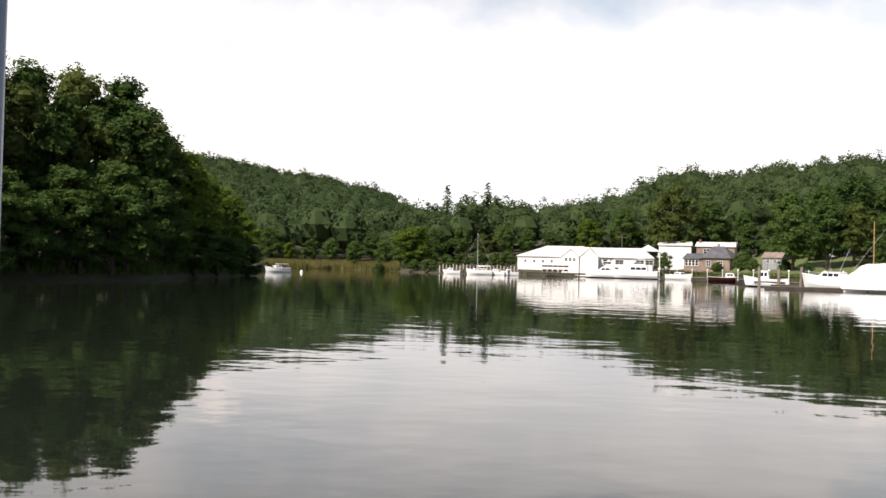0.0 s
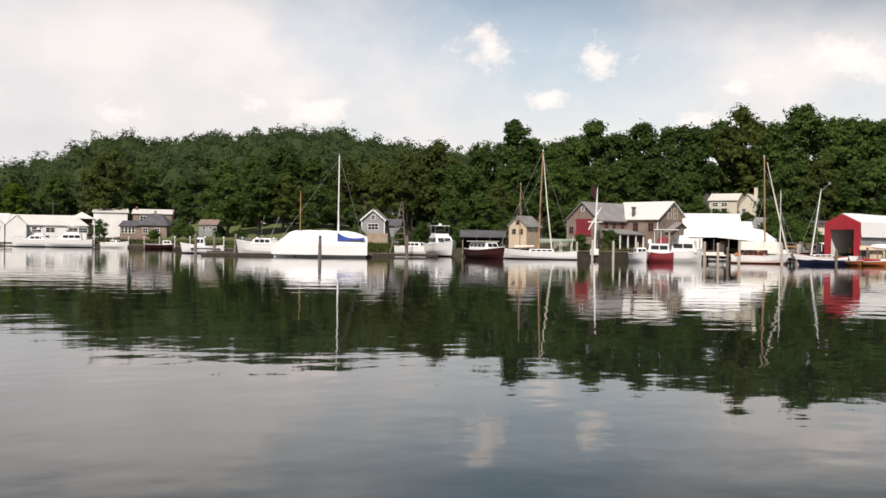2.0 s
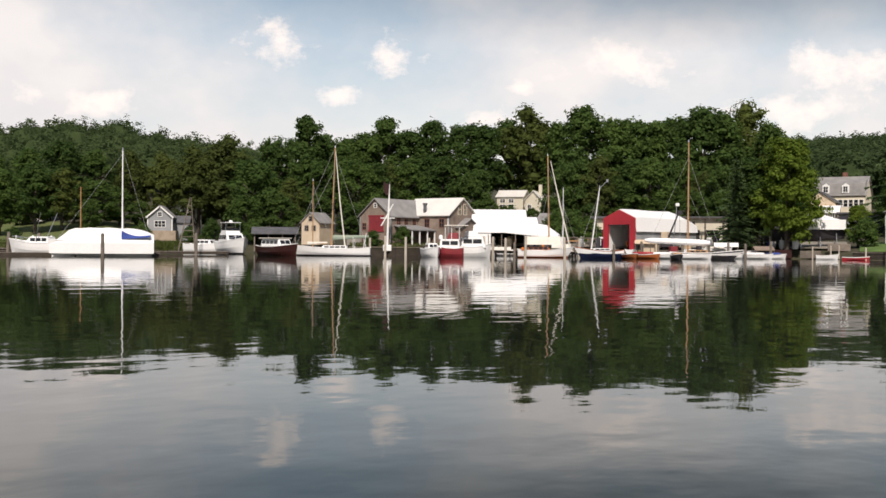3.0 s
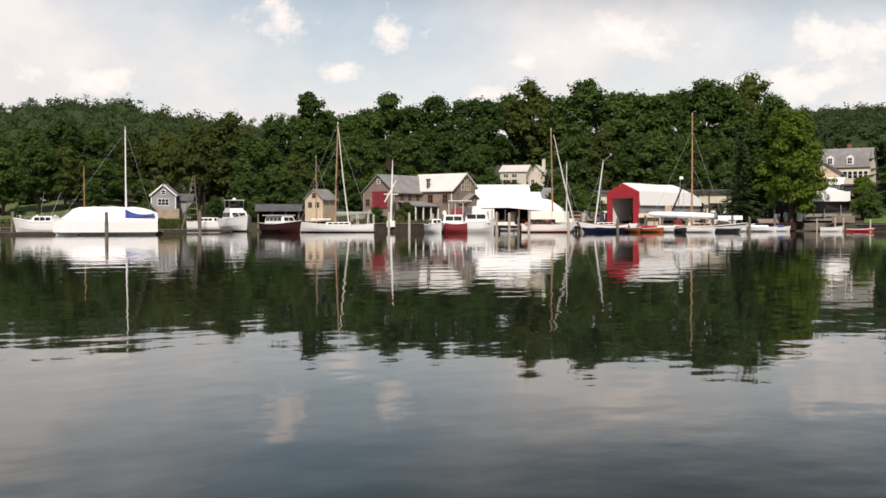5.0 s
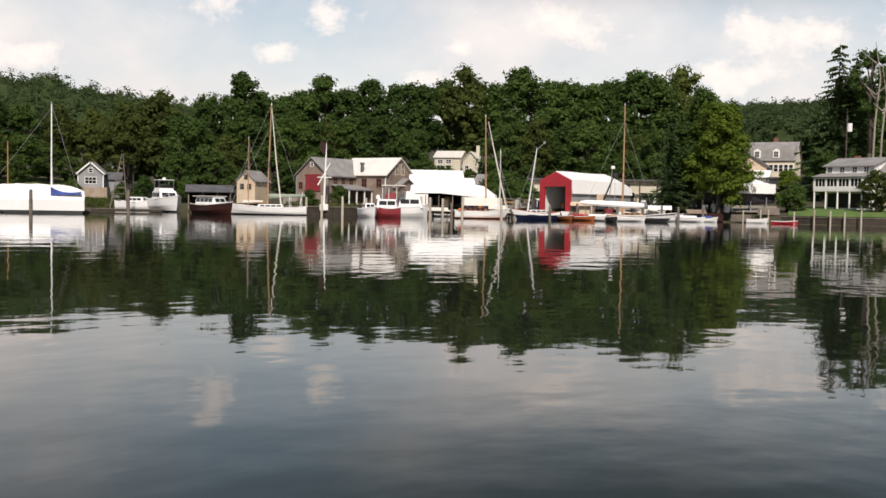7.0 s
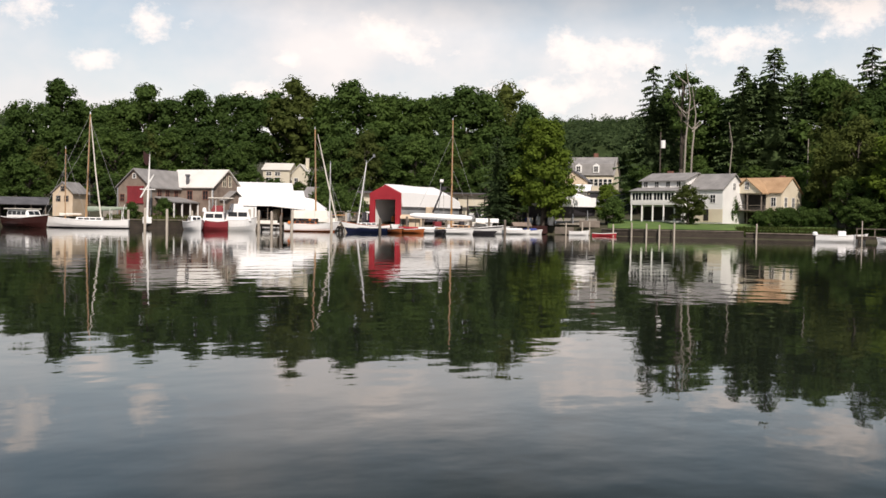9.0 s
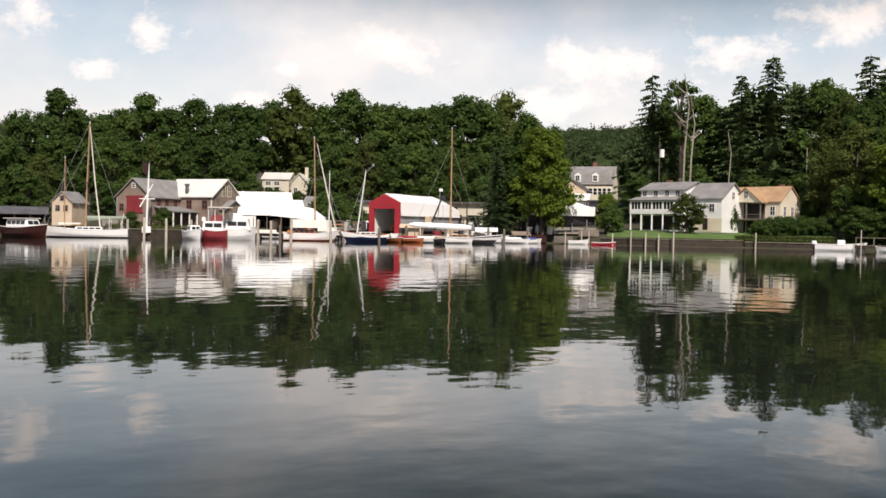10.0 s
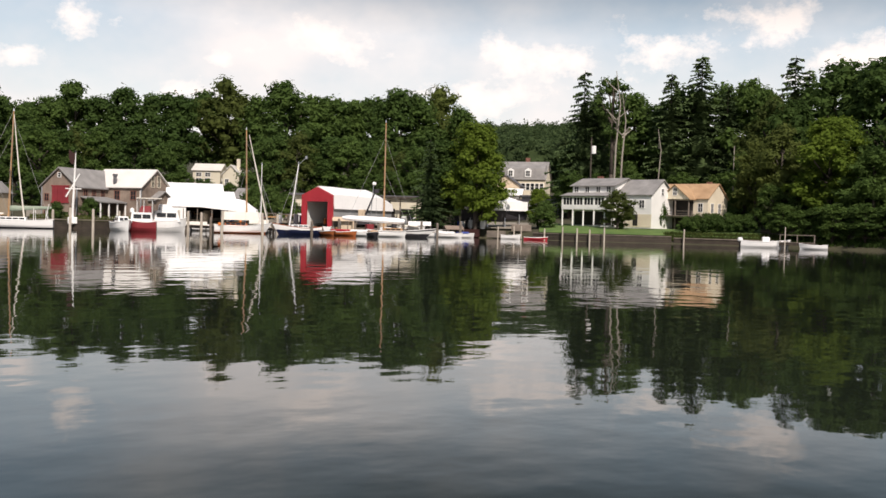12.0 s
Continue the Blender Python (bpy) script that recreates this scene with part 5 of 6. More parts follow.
# ---- boats ----
def hull_mesh(L, B, F, bow=0.35, draft=0.45, full=0.55, sheer=0.22, stern=0.8, z_to=None, z_from=None):
    """A hull along x with its bow at +x: stations from stern to bow; only the band between z_from and z_to when these are given."""
    n, m = 14, 7
    bm = bmesh.new()
    rows = []
    for i in range(n + 1):
        t = i / n
        b = B / 2 * (stern + (1 - stern) * min(1, t / 0.4)) * (1 - max(0, (t - full) / (1 - full)) ** 2.1)
        rail = F * (1 + sheer * (2 * t - 0.8) ** 2 + (0.18 * t if t > 0.5 else 0.09))
        row = []
        for j in range(2 * m + 1):
            q = (j - m) / m
            s = abs(q)
            y = b * math.copysign(min(1, s * 1.35) ** 0.6 * (0.82 + 0.18 * s), q) if s else 0
            z = -draft * (1 - 0.7 * t ** 3) + (rail + draft * (1 - 0.7 * t ** 3)) * s ** 1.9
            lo, hi = (-9 if z_from is None else z_from), (9 if z_to is None else z_to * (1 + (rail / F - 1)))
            z = min(max(z, lo), max(hi, lo))
            x = -L / 2 + L * t + bow * L * 0.10 * t ** 4 * (z / F if z > 0 else z / F * 0.6)
            row.append(bm.verts.new((x, y, z)))
        rows.append(row)
    for a, c in zip(rows, rows[1:]):
        for j in range(2 * m):
            bm.faces.new((a[j], a[j + 1], c[j + 1], c[j]))
    bm.faces.new(rows[0])
    deck = [r[0] for r in rows] + [r[-1] for r in rows[::-1]]
    try:
        bm.faces.new(deck)
    except ValueError:
        pass
    bmesh.ops.remove_doubles(bm, verts=bm.verts, dist=0.002)
    return bm


def boat(name, label, category, az, d, turn, L, B, F, hull, group="", bottom=True, **shape):
    root = thing(name, spot(az, d, 0, turn), label, category, group)
    part("hull", hull_mesh(L, B, F, **shape), hull, root, smooth=False)
    rail = bmesh.new()
    n = 14
    full, stern, sheer, bow = shape.get("full", 0.55), shape.get("stern", 0.8), shape.get("sheer", 0.22), shape.get("bow", 0.35)
    for side in (-1, 1):
        old = None
        for i in range(n + 1):
            t = i / n
            b = B / 2 * (stern + (1 - stern) * min(1, t / 0.4)) * (1 - max(0, (t - full) / (1 - full)) ** 2.1)
            z = F * (1 + sheer * (2 * t - 0.8) ** 2 + (0.18 * t if t > 0.5 else 0.09))
            p = (-L / 2 + L * t + bow * L * 0.10 * t ** 4 * (z / F), side * b, z + 0.02)
            if old:
                rod(rail, old, p, 0.05, 0.05, 5)
            old = p
    part("rub_rail", rail, MAHOGANY if hull in (NAVY, WHITE) else TRIM, root)
    return root


def cabin(root, x0, x1, w, z0, z1, material=None, rake=0.35, back=0.1, name="cabin", panes=3, taper=0.85):
    """A raked cabin with side and front windows."""
    bm = bmesh.new()
    h = z1 - z0
    lower = [(x0, -w / 2), (x1, -w / 2), (x1, w / 2), (x0, w / 2)]
    upper = [(x0 + back * h, -w / 2 * taper), (x1 - rake * h, -w / 2 * taper), (x1 - rake * h, w / 2 * taper), (x0 + back * h, w / 2 * taper)]
    a = [bm.verts.new((x, y, z0)) for x, y in lower]
    b = [bm.verts.new((x, y, z1)) for x, y in upper]
    bm.faces.new(a[::-1])
    bm.faces.new(b)
    for k in range(4):
        bm.faces.new((a[k], a[(k + 1) % 4], b[(k + 1) % 4], b[k]))
    bmesh.ops.bevel(bm, geom=bm.edges[:], offset=min(0.08, h * 0.1), segments=1, affect="EDGES")
    c = part(name, bm, material or GEL, root)
    if panes:
        f0, f1 = 0.42, 0.82
        span = (x1 - rake * h * f1) - (x0 + back * h) - 0.3
        for side in (-1, 1):
            for k in range(panes):
                xa = x0 + back * h + 0.15 + span * k / panes
                xb = xa + span / panes - 0.12
                ya, yb = (w / 2 * (1 - (1 - taper) * f) for f in (f0, f1))
                g = bmesh.new()
                vs = [g.verts.new((x, side * (y + o), z)) for o in (0.015, -0.05) for x, y, z in ((xa, ya, z0 + h * f0), (xb, ya, z0 + h * f0), (xb, yb, z0 + h * f1), (xa, yb, z0 + h * f1))]
                for f in ((0, 1, 2, 3), (4, 7, 6, 5), (0, 4, 5, 1), (1, 5, 6, 2), (2, 6, 7, 3), (3, 7, 4, 0)):
                    g.faces.new([vs[i] for i in f])
                part("pane", g, PANE, c)
        g = bmesh.new()
        xa, xb = x1 - rake * h * f0 + 0.02, x1 - rake * h * f1 + 0.02
        for y0, y1 in ((-w * 0.36, -0.05), (0.05, w * 0.36)):
            vs = [g.verts.new(p) for p in ((xa, y0, z0 + h * f0), (xa, y1, z0 + h * f0), (xb, y1 * 0.95, z0 + h * f1), (xb, y0 * 0.95, z0 + h * f1), (xa - 0.1, y0, z0 + h * f0), (xa - 0.1, y1, z0 + h * f0), (xb - 0.1, y1 * 0.95, z0 + h * f1), (xb - 0.1, y0 * 0.95, z0 + h * f1))]
            for f in ((0, 1, 2, 3), (7, 6, 5, 4), (0, 4, 5, 1), (1, 5, 6, 2), (2, 6, 7, 3), (3, 7, 4, 0)):
                g.faces.new([vs[i] for i in f])
        part("windscreen", g, PANE, c)
    return c


def mast(root, x, z0, top, r, material, spreaders=(0.62,), half=0.9, name="mast", rake=0.0, stays=((4, 1.0), (-4, 1.0)), beam=1.5, deck=1.0):
    m = part(name, rods(((x, 0, z0), (x - rake, 0, top), r, r * 0.6), seg=9), material, root)
    part("masthead", rods(((x - rake, 0, top), (x - rake, 0, top + 0.35), r * 0.9, r * 0.3)), METAL, m)
    for f in spreaders:
        z = z0 + (top - z0) * f
        part("spreader", rods(((x - rake * f, -half, z), (x - rake * f, half, z), 0.05, 0.05)), material, m)
    for side in (-1, 1):
        part("shroud", rods(((x - 0.3, side * beam, deck), (x - rake * 0.6, side * half, z0 + (top - z0) * (spreaders[0] if spreaders else 0.6)), 0.014, 0.014), ((x - rake * 0.6, side * half, z0 + (top - z0) * (spreaders[0] if spreaders else 0.6)), (x - rake, 0, top - 0.4), 0.014, 0.014), seg=4), WIRE, m)
    for dx, f in stays:
        part("stay", rods(((x + dx, 0, deck + 0.1), (x - rake * f, 0, z0 + (top - z0) * f), 0.016, 0.016), seg=4), WIRE, m)
    return m


def boom(root, x, z, L, material, cover=None, r=0.3, lift=0.1):
    part("boom", rods(((x, 0, z), (x - L, 0, z + lift), 0.07, 0.06)), material, root)
    if cover:
        steps = [k / 8 for k in range(9)]
        bm = tube(bmesh.new(), [(x - L * t, 0, z + lift * t + 0.12) for t in steps], [r * (1.15 - t * 0.6) * (1 + 0.1 * (i % 2)) for i, t in enumerate(steps)], 9, 0.6)
        part("sail_cover", bm, cover, root)


def outboard(root, x, z):
    part("outboard_motor", boxes((x - 0.35, x + 0.05, -0.18, 0.18, z - 0.1, z + 0.5), (x - 0.2, x - 0.05, -0.07, 0.07, z - 0.9, z), bevel=0.04), BOTTOM, root)


# open white motorboat out on the creek
b = boat("runabout", "small white runabout with a canvas top at anchor", "boat", -9.2, 193, 200, 4.6, 1.9, 0.7, GEL)
cabin(b, -0.6, 1.0, 1.5, 0.7, 1.25, panes=2)
part("bimini_top", boxes((-1.8, 0.2, -0.8, 0.8, 1.5, 1.6), bevel=0.03), CANVAS, b)
for x in (-1.7, 0.1):
    part("bimini_frame", rods(((x, -0.75, 0.7), (x, -0.75, 1.5), 0.03, 0.03), ((x, 0.75, 0.7), (x, 0.75, 1.5), 0.03, 0.03), seg=5), METAL, b)
buoy = tagged(part("mooring_buoy", rods(((0, 0, -0.2), (0, 0, 0.15), 0.25, 0.32), ((0, 0, 0.15), (0, 0, 0.5), 0.32, 0.1), seg=9), GEL), "white mooring buoy on the water", "buoy")
buoy.matrix_world = spot(-7.9, 195, 0)

# far pier: sloop and cabin boats
b = boat("sailboat", "white sloop with a bare mast at the far pier", "sailboat", 2.05, 242, 178, 5.9, 2.2, 0.95, GEL)
cabin(b, -1.6, 1.6, 1.6, 1.0, 1.5, panes=3)
mast(b, 0.6, 1.0, 9.6, 0.08, METAL)
boom(b, 0.5, 1.9, 3.0, METAL, CANVAS, 0.18)
for az, tn in ((3.05, 160), (3.75, 185), (0.5, 175)):
    b = boat("motorboat", "small white open motorboat at the far pier", "boat", az, 243, tn, 3.9, 1.7, 0.7, GEL, "far pier boats")
    cabin(b, -0.3, 1.2, 1.5, 0.75, 1.45, panes=2)
    outboard(b, -2.6, 0.7)


def yacht(label, az, d, turn, L, B, F, levels=2, hull=GEL, outriggers=False, tower=False):
    b = boat("motor_yacht", label, "yacht", az, d, turn, L, B, F, hull, bow=0.5, stern=0.92)
    cabin(b, -0.28 * L, 0.22 * L, B * 0.78, F * 0.95, F + 0.14 * L, panes=3, rake=0.9)
    if levels > 1:
        cabin(b, -0.24 * L, 0.04 * L, B * 0.66, F + 0.12 * L, F + 0.185 * L, panes=0, rake=0.5, name="flybridge")
        part("bridge_screen", boxes((0.0 * L, 0.02 * L, -B * 0.28, B * 0.28, F + 0.185 * L, F + 0.215 * L)), PANE, b)
        z0, z1 = F + 0.18 * L, F + 0.29 * L
        part("hardtop", boxes((-0.24 * L, 0.02 * L, -B * 0.34, B * 0.34, z1, z1 + 0.1), bevel=0.03), GEL, b)
        for x in (-0.23 * L, 0.01 * L):
            part("hardtop_frame", rods(((x, -B * 0.3, z0 - 0.3), (x, -B * 0.3, z1), 0.035, 0.035), ((x, B * 0.3, z0 - 0.3), (x, B * 0.3, z1), 0.035, 0.035), seg=5), METAL, b)
        part("radome", rods(((-0.1 * L, 0, z1 + 0.1), (-0.1 * L, 0, z1 + 0.45), 0.32, 0.24), seg=10), GEL, b)
    part("bow_rail", rods(((0.20 * L, -B * 0.40, F + 0.75), (0.48 * L, -B * 0.10, F * 1.25 + 0.75), 0.025, 0.025), ((0.20 * L, B * 0.40, F + 0.75), (0.48 * L, B * 0.10, F * 1.25 + 0.75), 0.025, 0.025),
                          *[((0.2 * L + 0.09 * L * k, s * B * (0.40 - 0.1 * k), F), (0.2 * L + 0.09 * L * k, s * B * (0.40 - 0.1 * k), F + 0.8 + 0.06 * k), 0.02, 0.02) for k in range(4) for s in (-1, 1)], seg=4), METAL, b)
    part("boot_stripe", hull_mesh(L * 1.004, B * 1.012, F, bow=0.5, stern=0.92, z_from=-0.5, z_to=0.16), BOTTOM, b)
    if outriggers:
        for s in (-1, 1):
            part("outrigger", rods(((-0.05 * L, s * B * 0.42, F + 0.4), (-0.22 * L, s * B * 0.75, F + 0.58 * L), 0.05, 0.03), seg=5), METAL, b)
    return b


yacht("white sedan motor yacht alongside the boathouse", 9.0, 244, 172, 8.6, 3.2, 1.35, 2)
yacht("white flybridge sport yacht with dark side windows", 10.65, 242, 172, 10.6, 3.7, 1.5, 2)
yacht("white sport fishing boat with bare outriggers", 20.75, 149, 150, 7.4, 2.9, 1.5, 1, outriggers=True)
yacht("white flybridge sport fishing boat, bow outwards", 30.75, 172, -74, 11.5, 4.0, 1.75, 2)
b = boat("cabin_boat", "white cabin boat half hidden behind the dock plants", "boat", 29.3, 178, -30, 7.5, 2.7, 1.3, GEL)
cabin(b, -1.5, 1.6, 2.1, 1.3, 2.3, panes=3)
b = boat("speedboat", "white bow-on speedboat by the cottage dock", "boat", 13.0, 244, -35, 6.5, 2.4, 1.0, GEL)
cabin(b, -0.8, 1.2, 1.9, 1.0, 1.8, panes=2)
part("bimini_top", boxes((-2.0, 0.2, -1.0, 1.0, 2.3, 2.4), bevel=0.03), CANVAS, b)
part("bimini_frame", rods(((-1.9, 0.9, 1), (-1.9, 0.9, 2.3), 0.03, 0.03), ((-1.9, -0.9, 1), (-1.9, -0.9, 2.3), 0.03, 0.03), seg=5), METAL, b)
b = boat("launch", "dull red wooden launch with a small white cabin", "boat", 15.5, 230, 10, 8.0, 2.4, 0.85, MAROON)
cabin(b, -0.2, 1.8, 1.7, 0.85, 1.9, panes=2)
b = boat("lobster_boat", "white workboat with a wheelhouse at the finger pier", "boat", 17.6, 166, 172, 6.4, 2.3, 1.0, GEL, sheer=0.35)
cabin(b, -0.4, 1.3, 1.7, 1.0, 2.5, panes=2, rake=0.15)
part("mast_pole", rods(((0, 0, 2.5), (0, 0, 3.6), 0.05, 0.04)), TIMBER, b)
part("boot_stripe", hull_mesh(6.43, 2.33, 1.0, sheer=0.35, z_from=-0.4, z_to=0.14), BOTTOM, b)
part("dark_sheer_stripe", boxes((-2.8, 1.8, -1.18, 1.18, 0.72, 0.86)), NAVY, b)


def wrapped_sloop():
    b = boat("wrapped_sailboat", "sloop under white shrink-wrap with its white mast standing", "sailboat", 23.95, 142.5, 177, 12.6, 3.9, 1.5, GEL, stern=0.86, full=0.5, bow=0.3)
    bm = bmesh.new()
    rows = []
    for i in range(17):
        t = i / 16
        x = -6.55 + 13.2 * t
        w = 2.0 * (0.86 + 0.14 * min(1, t / 0.4)) * (1 - max(0, (t - 0.5) / 0.5) ** 2.1) + 0.06
        ridge = 3.75 - 0.35 * abs(t - 0.5) - (0.7 * ((0.14 - t) / 0.14) if t < 0.14 else 0) - (2.2 * ((t - 0.78) / 0.22) ** 1.1 if t > 0.78 else 0)
        ridge += 0.05 * math.sin(i * 2.1)
        shoulder = min(ridge, 1.75)
        rows.append([bm.verts.new(p) for p in ((x, -w, 0.35), (x, -w * 1.01, shoulder), (x, -w * 0.74, shoulder + (ridge - shoulder) * 0.6), (x, 0, ridge), (x, w * 0.74, shoulder + (ridge - shoulder) * 0.6), (x, w * 1.01, shoulder), (x, w, 0.35))])
    for a, c in zip(rows, rows[1:]):
        for j in range(6):
            bm.faces.new((a[j], a[j + 1], c[j + 1], c[j]))
    bm.faces.new(rows[0])
    bm.faces.new(rows[-1])
    part("shrink_wrap", bm, WRAP, b)
    mast(b, -2.5, 1.6, 14.1, 0.13, GEL, (0.5, ), 0.0, stays=((8.4, 0.96), (-3.6, 1.0)), beam=1.6, deck=1.7)
    cover = bmesh.new()
    for k in range(9):
        t0, t1 = k / 9, (k + 1) / 9
        for ta, tb in ((t0, t1),):
            ha, hb = (0.22 + 0.95 * (1 - q) ** 3 for q in (ta, tb))
            za, zb = (2.35 + 0.25 * q * q + h * 0.4 for q, h in ((ta, ha), (tb, hb)))
            vs = [cover.verts.new(p) for p in ((-2.45 - 3.7 * ta, 1.75 + 0.15 * ta, za - ha * 0.5), (-2.45 - 3.7 * tb, 1.75 + 0.15 * tb, zb - hb * 0.5), (-2.45 - 3.7 * tb, 1.5, zb + hb * 0.5), (-2.45 - 3.7 * ta, 1.5, za + ha * 0.5))]
            vt = [cover.verts.new(v.co + Vector((0, 0.12, 0))) for v in vs]
            for q in range(4):
                cover.faces.new((vs[q], vs[(q + 1) % 4], vt[(q + 1) % 4], vt[q]))
            cover.faces.new(vs[::-1])
            cover.faces.new(vt)
    part("sail_cover", cover, BLUE, b, "blue canvas cover along the boom")


wrapped_sloop()

# maroon launch, ketch
b = boat("motor_launch", "dark maroon motor launch with a white cabin top", "boat", 33.25, 152, -52, 8.0, 2.9, 1.2, MAROON, full=0.5)
cabin(b, -2.8, 1.9, 2.4, 1.2, 2.5, panes=4, rake=0.5)
part("cabin_roof", boxes((-3.1, 1.4, -1.35, 1.35, 2.5, 2.62), bevel=0.04), CANVAS, b)


def ketch():
    b = boat("ketch", "white wooden ketch with varnished masts and furled canvas", "sailboat", 36.3, 154, 172, 11.0, 3.0, 0.95, GEL, bow=0.9, full=0.45, stern=0.55, sheer=0.4)
    part("boot_stripe", hull_mesh(11.03, 3.03, 0.95, bow=0.9, full=0.45, stern=0.55, sheer=0.4, z_from=-0.4, z_to=0.12), BOTTOM, b)
    cabin(b, -2.0, 1.8, 1.9, 0.95, 1.55, TRIM, panes=4)
    mast(b, 0.4, 0.9, 16.2, 0.14, VARNISH, (0.46,), 1.2, rake=0.5, stays=((5.6, 0.78), (6.2, 1.0), (-5.4, 0.95)))
    part("furled_jib", rods(((-1.7, 0.3, 1.4), (-0.9, 0.2, 8.0), 0.12, 0.1), ((-0.9, 0.2, 8.0), (-0.15, 0, 15.8), 0.1, 0.05)), CANVAS, b)
    mast(b, 3.2, 0.9, 11.2, 0.10, VARNISH, (0.8,), 0.7, name="mizzen_mast", stays=((1.6, 0.8), (-3, 0.95)), beam=1.2)
    boom(b, 0.2, 2.6, 5.4, VARNISH, GREEN_CANVAS, 0.32, 0.2)
    boom(b, 4.0, 1.75, 3.0, VARNISH, CANVAS, 0.2, 0.1)
    part("bowsprit", rods(((4.8, 0, 1.4), (7.2, 0, 1.8), 0.1, 0.06)), VARNISH, b)
    part("stern_pole", rods(((-4.4, 0, 1.0), (-4.9, 0.4, 3.4), 0.05, 0.05)), TRIM, b)
    for x, y, top in ((-3.0, -1, 2.8), (-3.0, 1, 2.8), (-4.6, 1, 2.6), (-4.6, -1, 2.6)):
        part("awning_post", rods(((x, y, 1), (x, y, top), 0.04, 0.04), seg=5), TRIM, b)


ketch()

# flagstaff by the barn quay
b = thing("flagpole", spot(39.25, 158, 1.2), "white yard-armed flagpole by the quay, leaning braces at its foot", "flagpole")
part("pole", rods(((0, 0, -0.6), (0.3, 0, 8.0), 0.2, 0.12), ((0.3, 0, 8.0), (0.35, 0, 9.9), 0.1, 0.05)), TRIM, b)
part("yardarm", rods(((-1.0, 0, 4.6), (1.2, 0, 4.6), 0.08, 0.08)), TRIM, b)
part("brace", rods(((-0.9, 0, 3.4), (0.95, 0, 6.8), 0.11, 0.09)), TRIM, b)
part("base", boxes((-0.6, 0.7, -0.5, 0.5, -0.5, 0.5), bevel=0.08), TRIM, b)
part("finial", rods(((0.35, 0, 9.9), (0.35, 0, 10.2), 0.12, 0.05)), BOTTOM, b)
bm = bmesh.new()
prism(bm, [(0.36, 9.8), (-0.1, 9.9), (-0.55, 10.3), (-0.62, 9.4), (-0.45, 8.5), (-0.1, 8.1), (0.33, 8.5)], "y", -0.03, 0.03)
part("flag", bm, MAROON, b, "dark red flag hanging limp")

# red and white motor boats
b = boat("tug_yacht", "red and white trawler yacht with a covered bridge", "yacht", 42.78, 146, 176, 3.9, 2.6, 1.15, BARN_RED, full=0.6)
cabin(b, -1.5, 1.5, 2.1, 1.15, 2.6, panes=2, rake=0.15)
part("hardtop", boxes((-2.7, 0.7, -1.3, 1.3, 4.45, 4.6), bevel=0.04), CANVAS, b)
for x in (-1.4, -0.3, 0.6):
    for y in (-1.0, 1.0):
        part("hardtop_post", rods(((x, y, 2.5), (x, y, 4.5), 0.05, 0.05), seg=5), TRIM, b)
cabin(b, -1.3, 0.4, 1.7, 2.6, 3.5, BARN_RED, panes=0, name="bridge")
part("mast_pole", rods(((0.3, 0, 4.6), (0.3, 0, 5.6), 0.06, 0.04)), TRIM, b)
part("radar_dome", rods(((1.3, 0, 2.6), (1.3, 0, 3.0), 0.3, 0.3), ((1.3, 0, 3.0), (1.3, 0, 3.2), 0.3, 0.12), seg=10), GEL, b)
b = boat("cabin_cruiser", "rounded white cabin cruiser with a dark window", "yacht", 44.1, 148, 8, 4.8, 2.7, 1.35, GEL)
cabin(b, -1.9, 1.7, 2.3, 1.35, 2.9, panes=2, rake=0.3)
cabin(b, -1.2, 0.9, 1.8, 2.9, 3.8, panes=0, rake=0.6, name="wheelhouse_top")
b = boat("motorboat", "white motorboat stern with a big outboard", "boat", 41.75, 146, -70, 5.0, 2.1, 1.0, GEL)
cabin(b, -0.8, 1.0, 1.6, 1.0, 2.0, panes=2)
outboard(b, -2.6, 1.0)


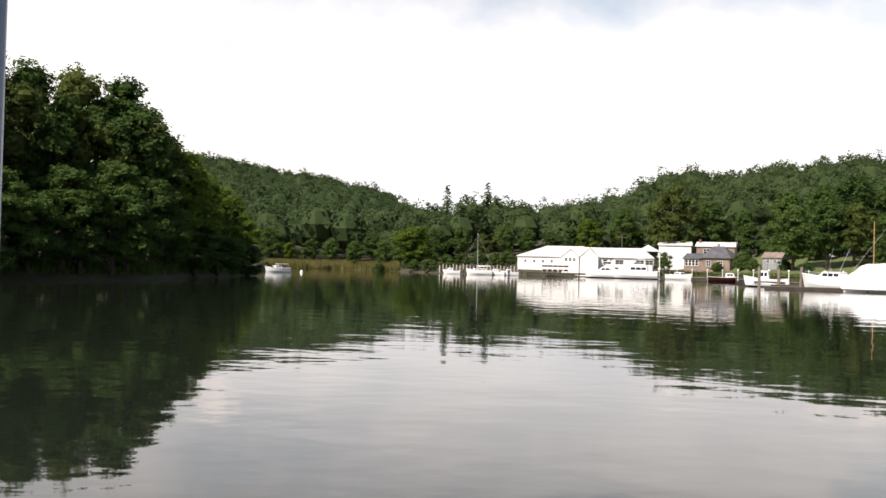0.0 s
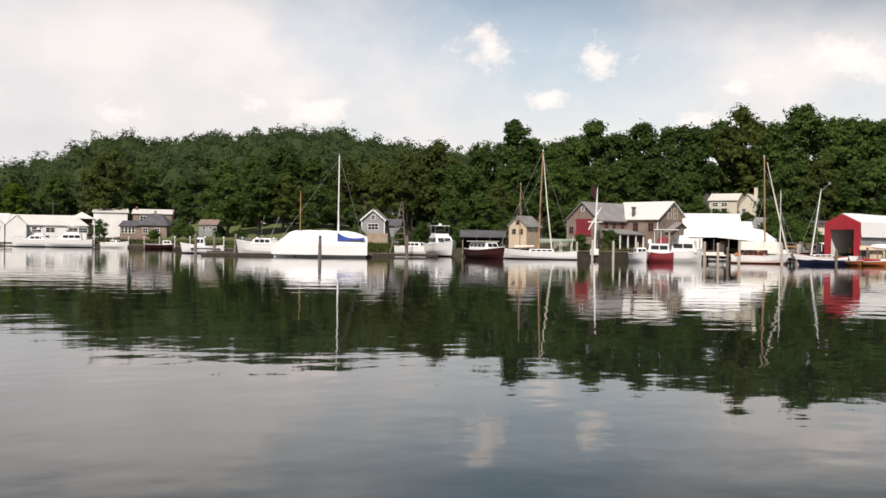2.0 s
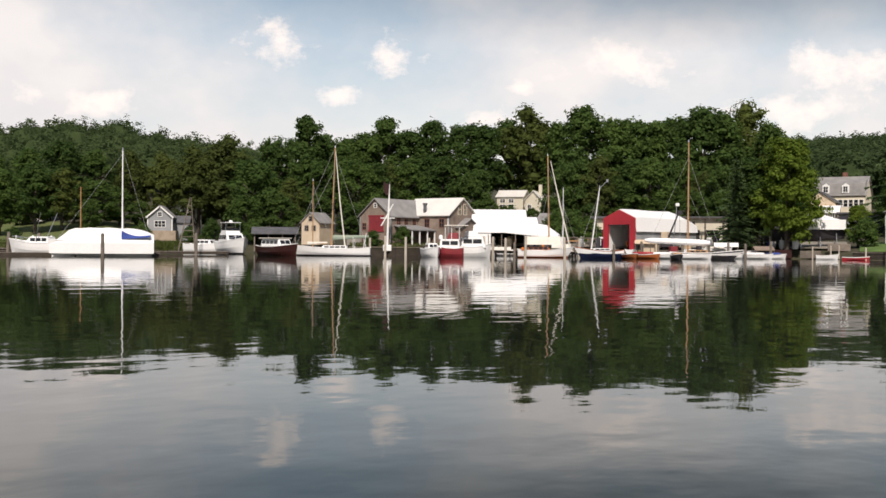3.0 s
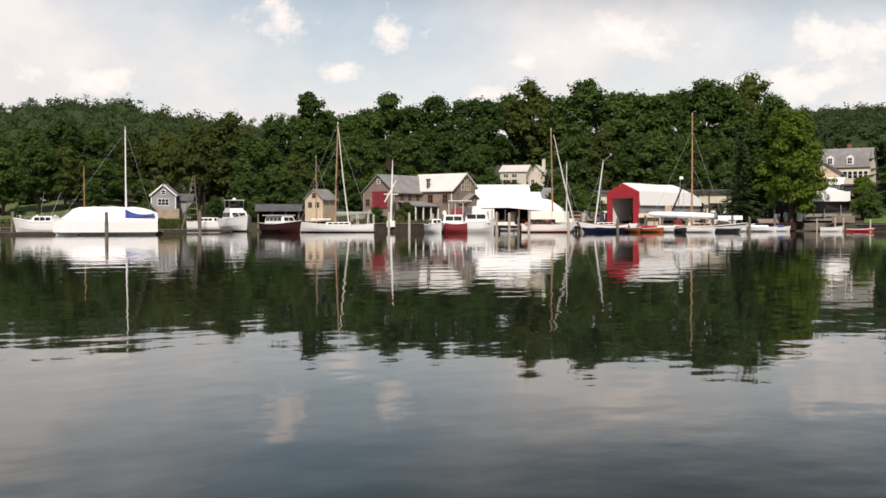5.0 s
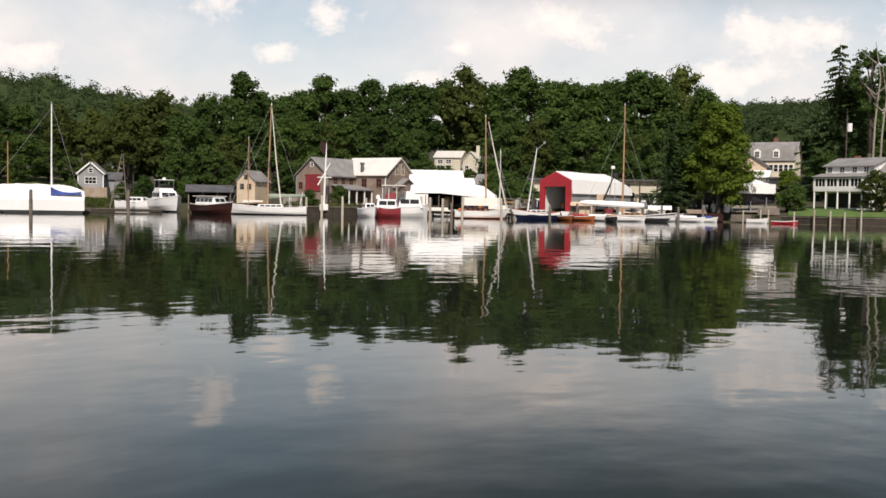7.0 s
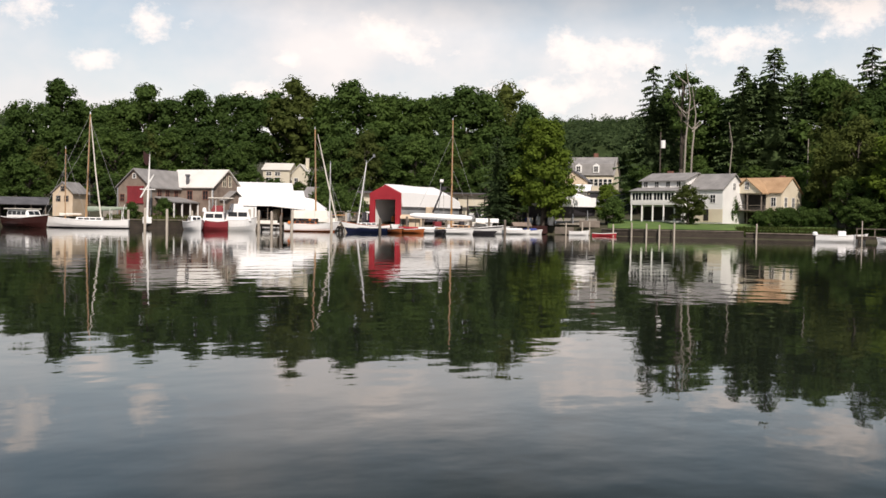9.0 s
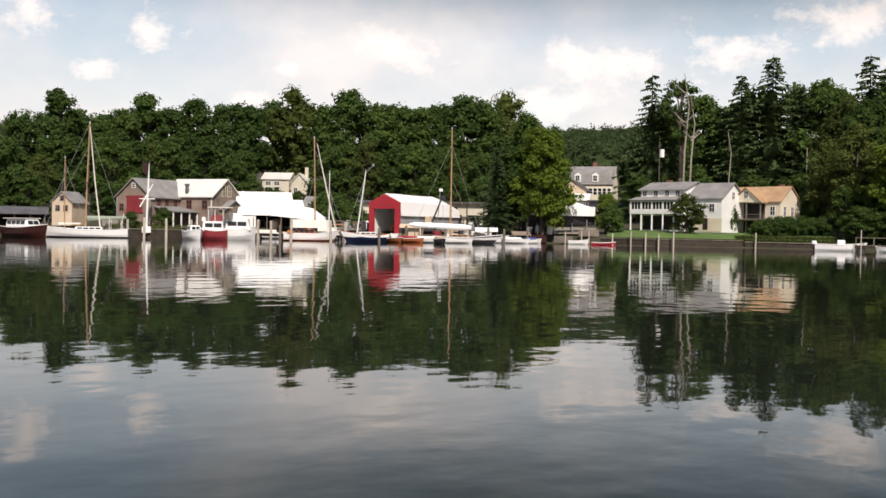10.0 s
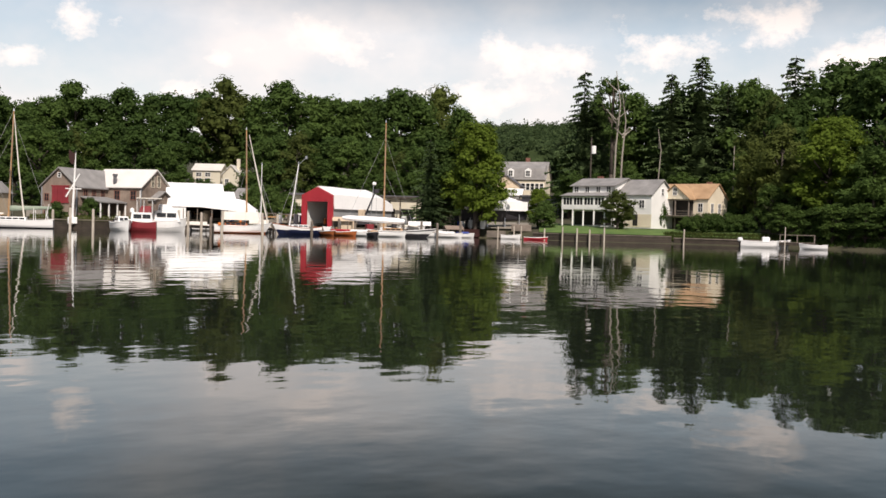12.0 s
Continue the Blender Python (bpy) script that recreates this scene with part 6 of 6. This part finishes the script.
def yard_sloops():
    b = boat("sloop", "white-hulled gaff sloop with varnished trim and canvas cover", "sailboat", 47.95, 150, 4, 7.2, 2.5, 0.9, GEL, bow=0.8, sheer=0.4)
    part("boot_stripe", hull_mesh(7.23, 2.53, 0.9, bow=0.8, sheer=0.4, z_from=-0.4, z_to=0.15), MAHOGANY, b)
    cabin(b, -2.2, 1.2, 1.8, 0.9, 1.6, MAHOGANY, panes=4)
    bm = bmesh.new()
    prism(bm, [(-1.25, 1.9), (-0.8, 2.6), (0, 3.1), (0.8, 2.6), (1.25, 1.9), (0.9, 1.95), (0, 2.2), (-0.9, 1.95)], "x", -2.6, 2.6)
    part("boom_tent", bm, CANVAS, b)
    mast(b, 1.0, 0.9, 14.9, 0.14, VARNISH, (0.45,), 0.9, rake=0.3, stays=((-2.2, 0.62), (4.4, 0.9)))
    part("furled_staysail", rods(((4.0, 0, 1.6), (2.5, 0, 7.9), 0.11, 0.11), ((2.5, 0, 7.9), (1.1, 0, 14.2), 0.11, 0.05)), CANVAS, b)
    mast(b, 3.0, 0.9, 10.0, 0.09, GEL, (), 0.5, name="mizzen_mast", stays=((1.2, 0.8),), beam=1.0)
    part("life_ring", rods(((-2.9, -1.2, 1.3), (-2.9, -1.05, 1.3), 0.24, 0.24), seg=10), ORANGE, b)

    b = boat("sloop", "navy blue sloop with a raked white mast", "sailboat", 51.2, 149, 205, 6.4, 2.2, 0.9, NAVY, bow=0.9, sheer=0.4)
    part("deck_edge", hull_mesh(6.44, 2.24, 0.92, bow=0.9, sheer=0.4, z_from=0.66, z_to=0.9), GEL, b)
    cabin(b, -1.2, 1.6, 1.5, 0.95, 1.45, panes=3)
    mast(b, 1.6, 0.9, 10.2, 0.10, GEL, (), 0.5, rake=1.3, stays=((1.9, 0.9),), beam=0.9)
    part("wind_vane", rods(((0.3, 0, 10.1), (-0.9, 0, 11.2), 0.03, 0.03), ((-0.9, 0, 11.0), (-0.9, 0, 11.4), 0.18, 0.18)), METAL, b)

    b = boat("cutter", "dark low cutter with a tall varnished mast", "sailboat", 56.6, 152, 3, 9.0, 2.5, 0.75, BOTTOM, bow=0.9, sheer=0.4)
    part("white_stripe", hull_mesh(9.04, 2.54, 0.75, bow=0.9, sheer=0.4, z_from=0.52, z_to=0.60), GEL, b)
    cabin(b, -1.8, 1.0, 1.6, 0.75, 1.3, VARNISH, panes=3)
    mast(b, -1.9, 0.8, 16.9, 0.15, VARNISH, (0.42, 0.82), 1.1, stays=((-6.0, 0.86), (4.6, 0.86), (3.8, 0.55)))
    bm = tube(bmesh.new(), [(1.2 - k * 0.77, 0, 2.3 + 0.03 * k) for k in range(13)], [0.3, 0.42, 0.48, 0.44, 0.5, 0.45, 0.47, 0.42, 0.46, 0.4, 0.42, 0.36, 0.2], 9, 0.8)
    part("covered_sail", bm, WRAP, b, "white cover over the boom and sail")
    part("boom_gallows", rods(((-7.2, -0.4, -1.6), (-7.2, 0, 2.2), 0.07, 0.07), ((0.8, 0, 0.8), (0.8, 0, 2.2), 0.06, 0.06)), TIMBER, b)


yard_sloops()


def dinghy(label, az, d, turn, L, hull, z=0.0, seats=True, cover=None):
    b = boat("dinghy", label, "dinghy", az, d, turn, L, L * 0.36, 0.5, hull, "yard dinghies", draft=0.15)
    if z:
        b.matrix_world = spot(az, d, z, turn)
    if seats:
        for x in (-0.25, 0.1):
            part("thwart", boxes((x * L - 0.12, x * L + 0.12, -L * 0.15, L * 0.15, 0.56, 0.62)), VARNISH, b)
    if cover:
        part("cover", boxes((-L * 0.4, L * 0.25, -L * 0.14, L * 0.14, 0.55, 0.95), bevel=0.15), cover, b)
    return b


dinghy("varnished mahogany runabout, bow towards the river", 52.75, 149, -70, 5.4, MAHOGANY)
dinghy("varnished launch with a mahogany deck beside the navy sloop", 53.6, 150, -30, 4.4, MAHOGANY, cover=BRIGHT_RED)
dinghy("white dinghy with an upright canvas beside the launches", 54.5, 150, 160, 4.6, GEL, cover=WRAP)
dinghy("low white skiff under the cutter", 56.2, 150, 0, 4.6, GEL)
dinghy("white fibreglass dinghy at the yard pier", 58.2, 157, 8, 4.0, GEL)
dinghy("white inflatable tender at the yard pier", 59.5, 158, -10, 4.2, GEL, cover=WRAP)
dinghy("white tender beside the great maple", 60.4, 160, 20, 3.2, GEL, cover=BLUE)
dinghy("small white skiff under the lawn wall", 63.0, 160, 4, 3.0, GEL)
dinghy("dark open workboat tied beside the cutter", 55.3, 146, -80, 4.2, BOTTOM, cover=VARNISH)
b = boat("kayak", "bright red plastic canoe floating below the lawn", "kayak", 64.4, 158, 2, 3.6, 0.85, 0.32, BRIGHT_RED, draft=0.1, stern=0.2, full=0.5, bow=0.2)
part("seat", boxes((-0.4, 0.0, -0.25, 0.25, 0.3, 0.5), bevel=0.05), BOTTOM, b)
b = boat("center_console", "white open centre-console boat at the small landing", "boat", 76.7, 146, 4, 6.2, 2.1, 0.75, GEL)
part("console", boxes((-0.3, 0.7, -0.5, 0.5, 0.7, 1.5), bevel=0.1), GEL, b)
part("console_screen", boxes((0.55, 0.62, -0.45, 0.45, 1.5, 1.9)), PANE, b)
outboard(b, -3.1, 0.8)
part("engine_cowl", boxes((-3.5, -2.85, -0.35, 0.35, 0.8, 1.35), bevel=0.12), GEL, b)
dinghy("white rowing boat beyond the small landing", 79.2, 143, 185, 3.4, GEL)

# boat on land under white wrap
b = thing("stored_boat", spot(62.05, 171, 1.9, 6) @ Matrix.Diagonal((1.15, 1.2, 1.4, 1)), "dark-hulled boat on stands under tight white wrap", "boat")
bm = hull_mesh(9.5, 3.0, 1.7, stern=0.9)
bmesh.ops.translate(bm, vec=(0, 0, 1.0), verts=bm.verts[:])
part("hull", bm, BOTTOM, b)
bm = bmesh.new()
rows = []
for i in range(11):
    t = i / 10
    x, w, rz = -4.6 + 9.4 * t, 1.5 * (1 - max(0, (t - 0.75) / 0.25) ** 2 * 0.45), 4.0 - 1.2 * abs(t - 0.45) ** 1.6 * 2
    rows.append([bm.verts.new(p) for p in ((x, -w, 1.9), (x, -w * 1.02, 3.0), (x, -w * 0.6, rz - 0.25), (x, w * 0.6, rz - 0.25), (x, w * 1.02, 3.0), (x, w, 1.9))])
for a, c in zip(rows, rows[1:]):
    for j in range(5):
        bm.faces.new((a[j], a[j + 1], c[j + 1], c[j]))
bm.faces.new(rows[0])
bm.faces.new(rows[-1])
part("shrink_wrap", bm, WRAP, b)
for x in (-3.5, -1, 1.5, 3.6):
    for y in (-1, 1):
        part("stand", rods(((x, 1.3 * y, -0.8), (x, 0.7 * y, 1.5), 0.08, 0.08), seg=5), METAL, b)


# ---- yard clutter, poles, dead trees ----
def crate(label, az, d, w, dp, h, material, turn=0.0, z=None):
    c = tagged(part("crate", boxes((-w / 2, w / 2, -dp / 2, dp / 2, 0, h), bevel=0.05), material), label, "crate", "yard clutter")
    c.matrix_world = spot(az, d, (ground_z(az, d) + 0.3 if z is None else z), turn)


for az, d, w, h, mt, lb in ((53.9, 160, 2.2, 1.9, TAN_BOARD, "stack of tan boards before the red shed"), (54.5, 158, 1.4, 1.2, TIMBER, "grey timber crate on the quay"), (58.3, 160, 2.6, 1.6, SHINGLE, "brown timber stack under the trees"),
                            (59.2, 160, 1.6, 1.4, TAN_BOARD, "tan crate on the quay"), (60.0, 161, 2.2, 1.1, BRICK, "rust-brown covered pile by the maple"), (52.2, 159, 1.3, 1.0, VARNISH, "varnished work bench on the quay"), (51.6, 159, 1.8, 0.9, TAN_BOARD, "low stack of sawn boards"),
                            (56.0, 159, 1.6, 1.5, WRAP, "white plastic tank on the quay"), (57.6, 158, 1.2, 1.0, GEL, "white box on the pier"), (47.2, 160, 1.6, 1.2, TIMBER, "timber crate under the wrapped shed"), (46.2, 161, 2.0, 1.4, SHADOW, "black covered load under the wrapped shed"),
                            (48.6, 160, 1.6, 1.0, VARNISH, "brown bench on the quay"), (55.1, 158, 1.1, 1.8, BARN_RED, "red oil tank by the workshop"), (60.8, 165, 2.6, 1.3, MAROON, "dark red tarpaulin over a boat by the maple"), (62.2, 163, 3.0, 1.5, TIMBER, "board fence panel beside the stored boat"),
                            (63.6, 164, 3.2, 1.4, TIMBER, "grey board fence beside the stored boat")):
    fence = "fence" in lb
    crate(lb, az, d, w, 0.14 if fence else 1.2, 1.1 if fence else h, mt, 0 if fence else az * 13 % 40 - 20)


def yard_crane():
    c = thing("yard_crane", spot(54.75, 160, 2.0, -20), "small dark lattice crane with a tilted jib on the quay", "crane")
    part("base", boxes((-0.8, 0.8, -0.7, 0.7, -0.4, 0.9), bevel=0.08), BOTTOM, c)
    part("cab", boxes((-0.7, 0.3, -0.6, 0.6, 0.9, 2.0), bevel=0.08), TAN_BOARD, c)
    part("jib", rods(((0.3, -0.2, 1.2), (2.0, -0.1, 5.2), 0.09, 0.07), ((0.3, 0.2, 1.2), (2.0, 0.1, 5.2), 0.09, 0.07), *[((0.3 + 0.28 * k, -0.2, 1.2 + 0.66 * k), (0.58 + 0.28 * k, 0.2, 1.86 + 0.66 * k), 0.05, 0.05) for k in range(6)], seg=5), BOTTOM, c)
    part("jib_head", boxes((1.6, 2.4, -0.2, 0.2, 4.6, 5.2), bevel=0.06), BOTTOM, c)
    part("hoist_line", rods(((2.0, 0, 5.1), (2.1, 0, 1.0), 0.03, 0.03), seg=4), WIRE, c)
    lamp_post = thing("yard_lamp", spot(55.1, 161, 2.0), "white flood lamp on a tilted pole over the quay", "lamp")
    part("post", rods(((0, 0, -0.5), (0.5, 0, 6.0), 0.07, 0.05)), METAL, lamp_post)
    part("lamp_head", boxes((0.3, 0.9, -0.2, 0.2, 5.9, 6.4), bevel=0.08), TRIM, lamp_post)
    for az, d, w, mt, lb in ((45.6, 163, 3.4, CANVAS, "pale canvas canopy over the work benches"), (49.0, 161, 3.0, CANVAS, "cream canvas canopy beside the sloop"), (53.6, 160, 3.2, TAN_BOARD, "tan board canopy before the red shed"), (57.9, 162, 3.6, WRAP, "white tarpaulin shelter under the trees"), (59.8, 163, 3.0, SHINGLE, "rust-brown lean-to under the maple")):
        k = thing("canopy", spot(az, d, ground_z(az, d) + 0.3, az * 7 % 30 - 15), lb, "canopy")
        bm = bmesh.new()
        prism(bm, [(-1.2, 1.9), (0, 2.45), (1.2, 1.9), (1.2, 1.98), (0, 2.55), (-1.2, 1.98)], "x", -w / 2, w / 2)
        part("cover", bm, mt, k)
        for x in (-w / 2 + 0.1, w / 2 - 0.1):
            for y in (-1.1, 1.1):
                part("pole", rods(((x, y, -0.2), (x, y, 1.95), 0.05, 0.05), seg=5), TIMBER, k)
        part("work_bench", boxes((-w * 0.35, w * 0.35, -0.4, 0.4, 0.75, 0.9), (-w * 0.3, -w * 0.25, -0.35, 0.35, -0.1, 0.75), (w * 0.25, w * 0.3, -0.35, 0.35, -0.1, 0.75)), VARNISH, k)


yard_crane()
yard = random.Random(17)
KIT = (("grey oil drum on the boatyard quay", "barrel", METAL, 0.8, 1.2), ("weathered timber horse on the quay", "trestle", TIMBER, 1.8, 1.3), ("tan cable spool on the quay", "spool", TAN_BOARD, 1.2, 1.3), ("white plastic bin on the quay", "bin", GEL, 0.9, 1.3),
       ("blue plastic barrel on the quay", "barrel", BLUE, 0.6, 0.9), ("dark covered outboard on a stand", "motor", BOTTOM, 0.8, 1.7), ("stack of varnished boards on the quay", "lumber", VARNISH, 2.6, 0.9), ("orange float hung on a post", "float", ORANGE, 0.4, 0.8))
for n in range(84):
    az = yard.uniform(44.8, 61.5)
    off = yard.uniform(1.5, 8)
    label, kind, mt, w, h = KIT[n % len(KIT)]
    ob = thing(kind, spot(az, shore(az) + off, ground_z(az, shore(az) + off) + 0.3, yard.uniform(-60, 60)), label, kind, "yard clutter")
    if kind in ("barrel", "spool", "bin", "float", "motor"):
        part("body", rods(((0, 0, -0.1), (0, 0, h * 0.5), w * 0.5, w * 0.55), ((0, 0, h * 0.5), (0, 0, h), w * 0.55, w * 0.48), seg=9), mt, ob)
        part("rim", rods(((0, 0, h), (0, 0, h + 0.05), w * 0.52, w * 0.5), seg=9), mt, ob)
    else:
        part("top", boxes((-w / 2, w / 2, -0.25, 0.25, h - 0.15, h)), mt, ob)
        for x in (-w * 0.4, w * 0.4):
            part("leg", boxes((x - 0.06, x + 0.06, -0.22, 0.22, -0.1, h - 0.15)), TIMBER, ob)
for az, d, tn, cover in ((46.0, 166, 20, WRAP), (49.3, 162, 40, CANVAS), (55.0, 163, -30, WRAP), (57.4, 164, 15, CANVAS), (58.8, 165, -20, None), (60.2, 164, 30, BLUE), (53.0, 161, 70, None)):
    hauled = dinghy("white dinghy hauled out on the boatyard ground", az, d, tn, 4.4, GEL, ground_z(az, d) + 0.55, True, cover)
    part("cradle", boxes((-1.2, -1.0, -0.6, 0.6, -0.6, 0.05), (0.8, 1.0, -0.6, 0.6, -0.6, 0.05)), TIMBER, hauled)


def pole(label, az, d, top, r, material, arm=0.0, box_at=None, base=None):
    z = ground_z(az, d) if base is None else base
    p = thing("utility_pole", spot(az, d, z), label, "pole")
    part("shaft", rods(((0, 0, -0.8), (0, 0, top - z), r, r * 0.7), seg=8), material, p)
    if arm:
        part("crossarm", boxes((-arm, arm, -0.06, 0.06, top - z - 0.9, top - z - 0.75)), material, p)
    if box_at:
        part("transformer", rods(((0.45, 0, box_at - z - 0.7), (0.45, 0, box_at - z + 0.7), 0.42, 0.42), seg=12), TRIM, p)
    return p


pole("utility pole with a pale transformer can above the white house", 67.35, 187, 18.4, 0.15, BARK, 0.0, 16.2)
pole("thin grey utility pole at the wood's edge", 75.0, 186, 17.0, 0.11, DEAD)
pole("brown timber pole behind the wrapped sloop", 22.85, 165, 10.2, 0.10, VARNISH)
pole("utility pole with two white insulators behind the boathouse", 9.9, 268, 11.2, 0.18, BARK, 1.2)
pole("pale post with a bracket by the boathouse", 11.95, 250, 6.2, 0.14, TRIM, 0.7)
pole("utility pole by the cottages", 16.0, 262, 11.0, 0.13, BARK, 0.5)
pole("pale landing post by the open boat", 77.75, 144, 2.9, 0.09, PALE_POST, base=-1.5)
ladder = thing("timber_derrick", spot(28.4, 170, 0.9), "tall timber A-frame ladder among the dock plants", "derrick")
part("leg", rods(((-1.6, 0, -0.5), (0.2, 0, 8.2), 0.11, 0.07)), TIMBER, ladder)
part("leg", rods(((1.0, 0, -0.5), (0.35, 0, 8.2), 0.11, 0.07)), TIMBER, ladder)
for k in range(7):
    part("rung", boxes((-1.45 + 0.21 * k * 1.05, 0.95 - 0.08 * k, -0.04, 0.04, 0.8 + k * 1.0, 0.9 + k * 1.0)), TIMBER, ladder)
rail = thing("landing_rail", spot(78.4, 146, 0.8, -6), "grey timber rail on the small landing", "railing")
part("top_rail", boxes((-2.3, 2.3, -0.9, -0.8, 1.0, 1.1)), TIMBER, rail)
for x in (-2.2, 0, 2.2):
    part("rail_post", boxes((x - 0.06, x + 0.06, -0.92, -0.8, 0, 1.0)), TIMBER, rail)


def dead_tree(label, az, d, h, seed, forks, r=0.22):
    g = random.Random(seed)
    t = thing("dead_tree", spot(az, d, ground_z(az, d)), label, "tree")
    part("trunk", rods(((0, 0, -0.5), (0.3, 0, h * 0.5), r, r * 0.75), ((0.3, 0, h * 0.5), (0.1 + 0.03 * h, 0.1, h * 0.78), r * 0.75, r * 0.5), ((0.1 + 0.03 * h, 0.1, h * 0.78), (0.0, 0.1, h), r * 0.5, 0.05)), DEAD, t)
    for k in range(forks):
        z = h * g.uniform(0.6, 0.92)
        a, L = g.uniform(0, 6.28), h * g.uniform(0.05, 0.11)
        part("limb", rods(((0.25, 0, z), (0.25 + L * math.cos(a), L * math.sin(a), z + L * 0.9), 0.13, 0.04)), DEAD, t)


dead_tree("bleached dead trunk with bare forks above the white house", 68.6, 193, 28, 3, 8)
dead_tree("second pale dead trunk beside the first", 68.95, 193, 24, 4, 5)
dead_tree("slender leaning dead trunk behind the white house", 70.95, 190, 17.5, 5, 1, 0.15)
tuft = [broadleaf(31, 28, 4.4, 0.5, LEAF, "thin green crown among bare pale limbs", cards=2600, card=0.42, n_lobes=22), 28, False]
plant(tuft, 68.5, 196, top_at(68.5, 196, 32.2), 0.8)


# ---- reeds and waterside weeds ----
def tufts(name, label, material, seed, n, az0, az1, o0, o1, h0, h1, w=0.16):
    g = np.random.default_rng(seed)
    v, f = [], []
    for a, o, h, t, lx, ly in zip(g.uniform(az0, az1, n).tolist(), g.uniform(o0, o1, n).tolist(), g.uniform(h0, h1, n).tolist(), g.uniform(0, 3.14, n).tolist(), g.normal(0, 0.25, n).tolist(), g.normal(0, 0.25, n).tolist()):
        d = shore(a) + o
        p = spot(a, d, ground_z(a, d)).translation
        k = len(v)
        v += [(p.x - w * math.cos(t), p.y - w * math.sin(t), p.z - 0.1), (p.x + w * math.cos(t), p.y + w * math.sin(t), p.z - 0.1), (p.x + lx, p.y + ly, p.z + h)]
        f.append((k, k + 1, k + 2))
    me = bpy.data.meshes.new(name)
    me.from_pydata(v, [], f)
    me.materials.append(material)
    tagged(new(name, me), label, "plants", kind="stuff")


tufts("reeds", "tawny marsh reeds along the far creek shore", REED, 9, 9000, -10.2, -2.5, -1, 16, 1.0, 2.2)
tufts("weeds", "green waterside weeds below the cottages", LEAF_OLIVE, 10, 6000, 12.2, 31.5, 0.4, 8, 0.2, 0.8)
tufts("weeds", "rank green weeds along the barn quay", LEAF_OLIVE, 11, 2400, 37.2, 43.5, 0.5, 6, 0.2, 0.8)
tufts("weeds", "dull green weeds along the log bank", LEAF_OLIVE, 12, 3000, 71.5, 78, 0.3, 4, 0.2, 0.7)
tufts("weeds", "shaded weeds beneath the overhanging trees", LEAF, 13, 2500, 77.5, 85, 0.4, 3, 0.2, 0.7)
tufts("weeds", "shaded undergrowth along the wooded bank", LEAF, 14, 4000, -30, -10.8, 0.6, 4, 0.2, 0.8, 0.16)
